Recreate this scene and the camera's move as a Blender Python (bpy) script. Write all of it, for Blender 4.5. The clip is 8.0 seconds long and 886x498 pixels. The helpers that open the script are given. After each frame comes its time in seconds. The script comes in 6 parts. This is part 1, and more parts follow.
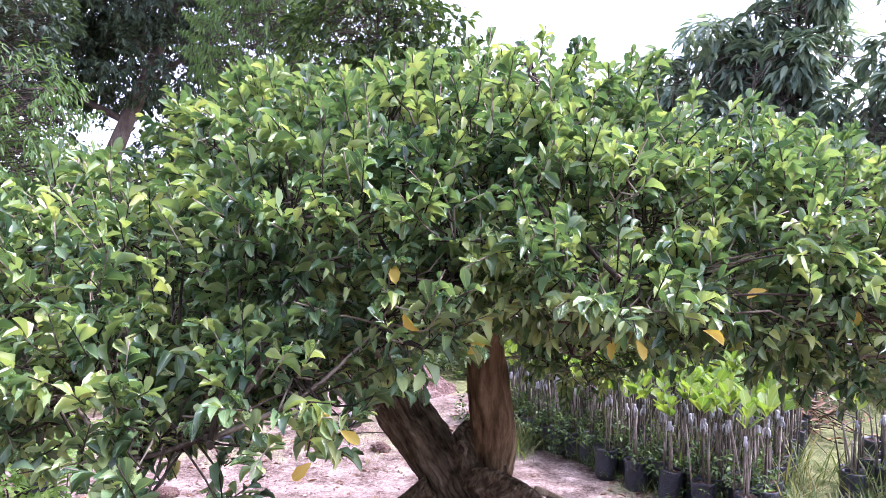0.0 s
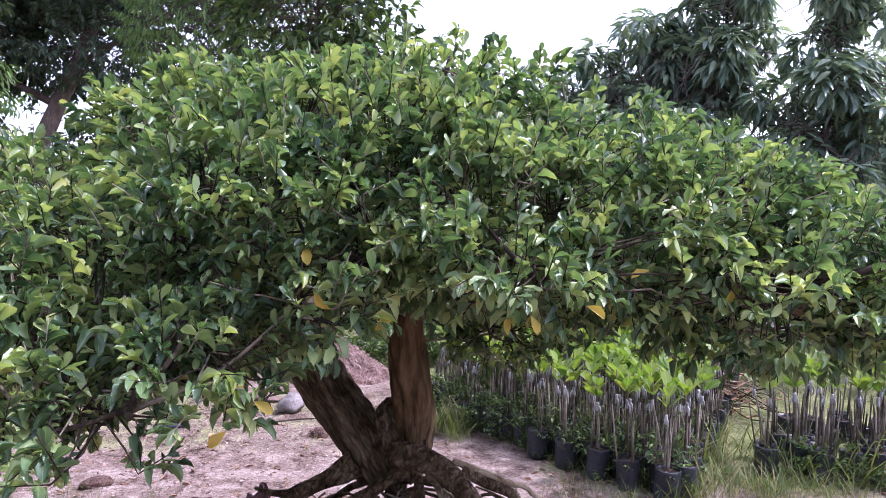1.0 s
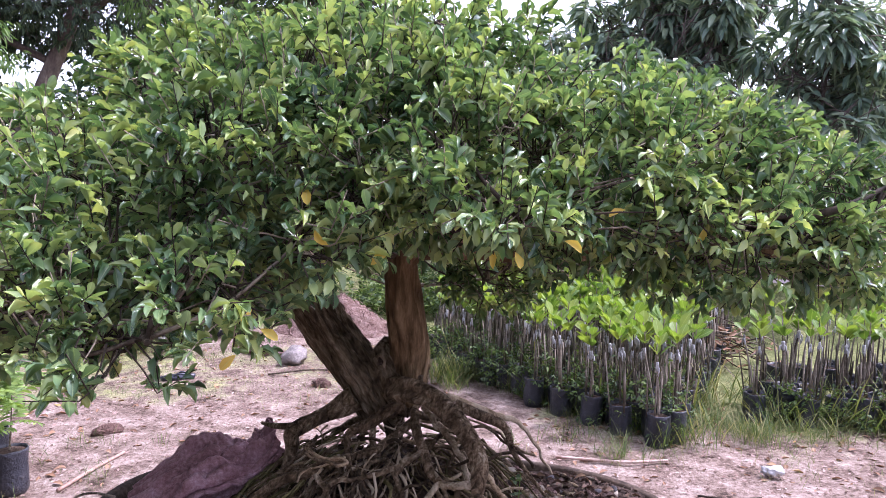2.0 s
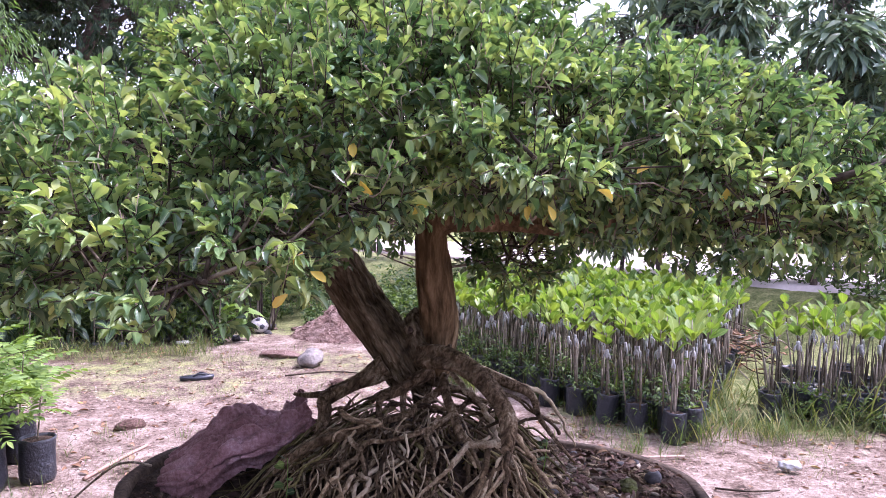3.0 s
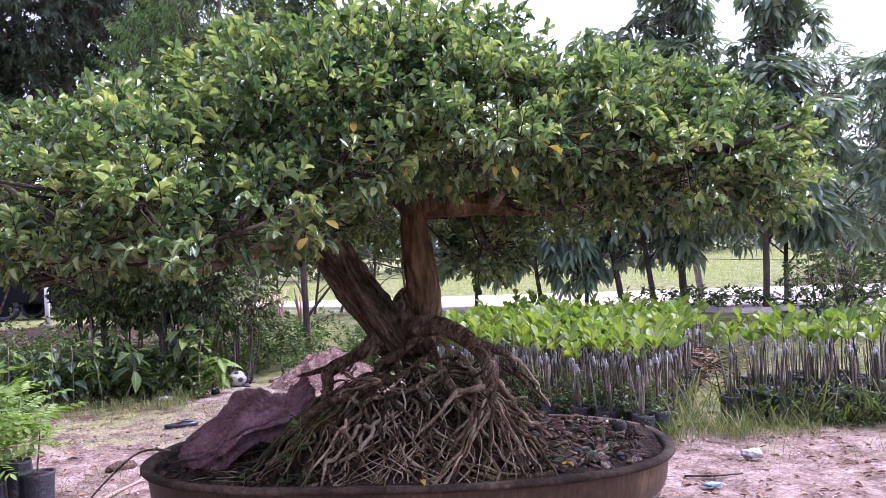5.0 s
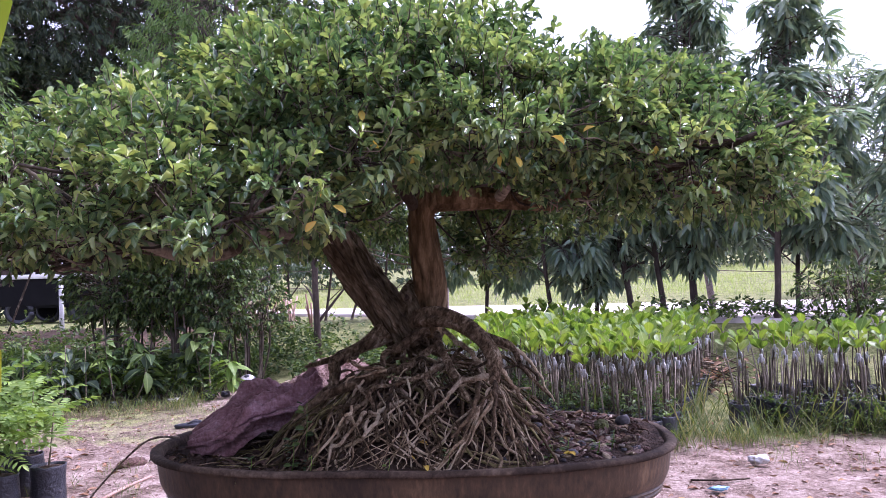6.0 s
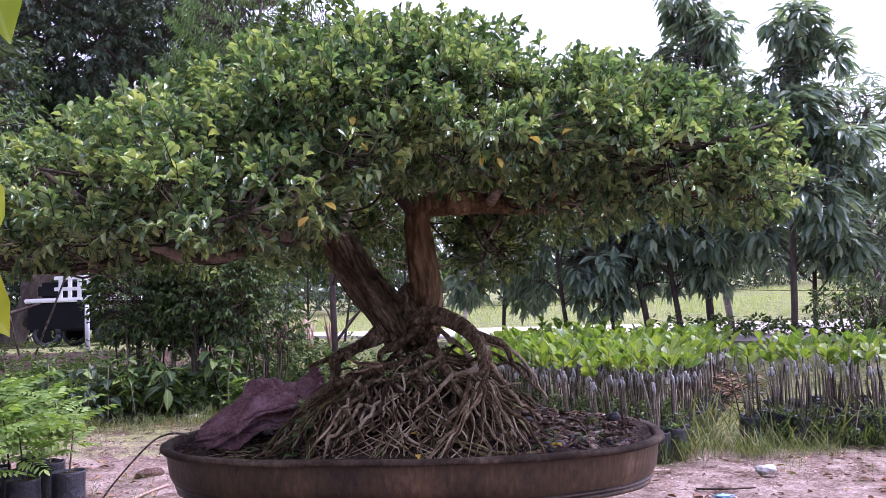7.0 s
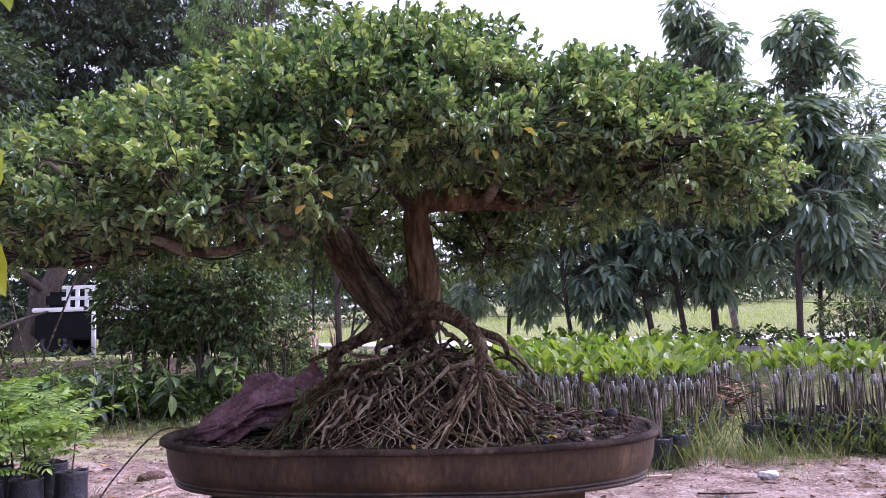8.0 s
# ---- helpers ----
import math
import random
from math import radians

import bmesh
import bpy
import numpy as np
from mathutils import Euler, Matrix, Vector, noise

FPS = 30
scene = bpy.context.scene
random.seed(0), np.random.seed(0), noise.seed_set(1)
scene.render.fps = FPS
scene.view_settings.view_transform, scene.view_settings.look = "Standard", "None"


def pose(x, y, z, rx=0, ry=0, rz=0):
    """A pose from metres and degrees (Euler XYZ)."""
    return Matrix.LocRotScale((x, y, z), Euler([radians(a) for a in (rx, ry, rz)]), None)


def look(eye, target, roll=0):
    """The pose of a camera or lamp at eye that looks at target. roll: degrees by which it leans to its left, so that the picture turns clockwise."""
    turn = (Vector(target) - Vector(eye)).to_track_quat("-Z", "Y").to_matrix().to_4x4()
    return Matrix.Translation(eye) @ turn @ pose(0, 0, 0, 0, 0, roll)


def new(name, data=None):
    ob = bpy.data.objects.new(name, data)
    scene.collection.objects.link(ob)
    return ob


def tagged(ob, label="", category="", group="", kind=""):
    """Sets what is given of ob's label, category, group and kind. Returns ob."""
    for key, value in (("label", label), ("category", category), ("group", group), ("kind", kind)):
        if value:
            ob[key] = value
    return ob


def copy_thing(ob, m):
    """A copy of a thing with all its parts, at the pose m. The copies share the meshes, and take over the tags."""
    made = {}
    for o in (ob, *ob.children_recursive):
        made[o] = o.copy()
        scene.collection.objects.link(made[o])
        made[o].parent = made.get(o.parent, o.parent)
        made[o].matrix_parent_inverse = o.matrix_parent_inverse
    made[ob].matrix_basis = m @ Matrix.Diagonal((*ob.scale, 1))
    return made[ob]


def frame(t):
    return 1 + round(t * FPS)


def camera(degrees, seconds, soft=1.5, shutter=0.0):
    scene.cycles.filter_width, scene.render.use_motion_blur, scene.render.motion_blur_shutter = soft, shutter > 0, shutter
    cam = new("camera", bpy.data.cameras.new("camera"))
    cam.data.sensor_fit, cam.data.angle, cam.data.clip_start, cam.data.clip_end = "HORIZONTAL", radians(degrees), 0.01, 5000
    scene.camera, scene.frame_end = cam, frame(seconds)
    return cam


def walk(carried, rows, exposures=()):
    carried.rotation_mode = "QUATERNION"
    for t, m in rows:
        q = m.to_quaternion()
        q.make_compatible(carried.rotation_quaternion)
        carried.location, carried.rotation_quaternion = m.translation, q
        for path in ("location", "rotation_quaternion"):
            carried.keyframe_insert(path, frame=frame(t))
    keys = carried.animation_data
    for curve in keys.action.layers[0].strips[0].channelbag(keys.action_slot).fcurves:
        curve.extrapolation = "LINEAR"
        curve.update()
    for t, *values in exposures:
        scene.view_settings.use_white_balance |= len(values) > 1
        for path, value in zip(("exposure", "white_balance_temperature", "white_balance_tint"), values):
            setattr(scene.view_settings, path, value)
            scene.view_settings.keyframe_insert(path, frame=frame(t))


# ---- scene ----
cam = camera(62.9, 8.0, soft=0.6)
PATH = [
    (0, (0.142, 0.009, 1.735), (0.007, 2.005, 1.717), 0.8),
    (0.5, (0.18, -0.037, 1.736), (0.112, 1.962, 1.723), 0.8),
    (1, (0.212, -0.085, 1.728), (0.228, 1.915, 1.681), 0.9),
    (1.5, (0.234, -0.15, 1.715), (0.26, 1.848, 1.632), 1.0),
    (2, (0.232, -0.191, 1.696), (0.248, 1.803, 1.535), 0.6),
    (2.2, (0.221, -0.19, 1.682), (0.193, 1.803, 1.511), 1.3),
    (3.3, (0.168, -0.334, 1.508), (0.18, 1.664, 1.437), -0.0),
    (3.5, (0.166, -0.368, 1.469), (0.206, 1.631, 1.428), -0.1),
    (4, (0.15, -0.469, 1.381), (0.171, 1.531, 1.414), -1.0),
    (4.5, (0.122, -0.578, 1.326), (0.192, 1.42, 1.379), -2.3),
    (5.8, (0.114, -0.664, 1.257), (0.208, 1.332, 1.347), -2.7),
    (6, (0.131, -0.677, 1.234), (0.186, 1.32, 1.334), -1.9),
    (6.5, (0.187, -0.757, 1.188), (0.204, 1.236, 1.354), -2.2),
    (7, (0.228, -0.797, 1.14), (0.223, 1.196, 1.312), -2.1),
    (7.5, (0.249, -0.809, 1.101), (0.233, 1.181, 1.299), -1.5),
    (8, (0.259, -0.818, 1.068), (0.236, 1.171, 1.279), -1.8),
]
walk(cam, [(t, look(eye, target, roll)) for t, eye, target, roll in PATH],
     exposures=[(0.0, 0.88, 5400, 37), (0.5, 0.5, 5400, 37), (1.0, 0.28, 5400, 37), (1.5, 0.26, 5450, 36), (2.2, 0.56, 5550, 35), (3.5, 0.66, 5500, 41), (4.5, 0.44, 5450, 43), (6.0, 0.28, 5400, 43), (8.0, 0.1, 5400, 44)])

# ---- world and sun: a bright hazy overcast sky ----
SUN_ELEVATION, SUN_TURN = radians(60), radians(76)
world = bpy.data.worlds.new("sky")
scene.world = world
world.use_nodes = True
wn, wl = world.node_tree.nodes, world.node_tree.links
wn.clear()
sky = wn.new("ShaderNodeTexSky")
sky.sky_type = "NISHITA"
sky.sun_disc = False
sky.sun_elevation, sky.sun_rotation = SUN_ELEVATION, SUN_TURN
sky.air_density, sky.dust_density, sky.ozone_density = 1.0, 2.0, 1.0
haze = wn.new("ShaderNodeHueSaturation")
haze.inputs["Saturation"].default_value = 0.25
background = wn.new("ShaderNodeBackground")
background.inputs["Strength"].default_value = 0.44
w_out = wn.new("ShaderNodeOutputWorld")
wl.new(sky.outputs["Color"], haze.inputs["Color"])
wl.new(haze.outputs["Color"], background.inputs["Color"])
wl.new(background.outputs["Background"], w_out.inputs["Surface"])

sun = bpy.data.lights.new("sun", "SUN")
sun.energy, sun.angle, sun.color = 5.0, radians(6), (1.0, 0.96, 0.9)
sun_ob = new("sun", sun)
sun_ob.matrix_world = look((0, 0, 0), (-math.sin(SUN_TURN) * math.cos(SUN_ELEVATION), -math.cos(SUN_TURN) * math.cos(SUN_ELEVATION), -math.sin(SUN_ELEVATION)))
sun_ob.location = (9, -3, 14)

# ---- materials ----
def ramp_of(nt, fac, stops):
    r = nt.nodes.new("ShaderNodeValToRGB")
    while len(r.color_ramp.elements) < len(stops):
        r.color_ramp.elements.new(0.5)
    for e, (p, c) in zip(r.color_ramp.elements, stops):
        e.position, e.color = p, (*c, 1)
    nt.links.new(fac, r.inputs["Fac"])
    return r.outputs["Color"]


def noise_of(nt, scale, detail=4.0, rough=0.55, stretch=(1, 1, 1), space="Object"):
    tc = nt.nodes.new("ShaderNodeTexCoord")
    mp = nt.nodes.new("ShaderNodeMapping")
    mp.inputs["Scale"].default_value = stretch
    n = nt.nodes.new("ShaderNodeTexNoise")
    n.inputs["Scale"].default_value, n.inputs["Detail"].default_value, n.inputs["Roughness"].default_value = scale, detail, rough
    nt.links.new(tc.outputs[space], mp.inputs["Vector"])
    nt.links.new(mp.outputs["Vector"], n.inputs["Vector"])
    return n.outputs["Fac"]


def mixed(nt, fac, a, b, how="MIX"):
    m = nt.nodes.new("ShaderNodeMix")
    m.data_type, m.blend_type = "RGBA", how
    for sock, v in ((m.inputs[0], fac), (m.inputs[6], a), (m.inputs[7], b)):
        if hasattr(v, "links"):
            nt.links.new(v, sock)
        else:
            sock.default_value = v if isinstance(v, float) else (*v, 1)
    return m.outputs[2]


def sums(nt, a, b, how="ADD"):
    m = nt.nodes.new("ShaderNodeMath")
    m.operation = how
    for sock, v in zip(m.inputs, (a, b)):
        if hasattr(v, "links"):
            nt.links.new(v, sock)
        else:
            sock.default_value = v
    return m.outputs[0]


def chance(nt):
    """A random number for each loose piece and each object."""
    g = nt.nodes.new("ShaderNodeNewGeometry")
    o = nt.nodes.new("ShaderNodeObjectInfo")
    return sums(nt, sums(nt, g.outputs["Random Per Island"], o.outputs["Random"]), 1.0, "MODULO")


def fresh(name):
    m = bpy.data.materials.new(name)
    m.use_nodes = True
    nt = m.node_tree
    return m, nt, nt.nodes["Principled BSDF"]


def bumped(nt, bsdf, height, strength, distance):
    b = nt.nodes.new("ShaderNodeBump")
    b.inputs["Strength"].default_value, b.inputs["Distance"].default_value = strength, distance
    nt.links.new(height, b.inputs["Height"])
    nt.links.new(b.outputs["Normal"], bsdf.inputs["Normal"])


def rough_mat(name, stops, scale=6.0, fine=40.0, bump=0.5, depth=0.01, rough=0.85, stretch=(1, 1, 1), spread=0.25, metal=0.0, strong=1.9):
    """Mottled opaque surface: broad stains, fine grain and relief; spread varies it from piece to piece."""
    m, nt, bsdf = fresh(name)
    broad, grain = noise_of(nt, scale, 5, 0.6, stretch), noise_of(nt, fine, 6, 0.65, stretch)
    fac = sums(nt, sums(nt, broad, 0.6, "MULTIPLY"), sums(nt, grain, 0.4, "MULTIPLY"))
    fac = sums(nt, sums(nt, sums(nt, fac, 0.5, "SUBTRACT"), strong, "MULTIPLY"), 0.5)
    fac = sums(nt, fac, sums(nt, sums(nt, chance(nt), 0.5, "SUBTRACT"), spread, "MULTIPLY"))
    nt.links.new(ramp_of(nt, fac, stops), bsdf.inputs["Base Color"])
    bsdf.inputs["Roughness"].default_value, bsdf.inputs["Metallic"].default_value = rough, metal
    bsdf.inputs["Specular IOR Level"].default_value = 0.5 if rough < 0.6 else 0.15
    bumped(nt, bsdf, sums(nt, grain, broad), bump, depth)
    return m


def leaf_mat(name, stops, rough=0.42, glow=0.35, vein=0.25, patch=1.2, tint=(1.15, 1.25, 0.5), tuft=0.0):
    """Leaf blade: colour by leaf, by broad patches and by tufts of young or old growth, pale midrib, waxy gloss, light shining through."""
    m, nt, bsdf = fresh(name)
    fac = sums(nt, sums(nt, chance(nt), 0.4 if tuft else 0.75, "MULTIPLY"), sums(nt, noise_of(nt, patch, 2), 0.32, "MULTIPLY"))
    if tuft:
        young = nt.nodes.new("ShaderNodeMapRange")
        young.inputs[1].default_value, young.inputs[2].default_value = 0.34, 0.68
        nt.links.new(noise_of(nt, tuft, 1), young.inputs[0])
        fac = sums(nt, fac, sums(nt, young.outputs[0], 0.36, "MULTIPLY"))
    color = ramp_of(nt, fac, stops)
    uv = nt.nodes.new("ShaderNodeUVMap")
    uv.uv_map = "blade"
    sep = nt.nodes.new("ShaderNodeSeparateXYZ")
    nt.links.new(uv.outputs["UV"], sep.inputs[0])
    across = sums(nt, sums(nt, sep.outputs["X"], 0.5, "SUBTRACT"), 0.0, "ADD")
    across = sums(nt, across, 0.0, "ABSOLUTE")
    rib = sums(nt, across, 0.045, "LESS_THAN")
    side = sums(nt, sums(nt, sums(nt, sep.outputs["Y"], sums(nt, across, 0.5, "MULTIPLY"), "SUBTRACT"), 52.0, "MULTIPLY"), 0.0, "SINE")
    color = mixed(nt, sums(nt, rib, vein, "MULTIPLY"), color, (0.42, 0.5, 0.2))
    nt.links.new(color, bsdf.inputs["Base Color"])
    bsdf.inputs["Roughness"].default_value, bsdf.inputs["Specular IOR Level"].default_value = rough, 0.55 if rough < 0.4 else 0.25
    bumped(nt, bsdf, sums(nt, sums(nt, side, 0.5, "MULTIPLY"), sums(nt, rib, -1.0, "MULTIPLY")), 0.12, 0.001)
    tr = nt.nodes.new("ShaderNodeBsdfTranslucent")
    nt.links.new(mixed(nt, 1.0, color, tint, "MULTIPLY"), tr.inputs["Color"])
    mix = nt.nodes.new("ShaderNodeMixShader")
    mix.inputs[0].default_value = glow
    nt.links.new(bsdf.outputs[0], mix.inputs[1])
    nt.links.new(tr.outputs[0], mix.inputs[2])
    nt.links.new(mix.outputs[0], nt.nodes["Material Output"].inputs["Surface"])
    return m


BONSAI_LEAF = leaf_mat("bonsai_leaf", [(0.0, (0.016, 0.036, 0.022)), (0.26, (0.05, 0.098, 0.046)), (0.5, (0.14, 0.222, 0.092)), (0.72, (0.32, 0.395, 0.15)), (1.0, (0.6, 0.6, 0.2))], rough=0.25, glow=0.32, tint=(1.12, 1.22, 0.6), patch=2.2, tuft=11.0)
YELLOW_LEAF = leaf_mat("yellow_leaf", [(0.0, (0.55, 0.36, 0.05)), (0.6, (0.62, 0.46, 0.08)), (1.0, (0.5, 0.28, 0.06))], glow=0.25)
GRAFT_LEAF = leaf_mat("graft_leaf", [(0.0, (0.042, 0.09, 0.02)), (0.45, (0.12, 0.2, 0.036)), (1.0, (0.31, 0.365, 0.06))], rough=0.4, glow=0.4, tuft=5.0)
MANGO_LEAF = leaf_mat("mango_leaf", [(0.0, (0.085, 0.14, 0.115)), (0.5, (0.165, 0.235, 0.17)), (1.0, (0.3, 0.35, 0.21))], rough=0.3, glow=0.42, patch=0.5, tint=(1.1, 1.15, 0.7))
DARK_LEAF = leaf_mat("dark_leaf", [(0.0, (0.022, 0.037, 0.026)), (0.6, (0.045, 0.07, 0.043)), (1.0, (0.115, 0.15, 0.08))], rough=0.45, glow=0.28, patch=0.4, tuft=1.2)
PALE_LEAF = leaf_mat("pale_leaf", [(0.0, (0.05, 0.1, 0.03)), (0.6, (0.1, 0.17, 0.05)), (1.0, (0.17, 0.24, 0.08))], rough=0.5, glow=0.4, patch=0.5)
BUSH_LEAF = leaf_mat("bush_leaf", [(0.0, (0.018, 0.035, 0.016)), (0.5, (0.05, 0.088, 0.03)), (1.0, (0.16, 0.22, 0.055))], rough=0.45, glow=0.35, patch=0.8)
LIGHT_LEAF = leaf_mat("light_leaf", [(0.0, (0.09, 0.16, 0.04)), (0.6, (0.17, 0.26, 0.065)), (1.0, (0.28, 0.37, 0.1))], rough=0.5, glow=0.4)
GRASS = leaf_mat("grass", [(0.0, (0.045, 0.07, 0.022)), (0.5, (0.095, 0.135, 0.04)), (0.75, (0.18, 0.19, 0.07)), (1.0, (0.36, 0.31, 0.17))], rough=0.6, glow=0.35, vein=0.0)
MEADOW = leaf_mat("meadow_blade", [(0.0, (0.13, 0.19, 0.04)), (0.5, (0.24, 0.31, 0.08)), (1.0, (0.42, 0.45, 0.17))], rough=0.6, glow=0.4, vein=0.0)
DRY_LEAF = leaf_mat("dry_leaf", [(0.0, (0.1, 0.055, 0.03)), (0.5, (0.22, 0.12, 0.07)), (0.85, (0.32, 0.2, 0.13)), (1.0, (0.5, 0.33, 0.08))], rough=0.8, glow=0.1, tint=(1, 0.9, 0.7))
CHIP = rough_mat("chip", [(0.2, (0.08, 0.045, 0.035)), (0.5, (0.22, 0.14, 0.11)), (0.8, (0.4, 0.29, 0.25))], 3, 60, spread=0.7)

def bark_mat(name, stops, scale, lean, stretch, crack, depth):
    """Bark with plates and long cracks running along a stem that leans by so many degrees in x."""
    m, nt, bsdf = fresh(name)
    tc, mp = nt.nodes.new("ShaderNodeTexCoord"), nt.nodes.new("ShaderNodeMapping")
    mp.vector_type = "TEXTURE"
    mp.inputs["Rotation"].default_value = (0, radians(lean), 0)
    mp.inputs["Scale"].default_value = (1, 1, stretch)
    nt.links.new(tc.outputs["Object"], mp.inputs["Vector"])
    facs = []
    for k, detail in ((scale, 6), (scale * 5, 5)):
        n = nt.nodes.new("ShaderNodeTexNoise")
        n.inputs["Scale"].default_value, n.inputs["Detail"].default_value, n.inputs["Roughness"].default_value = k, detail, 0.65
        nt.links.new(mp.outputs["Vector"], n.inputs["Vector"])
        facs.append(n.outputs["Fac"])
    bend = nt.nodes.new("ShaderNodeVectorMath")
    bend.operation = "ADD"
    swirl = nt.nodes.new("ShaderNodeTexNoise")
    swirl.inputs["Scale"].default_value = scale * 1.5
    nt.links.new(mp.outputs["Vector"], swirl.inputs["Vector"])
    soft = nt.nodes.new("ShaderNodeVectorMath")
    soft.operation = "SCALE"
    soft.inputs["Scale"].default_value = 0.05
    nt.links.new(swirl.outputs["Color"], soft.inputs[0])
    nt.links.new(mp.outputs["Vector"], bend.inputs[0])
    nt.links.new(soft.outputs[0], bend.inputs[1])
    cells = nt.nodes.new("ShaderNodeTexVoronoi")
    cells.feature = "DISTANCE_TO_EDGE"
    cells.inputs["Scale"].default_value = scale * 2.2
    nt.links.new(bend.outputs[0], cells.inputs["Vector"])
    edge = nt.nodes.new("ShaderNodeMapRange")
    edge.inputs[1].default_value, edge.inputs[2].default_value = 0.0, 0.16
    nt.links.new(cells.outputs["Distance"], edge.inputs[0])
    fac = sums(nt, sums(nt, sums(nt, sums(nt, facs[0], 0.6, "MULTIPLY"), sums(nt, facs[1], 0.4, "MULTIPLY")), 0.5, "SUBTRACT"), 2.2, "MULTIPLY")
    fac = sums(nt, sums(nt, fac, 0.5), sums(nt, sums(nt, edge.outputs[0], 1.0, "SUBTRACT"), crack, "MULTIPLY"))
    nt.links.new(ramp_of(nt, fac, stops), bsdf.inputs["Base Color"])
    bsdf.inputs["Roughness"].default_value, bsdf.inputs["Specular IOR Level"].default_value = 0.9, 0.15
    bumped(nt, bsdf, sums(nt, sums(nt, edge.outputs[0], crack * 2, "MULTIPLY"), sums(nt, facs[0], facs[1])), 1.0, depth)
    return m


OLD_BARK = bark_mat("old_bark", [(0.12, (0.018, 0.012, 0.006)), (0.36, (0.085, 0.061, 0.035)), (0.58, (0.2, 0.152, 0.092)), (0.85, (0.42, 0.35, 0.24))], 15, -27, 4.0, 0.16, 0.03)
RED_BARK = bark_mat("red_bark", [(0.12, (0.03, 0.018, 0.008)), (0.38, (0.12, 0.076, 0.036)), (0.6, (0.25, 0.17, 0.09)), (0.85, (0.43, 0.33, 0.2))], 9, 0, 5.0, 0.14, 0.02)
ROOT_BARK = rough_mat("root_bark", [(0.25, (0.03, 0.02, 0.011)), (0.45, (0.1, 0.068, 0.038)), (0.6, (0.2, 0.148, 0.088)), (0.8, (0.38, 0.31, 0.21))], 20, 120, 0.9, 0.012, spread=0.5)
ROOT_WOOD = bark_mat("root_wood", [(0.12, (0.02, 0.012, 0.006)), (0.38, (0.09, 0.06, 0.033)), (0.6, (0.21, 0.15, 0.088)), (0.86, (0.46, 0.38, 0.26))], 18, 20, 1.6, 0.12, 0.022)
PALE_ROOT = rough_mat("pale_root", [(0.25, (0.06, 0.04, 0.021)), (0.45, (0.17, 0.12, 0.068)), (0.6, (0.3, 0.225, 0.135)), (0.8, (0.47, 0.385, 0.26))], 16, 120, 0.8, 0.008, spread=0.6)
GREEN_ROOT = rough_mat("algae_root", [(0.25, (0.045, 0.036, 0.014)), (0.5, (0.14, 0.118, 0.045)), (0.8, (0.29, 0.25, 0.11))], 16, 120, 0.8, 0.008, spread=0.6)
TWIG = rough_mat("twig", [(0.25, (0.025, 0.018, 0.012)), (0.55, (0.075, 0.056, 0.038)), (0.8, (0.3, 0.25, 0.18))], 12, 60, 0.4, 0.004, spread=0.7)
TREE_BARK = rough_mat("tree_bark", [(0.2, (0.035, 0.025, 0.022)), (0.6, (0.09, 0.068, 0.055)), (0.9, (0.18, 0.15, 0.12))], 4, 30, 0.6, 0.02, stretch=(1, 1, 0.4))
STEM = rough_mat("graft_stem", [(0.2, (0.05, 0.041, 0.029)), (0.5, (0.125, 0.103, 0.075)), (0.8, (0.27, 0.232, 0.18))], 14, 80, 0.5, 0.004, spread=0.6)
TAPE = rough_mat("graft_tape", [(0.2, (0.17, 0.17, 0.165)), (0.7, (0.44, 0.44, 0.43))], 20, 90, 0.4, 0.003, rough=0.35, spread=0.5)
BAG = rough_mat("grow_bag_film", [(0.3, (0.012, 0.013, 0.018)), (0.7, (0.035, 0.036, 0.045)), (0.9, (0.12, 0.11, 0.1))], 9, 50, 0.8, 0.012, rough=0.38)
SOIL = rough_mat("dark_soil", [(0.25, (0.02, 0.013, 0.009)), (0.5, (0.065, 0.043, 0.031)), (0.75, (0.15, 0.105, 0.08))], 18, 90, 1.0, 0.02, rough=0.95)
CERAMIC = rough_mat("pot_glaze", [(0.2, (0.024, 0.015, 0.008)), (0.45, (0.075, 0.046, 0.023)), (0.65, (0.165, 0.102, 0.052)), (0.85, (0.3, 0.215, 0.13))], 3.5, 60, 0.3, 0.005, rough=0.5, stretch=(1, 1, 0.35))
RIM = rough_mat("pot_rim", [(0.25, (0.032, 0.022, 0.015)), (0.5, (0.085, 0.06, 0.041)), (0.8, (0.2, 0.155, 0.11))], 7, 70, 0.5, 0.005, rough=0.8)
CLOTH = rough_mat("purple_cloth", [(0.1, (0.06, 0.03, 0.026)), (0.4, (0.17, 0.086, 0.085)), (0.6, (0.3, 0.17, 0.18)), (0.85, (0.52, 0.37, 0.4))], 5, 90, 0.5, 0.004, rough=0.7)
STONE = rough_mat("stone", [(0.2, (0.09, 0.08, 0.075)), (0.55, (0.24, 0.21, 0.19)), (0.85, (0.42, 0.37, 0.33))], 7, 50, 0.6, 0.01, spread=0.5)
DARK_STONE = rough_mat("dark_stone", [(0.2, (0.03, 0.028, 0.03)), (0.6, (0.085, 0.078, 0.08)), (0.9, (0.2, 0.18, 0.17))], 9, 60, 0.4, 0.006, rough=0.6, spread=0.5)
MOSS = rough_mat("moss", [(0.25, (0.04, 0.03, 0.02)), (0.5, (0.07, 0.07, 0.025)), (0.8, (0.13, 0.15, 0.04))], 14, 90, 1.0, 0.02)
PILE = rough_mat("earth_pile", [(0.2, (0.07, 0.04, 0.03)), (0.5, (0.2, 0.12, 0.095)), (0.8, (0.36, 0.25, 0.21))], 9, 60, 1.0, 0.05)
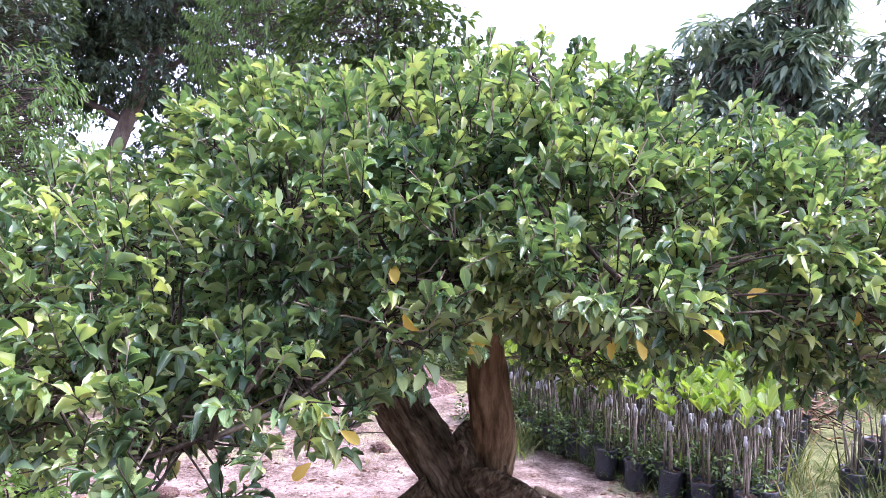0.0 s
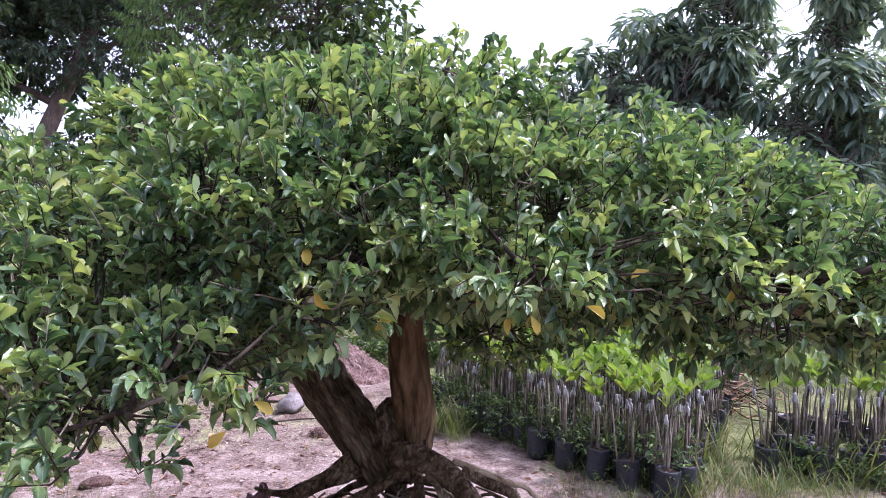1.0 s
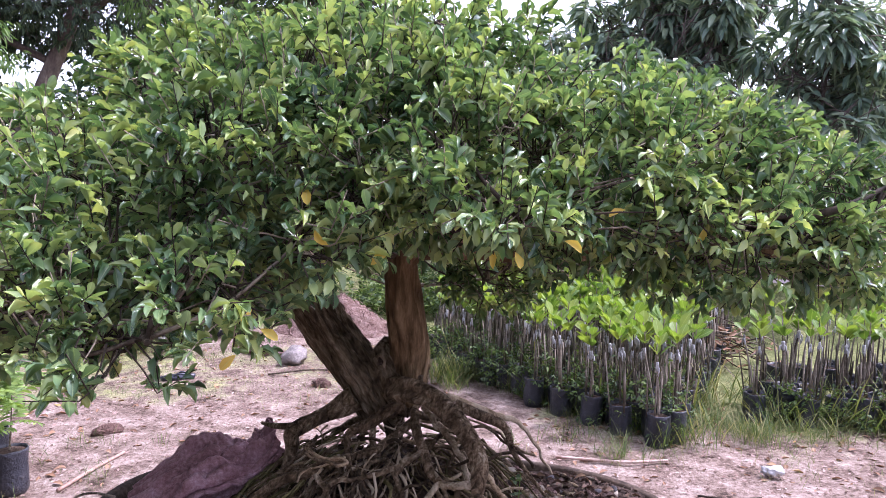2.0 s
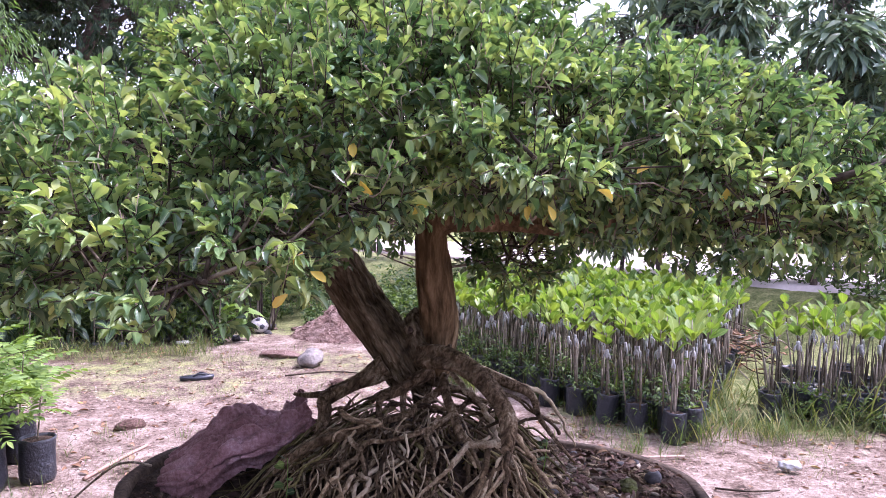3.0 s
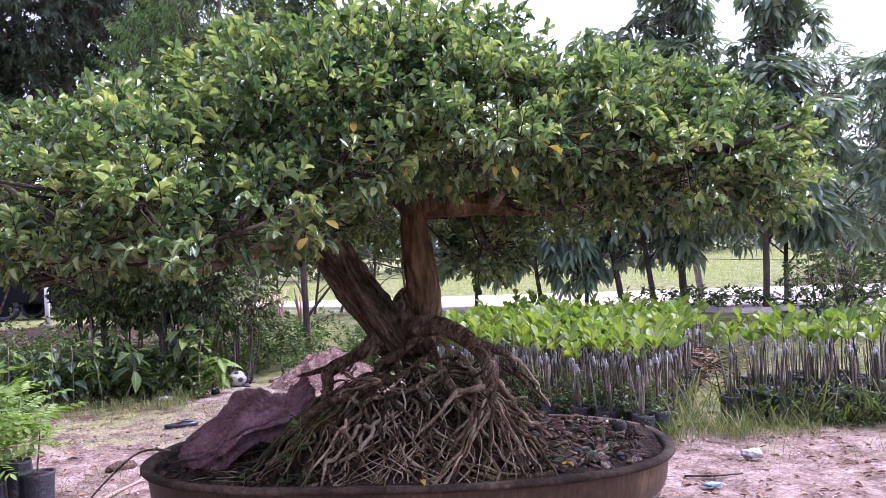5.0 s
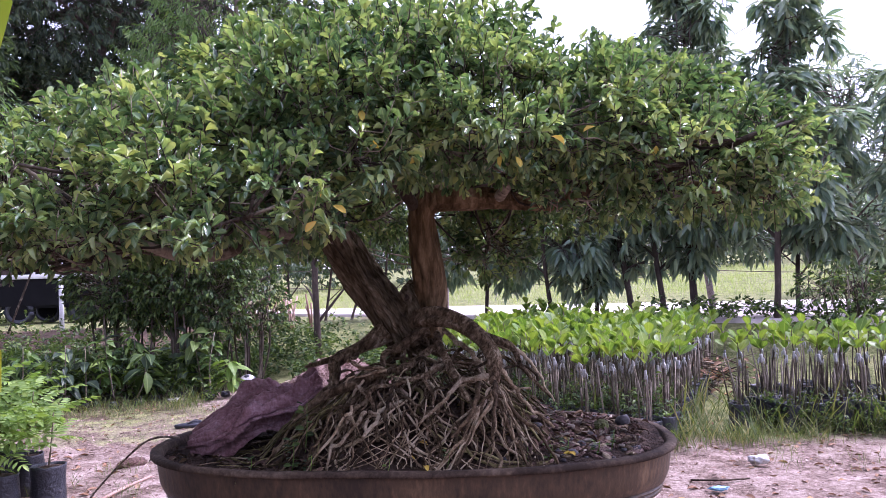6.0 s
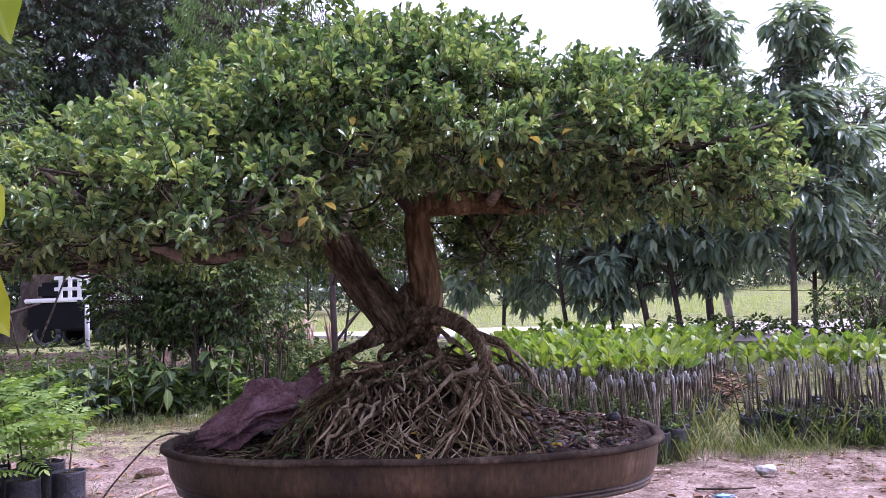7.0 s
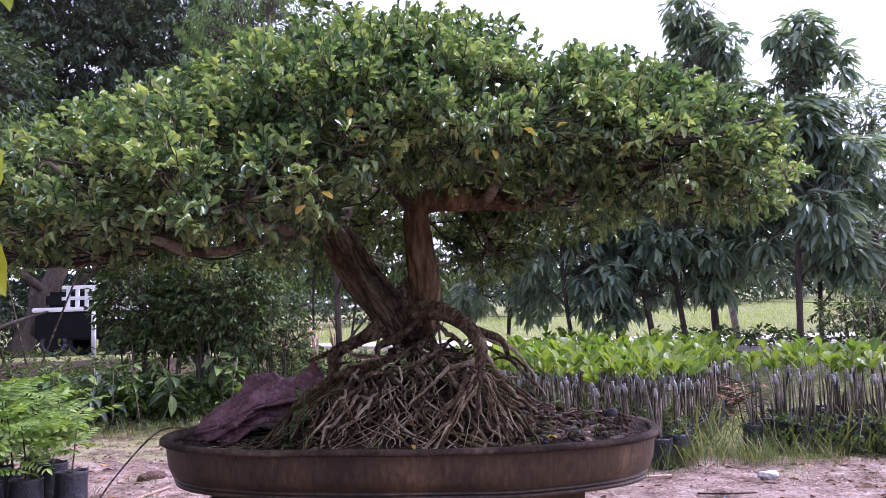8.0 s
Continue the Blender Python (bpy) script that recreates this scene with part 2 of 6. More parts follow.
CONCRETE = rough_mat("concrete", [(0.2, (0.44, 0.37, 0.34)), (0.6, (0.61, 0.53, 0.495)), (0.9, (0.73, 0.655, 0.62))], 0.6, 14, 0.3, 0.01, spread=0.0)
WHITE_PLASTIC = rough_mat("white_plastic", [(0.2, (0.3, 0.29, 0.28)), (0.7, (0.6, 0.59, 0.58))], 12, 60, 0.5, 0.01, rough=0.4)
BLUE_PLASTIC = rough_mat("blue_plastic", [(0.2, (0.08, 0.2, 0.34)), (0.8, (0.25, 0.45, 0.6))], 12, 60, 0.5, 0.01, rough=0.4)
BLACK_RUBBER = rough_mat("black_rubber", [(0.3, (0.01, 0.011, 0.016)), (0.8, (0.04, 0.042, 0.055))], 12, 80, 0.3, 0.004, rough=0.35)
BLACK_PAINT = rough_mat("black_paint", [(0.3, (0.002, 0.002, 0.003)), (0.8, (0.006, 0.006, 0.007))], 3, 60, 0.1, 0.002, rough=0.7)
WHITE_PAINT = rough_mat("white_paint", [(0.2, (0.58, 0.58, 0.57)), (0.7, (0.8, 0.8, 0.79))], 4, 60, 0.1, 0.002, rough=0.5)
STAKE = rough_mat("cut_stake", [(0.2, (0.22, 0.13, 0.1)), (0.6, (0.4, 0.27, 0.21)), (0.9, (0.56, 0.43, 0.36))], 5, 40, 0.5, 0.01, spread=0.6, stretch=(1, 1, 0.2))
BRICK = rough_mat("brick_red", [(0.2, (0.16, 0.075, 0.055)), (0.6, (0.28, 0.14, 0.1)), (0.9, (0.4, 0.26, 0.2))], 6, 50, 0.6, 0.006, spread=0.5)
WIRE = rough_mat("rusty_wire", [(0.3, (0.05, 0.035, 0.03)), (0.8, (0.14, 0.11, 0.1))], 10, 60, 0.3, 0.002, rough=0.7)


def ground_material():
    m, nt, bsdf = fresh("ground_earth")
    at = nt.nodes.new("ShaderNodeVertexColor")
    at.layer_name = "cover"
    sep = nt.nodes.new("ShaderNodeSeparateColor")
    nt.links.new(at.outputs["Color"], sep.inputs[0])
    broad, mid, grain = noise_of(nt, 0.55, 5, 0.6), noise_of(nt, 4.5, 6, 0.65), noise_of(nt, 38, 6, 0.7)
    sand = ramp_of(nt, sums(nt, sums(nt, mid, 0.55, "MULTIPLY"), sums(nt, grain, 0.45, "MULTIPLY")),
                   [(0.38, (0.05, 0.034, 0.024)), (0.46, (0.155, 0.108, 0.082)), (0.54, (0.27, 0.205, 0.166)), (0.66, (0.46, 0.378, 0.325))])
    soil = ramp_of(nt, sums(nt, mid, grain, "MULTIPLY"), [(0.1, (0.04, 0.027, 0.018)), (0.3, (0.12, 0.08, 0.055)), (0.5, (0.22, 0.16, 0.12))])
    green = ramp_of(nt, sums(nt, sums(nt, mid, 0.5, "MULTIPLY"), sums(nt, grain, 0.5, "MULTIPLY")),
                    [(0.38, (0.06, 0.075, 0.025)), (0.5, (0.16, 0.175, 0.065)), (0.6, (0.3, 0.29, 0.13))])
    edge = sums(nt, sums(nt, sums(nt, mid, 0.5, "SUBTRACT"), 1.2, "MULTIPLY"), sums(nt, sums(nt, broad, 0.5, "SUBTRACT"), 1.0, "MULTIPLY"))
    g = nt.nodes.new("ShaderNodeMapRange")
    nt.links.new(sums(nt, sep.outputs[0], edge), g.inputs[0])
    g.inputs[1].default_value, g.inputs[2].default_value = 0.35, 0.65
    s = nt.nodes.new("ShaderNodeMapRange")
    nt.links.new(sums(nt, sep.outputs[1], edge), s.inputs[0])
    s.inputs[1].default_value, s.inputs[2].default_value = 0.35, 0.65
    nt.links.new(mixed(nt, g.outputs[0], mixed(nt, s.outputs[0], sand, soil), green), bsdf.inputs["Base Color"])
    bsdf.inputs["Roughness"].default_value, bsdf.inputs["Specular IOR Level"].default_value = 0.95, 0.15
    bumped(nt, bsdf, sums(nt, mid, grain), 0.8, 0.03)
    return m


GROUND = ground_material()

# ---- building tools ----
rng = np.random.default_rng(7)
BASE = {}


def thing(name, base, label, category, group="", kind=""):
    """A top-level Empty at the base of a thing; its parts are built in world places."""
    ob = new(name)
    ob.empty_display_size = 0.05
    ob.location = base
    BASE[ob] = Vector(base)
    return tagged(ob, label, category, group, kind)


def part(name, me, material, parent, label="", kind=""):
    """One mesh (a mesh or a bmesh, in world places) as a part of a thing or of a part."""
    if isinstance(me, bmesh.types.BMesh):
        bm, me = me, bpy.data.meshes.new(name)
        bm.to_mesh(me)
        bm.free()
    me.transform(Matrix.Translation(-BASE[parent]))
    me.materials.append(material)
    ob = new(name, me)
    ob.parent = parent
    BASE[ob] = BASE[parent]
    return tagged(ob, label, kind=kind)


def single(name, me, material, label, category, kind="", group=""):
    """A top-level thing that is one mesh, its origin at the middle of its foot."""
    if isinstance(me, bmesh.types.BMesh):
        bm, me = me, bpy.data.meshes.new(name)
        bm.to_mesh(me)
        bm.free()
    co = np.empty(len(me.vertices) * 3)
    me.vertices.foreach_get("co", co)
    co = co.reshape(-1, 3)
    base = Vector(((co[:, 0].min() + co[:, 0].max()) / 2, (co[:, 1].min() + co[:, 1].max()) / 2, co[:, 2].min()))
    me.transform(Matrix.Translation(-base))
    me.materials.append(material)
    ob = new(name, me)
    ob.location = base
    return tagged(ob, label, category, group, kind)


def mesh_of(name, verts, faces, smooth=True, uvs=None):
    """A mesh from arrays; faces: lists of equal-length index arrays."""
    me = bpy.data.meshes.new(name)
    verts = np.asarray(verts, np.float32)
    me.vertices.add(len(verts))
    me.vertices.foreach_set("co", verts.ravel())
    loops = np.concatenate([np.asarray(f).ravel() for f in faces]).astype(np.int32)
    sizes = np.concatenate([np.full(len(f), np.asarray(f).shape[1]) for f in faces]).astype(np.int32)
    me.loops.add(len(loops))
    me.loops.foreach_set("vertex_index", loops)
    me.polygons.add(len(sizes))
    me.polygons.foreach_set("loop_start", np.concatenate([[0], np.cumsum(sizes)[:-1]]).astype(np.int32))
    me.polygons.foreach_set("loop_total", sizes)
    if uvs is not None:
        layer = me.uv_layers.new(name="blade")
        layer.data.foreach_set("uv", np.asarray(uvs, np.float32)[loops].ravel())
    me.update(calc_edges=True)
    me.validate()
    if smooth:
        me.polygons.foreach_set("use_smooth", np.ones(len(sizes), bool))
    return me


def unit(v):
    v = np.asarray(v, float)
    return v / np.maximum(np.linalg.norm(v, axis=-1, keepdims=True), 1e-9)


def leaf_shape(width, widest=0.55, fold=0.25, curl=0.25, tip=1.0, blunt=False):
    """Template of a blade of length 1 along y: vertices, uv, triangles, quads."""
    ys, ws = ([0.2, widest, 0.88], [0.45, 1.0, 0.68]) if blunt else ([0.22, widest, 0.5 + widest / 2], [0.62, 1.0, 0.72])
    v, uv = [(0, 0, 0)], [(0.5, 0)]
    for y, w in zip(ys, ws):
        h = width * w / 2
        for side in (-1, 0, 1):
            v.append((side * h, y, abs(side) * fold * h * 2 - curl * y * y))
            uv.append((0.5 + side * 0.5, y))
    v.append((0, tip, -curl * tip * tip))
    uv.append((0.5, 1))
    tris = [(0, 2, 1), (0, 3, 2), (10, 7, 8), (10, 8, 9)]
    quads = [(1, 2, 5, 4), (2, 3, 6, 5), (4, 5, 8, 7), (5, 6, 9, 8)]
    return np.array(v), np.array(uv), np.array(tris), np.array(quads)


def leaf_cloud(name, shape, at, along, normal, size):
    """One mesh of many blades: places, directions, upper sides and lengths."""
    v, uv, tris, quads = shape
    y = unit(along)
    x = unit(np.cross(y, normal))
    z = np.cross(x, y)
    n, k = len(at), len(v)
    size = np.broadcast_to(size, (n,))[:, None, None]
    pts = at[:, None] + size * (v[None, :, :1] * x[:, None] + v[None, :, 1:2] * y[:, None] + v[None, :, 2:] * z[:, None])
    off = (np.arange(n) * k)[:, None, None]
    return mesh_of(name, pts.reshape(-1, 3), [(tris[None] + off).reshape(-1, 3), (quads[None] + off).reshape(-1, 4)], True, np.tile(uv, (n, 1)))


def smooth_line(points, steps):
    """Catmull-Rom through the points, with any further columns carried along."""
    p = np.asarray(points, float)
    p = np.vstack([2 * p[0] - p[1], p, 2 * p[-1] - p[-2]])
    out = []
    for a, b, c, d in zip(p[:-3], p[1:-2], p[2:-1], p[3:]):
        for s in np.arange(steps) / steps:
            out.append(0.5 * (2 * b + (c - a) * s + (2 * a - 5 * b + 4 * c - d) * s * s + (3 * b - a - 3 * c + d) * s ** 3))
    out.append(p[-2])
    return np.array(out)


def tube_arrays(line, sides, shape=None):
    """Rings round a line of x, y, z, radius; shape(ring, angles, places) scales the radius."""
    line = np.asarray(line, float)
    pts, rad = line[:, :3], line[:, 3]
    t = unit(np.gradient(pts, axis=0))
    ref = np.array([0.0, 1.0, 0.0]) if abs(t[0, 1]) < 0.8 else np.array([1.0, 0.0, 0.0])
    side = unit(np.cross(t, ref))
    for i in range(1, len(side)):
        s = side[i - 1] - t[i] * (side[i - 1] @ t[i])
        side[i] = s / max(np.linalg.norm(s), 1e-9)
    other = np.cross(t, side)
    ang = np.arange(sides) / sides * 2 * np.pi
    r = rad[:, None] * (shape(len(pts), ang, pts) if shape else 1.0) * np.ones(sides)
    ring = pts[:, None] + r[..., None] * (np.cos(ang)[None, :, None] * side[:, None] + np.sin(ang)[None, :, None] * other[:, None])
    verts = np.vstack([ring.reshape(-1, 3), pts[:1], pts[-1:]])
    i, j = np.meshgrid(np.arange(len(pts) - 1), np.arange(sides), indexing="ij")
    i, j, k = i.ravel(), j.ravel(), (j.ravel() + 1) % sides
    quads = np.stack([i * sides + j, i * sides + k, (i + 1) * sides + k, (i + 1) * sides + j], 1)
    j = np.arange(sides)
    k, top, end = (j + 1) % sides, (len(pts) - 1) * sides, len(ring) * sides
    tris = np.vstack([np.stack([k, j, np.full(sides, end)], 1), np.stack([top + j, top + k, np.full(sides, end + 1)], 1)])
    return verts, quads, tris


def tubes(name, lines, sides=6, shape=None):
    """One mesh of many tubes."""
    v, q, t, n = [], [], [], 0
    for line in lines:
        a, b, c = tube_arrays(line, sides, shape)
        v.append(a), q.append(b + n), t.append(c + n)
        n += len(a)
    return mesh_of(name, np.vstack(v), [np.vstack(q), np.vstack(t)])


def joined(name, pieces):
    """One mesh out of (mesh, matrix) pairs, keeping the blade uv."""
    vs, loops, sizes, uvs, n = [], [], [], [], 0
    for me, m in pieces:
        co = np.empty(len(me.vertices) * 3, np.float32)
        me.vertices.foreach_get("co", co)
        m = np.array(m)
        vs.append(co.reshape(-1, 3) @ m[:3, :3].T + m[:3, 3])
        li = np.empty(len(me.loops), np.int32)
        me.loops.foreach_get("vertex_index", li)
        loops.append(li + n)
        ps = np.empty(len(me.polygons), np.int32)
        me.polygons.foreach_get("loop_total", ps)
        sizes.append(ps)
        uv = np.zeros(len(me.loops) * 2, np.float32)
        if me.uv_layers:
            me.uv_layers[0].data.foreach_get("uv", uv)
        uvs.append(uv)
        n += len(me.vertices)
    me = bpy.data.meshes.new(name)
    vs, loops, sizes = np.vstack(vs).astype(np.float32), np.concatenate(loops), np.concatenate(sizes)
    me.vertices.add(len(vs))
    me.vertices.foreach_set("co", vs.ravel())
    me.loops.add(len(loops))
    me.loops.foreach_set("vertex_index", loops)
    me.polygons.add(len(sizes))
    me.polygons.foreach_set("loop_start", np.concatenate([[0], np.cumsum(sizes)[:-1]]).astype(np.int32))
    me.polygons.foreach_set("loop_total", sizes)
    me.uv_layers.new(name="blade").data.foreach_set("uv", np.concatenate(uvs))
    me.update(calc_edges=True)
    me.polygons.foreach_set("use_smooth", np.ones(len(sizes), bool))
    return me


def lump(radius, squash=(1, 1, 0.7), rough=0.2, detail=2, freq=2.0, seed=0.0):
    """An uneven stone-like bmesh about the origin."""
    bm = bmesh.new()
    bmesh.ops.create_icosphere(bm, subdivisions=detail, radius=1.0)
    for v in bm.verts:
        d = 1 + rough * noise.noise(v.co * freq + Vector((seed, seed * 2, 0))) + rough * 0.4 * noise.noise(v.co * freq * 3 + Vector((seed, 0, 5)))
        v.co = Vector(radius * d * c * s for c, s in zip(v.co, squash))
    for f in bm.faces:
        f.smooth = True
    return bm


def box(bm, lo, hi, bevel=0.0):
    """Adds a bevelled box to bm."""
    made = bmesh.ops.create_cube(bm, size=1.0)["verts"]
    for v in made:
        v.co = Vector(l + (h - l) * (c + 0.5) for l, h, c in zip(lo, hi, v.co))
    if bevel:
        bmesh.ops.bevel(bm, geom=list({e for v in made for e in v.link_edges}), offset=bevel, segments=2, affect="EDGES")
    return bm


def step(a, b, x):
    s = np.clip((np.asarray(x, float) - a) / (b - a), 0, 1)
    return s * s * (3 - 2 * s)


def ground_z(x, y):
    """Height of the ground: level nursery yard, a bank up to the road, a rising meadow beyond."""
    x, y = np.asarray(x, float), np.asarray(y, float)
    d = (x - 4.4) * 0.75 + (y - 8.7) * 0.66
    e = (x - 4.2) * 0.465 + (y - 16.2) * 0.885
    bank = 0.6 * np.maximum(step(-1.7, -0.2, d), step(9.5, 13.0, y))
    return bank + 0.055 * np.clip(e - 1.0, 0, 60)


def gz(x, y):
    return float(ground_z(x, y))

# ---- ground, road, distance ----
def axis(lo, hi, near_lo, near_hi, fine, grow):
    v = list(np.arange(near_lo, near_hi, fine))
    s = fine
    while v[-1] < hi:
        s *= grow
        v.append(v[-1] + s)
    s = fine
    while v[0] > lo:
        s *= grow
        v.insert(0, v[0] - s)
    return np.array(v)


def build_ground():
    xs, ys = axis(-900, 900, -6.0, 7.0, 0.06, 1.12), axis(-400, 2500, 2.0, 12.0, 0.06, 1.12)
    X, Y = np.meshgrid(xs, ys)
    Z = ground_z(X, Y)
    near = (np.abs(X) < 14) & (Y > -3) & (Y < 20)
    for i, j in zip(*np.nonzero(near)):
        p = Vector((X[i, j], Y[i, j], 0))
        Z[i, j] += 0.022 * noise.noise(p * 1.1) + 0.014 * noise.noise(p * 4.3) + 0.006 * noise.noise(p * 13)
    n, m = X.shape
    i, j = np.meshgrid(np.arange(n - 1), np.arange(m - 1), indexing="ij")
    a = (i * m + j).ravel()
    me = mesh_of("ground", np.stack([X, Y, Z], -1).reshape(-1, 3), [np.stack([a, a + 1, a + m + 1, a + m], 1)])
    e = (X - 4.2) * 0.465 + (Y - 16.2) * 0.885
    strip = 0.42 * step(4.9, 5.7, Y) * (1 - step(7.2, 8.0, Y)) * (1 - step(-0.8, 0.4, X))
    right = 0.42 * step(2.0, 2.6, X) * step(3.9, 4.8, Y) + 0.5 * step(0.6, 1.2, X) * step(4.6, 5.2, Y)
    bed = 0.95 * step(2.2, 3.0, -X) * step(6.4, 7.2, Y) * (1 - step(14.5, 16, Y))
    back = 0.7 * step(7.6, 8.8, Y) * (1 - 0.8 * step(2.4, 3.4, -X) * (1 - step(13, 15, Y)))
    green = np.clip(np.maximum.reduce([strip, right, back, step(0.3, 1.5, e) * 1.4]), 0, 1.4)
    col = me.color_attributes.new("cover", "FLOAT_COLOR", "POINT")
    col.data.foreach_set("color", np.stack([green, bed, 0 * X, 0 * X + 1], -1).astype(np.float32).ravel())
    me.materials.append(GROUND)
    tagged(new("ground", me), "pinkish sandy earth with leaf litter and worn grass", "ground", kind="structure")


build_ground()


def build_road():
    s = np.linspace(0, 1, 60)[:, None]
    near = np.array([[26.0, -15.8]]) * (1 - s) + np.array([[-6.0, 20.5]]) * s
    far = np.array([[34.0, 1.7]]) * (1 - s) + np.array([[-16.0, 28.0]]) * s
    rows = [near + (far - near) * k for k in (0.0, 0.012, 0.3, 0.7, 0.988, 1.0)]
    lift = (0.0, 0.075, 0.085, 0.085, 0.075, 0.0)
    v = np.vstack([np.column_stack([r, 0.585 + h + 0.055 * np.clip((r[:, 0] - 4.2) * 0.465 + (r[:, 1] - 16.2) * 0.885 - 1.0, 0, 60)]) for r, h in zip(rows, lift)])
    i, j = np.meshgrid(np.arange(5), np.arange(59), indexing="ij")
    a = (i * 60 + j).ravel()
    me = mesh_of("road", v, [np.stack([a, a + 60, a + 61, a + 1], 1)])
    me.materials.append(CONCRETE)
    tagged(new("road", me), "pale bright concrete lane behind the nursery", "road", kind="structure")


build_road()


def sphere_dirs(n):
    return unit(rng.normal(size=(n, 3)))


def crown_points(pads, n, shell=0.75):
    """Places and outward directions near the skins of several ellipsoids, none deep inside another."""
    pads = np.array(pads, float)
    area = (pads[:, 3] * pads[:, 4] + pads[:, 3] * pads[:, 5] + pads[:, 4] * pads[:, 5])
    k = rng.choice(len(pads), n * 3, p=area / area.sum())
    d = sphere_dirs(n * 3)
    r = np.where(rng.random(n * 3) < shell, rng.uniform(0.82, 1.06, n * 3), rng.uniform(0.35, 0.9, n * 3))
    at = pads[k, :3] + d * r[:, None] * pads[k, 3:]
    depth = np.min(np.linalg.norm((at[:, None] - pads[None, :, :3]) / pads[None, :, 3:], axis=2), axis=1)
    ok = np.nonzero((depth > 0.72) | (rng.random(n * 3) < 0.3))[0][:n]
    out = unit(d[ok] / pads[k[ok], 3:])
    return at[ok], out


def spray(at, out, per, stem, size, droop=0.25, spread=0.9, up=0.35, flat=0.6):
    """Blades on short twigs: each twig carries blades alternately and one at its tip."""
    n = len(at)
    axis_ = unit(out + up * np.array([0, 0, 1.0]) + 0.35 * rng.normal(size=(n, 3)))
    side = unit(np.cross(axis_, np.array([0, 0, 1.0]) + 0.1 * rng.normal(size=(n, 3))))
    lift = np.cross(side, axis_)
    places, along, normal, sizes = [], [], [], []
    for k in range(per):
        f = (k + 0.5) / per
        turn = (k % 2 * 2 - 1) * rng.uniform(0.5, 1.0, n)[:, None]
        places.append(at + axis_ * (f * stem))
        dirn = axis_ * (0.35 + 0.9 * f ** 2) + side * turn * spread * (1.1 - 0.6 * f) + 0.3 * rng.normal(size=(n, 3)) + np.array([0, 0, -droop])
        along.append(dirn)
        normal.append(lift + 0.55 * rng.normal(size=(n, 3)) + np.array([0, 0, flat]))
        sizes.append(size * rng.uniform(0.65, 1.2, n) * (0.8 + 0.3 * np.sin(np.pi * f)))
    return np.vstack(places), np.vstack(along), np.vstack(normal), np.concatenate(sizes), axis_

# ---- the bonsai in its pot ----
POT_AT, POT_A, POT_B, POT_TURN, RIM_Z = (0.07, 2.02), 0.93, 0.53, radians(-6), 0.685


def oval(a, b, n=96, power=2.5):
    t = np.arange(n) / n * 2 * np.pi
    x = a * np.sign(np.cos(t)) * np.abs(np.cos(t)) ** (2 / power)
    y = b * np.sign(np.sin(t)) * np.abs(np.sin(t)) ** (2 / power)
    c, s = math.cos(POT_TURN), math.sin(POT_TURN)
    return np.column_stack([POT_AT[0] + c * x - s * y, POT_AT[1] + s * x + c * y])


def lathe_oval(name, profile, n=96, closed=False):
    """Rings of the pot's outline: profile of (inset, height)."""
    rows = []
    for k, (inset, z) in enumerate(profile):
        ring = oval(POT_A - inset, POT_B - inset, n)
        wob = np.array([0.004 * noise.noise(Vector((x * 4, y * 4, z * 9))) for x, y in ring])
        rows.append(np.column_stack([ring, z + wob]))
    v = np.vstack(rows)
    i, j = np.meshgrid(np.arange(len(rows) - 1), np.arange(n), indexing="ij")
    i, j, k = i.ravel(), j.ravel(), (j.ravel() + 1) % n
    faces = [np.stack([i * n + j, i * n + k, (i + 1) * n + k, (i + 1) * n + j], 1)]
    if closed:
        v = np.vstack([v, v[-n:].mean(0)])
        j = np.arange(n)
        b = (len(rows) - 1) * n
        faces.append(np.stack([b + j, b + (j + 1) % n, np.full(n, len(v) - 1)], 1))
    return mesh_of(name, v, faces)


def build_pot():
    pot = thing("bonsai_pot", (POT_AT[0], POT_AT[1], 0.46), "large shallow oval brown stoneware bonsai pot with a worn rim", "plant pot")
    body = [(0.014, 0.672), (0.018, 0.65), (0.022, 0.62), (0.027, 0.585), (0.04, 0.556), (0.056, 0.548), (0.046, 0.545), (0.046, 0.54), (0.062, 0.536), (0.05, 0.532), (0.052, 0.522), (0.075, 0.52), (0.12, 0.512), (0.2, 0.508)]
    part("body", lathe_oval("body", body, closed=True), CERAMIC, pot)
    part("rim", lathe_oval("rim", [(0.016, 0.668), (0.0, 0.668), (-0.004, 0.673), (-0.003, 0.683), (0.004, 0.687), (0.022, 0.687), (0.03, 0.684), (0.036, 0.66), (0.042, 0.59)]), RIM, pot, "chipped grey-brown rim")
    for x in (-0.52, 0.0, 0.6):
        bm = bmesh.new()
        box(bm, (x - 0.09, 1.74, 0.43), (x + 0.09, 2.32, 0.512), 0.012)
        part("foot", bm, CERAMIC, pot)


build_pot()


def build_stand(x):
    stand = thing("brick_pier", (x, 2.03, 0), "low red brick pier carrying the bonsai pot", "plant stand", "piers under the pot")
    piece = bpy.data.meshes.new("brick")
    bm = box(bmesh.new(), (-0.105, -0.05, 0), (0.105, 0.05, 0.065), 0.004)
    bm.to_mesh(piece)
    bm.free()
    piece.materials.append(BRICK)
    for row in range(6):
        for i in range(2):
            for j in range(2):
                ob = new("brick", piece)
                ob.parent = stand
                q = rng.uniform(-0.004, 0.004, 2)
                if row % 2:
                    ob.matrix_local = pose((j - 0.5) * 0.108 + q[0], (i - 0.5) * 0.22 + q[1], row * 0.0716, 0, 0, 90)
                else:
                    ob.matrix_local = pose((i - 0.5) * 0.22 + q[0], (j - 0.5) * 0.108 + q[1], row * 0.0716, 0, 0, 0)


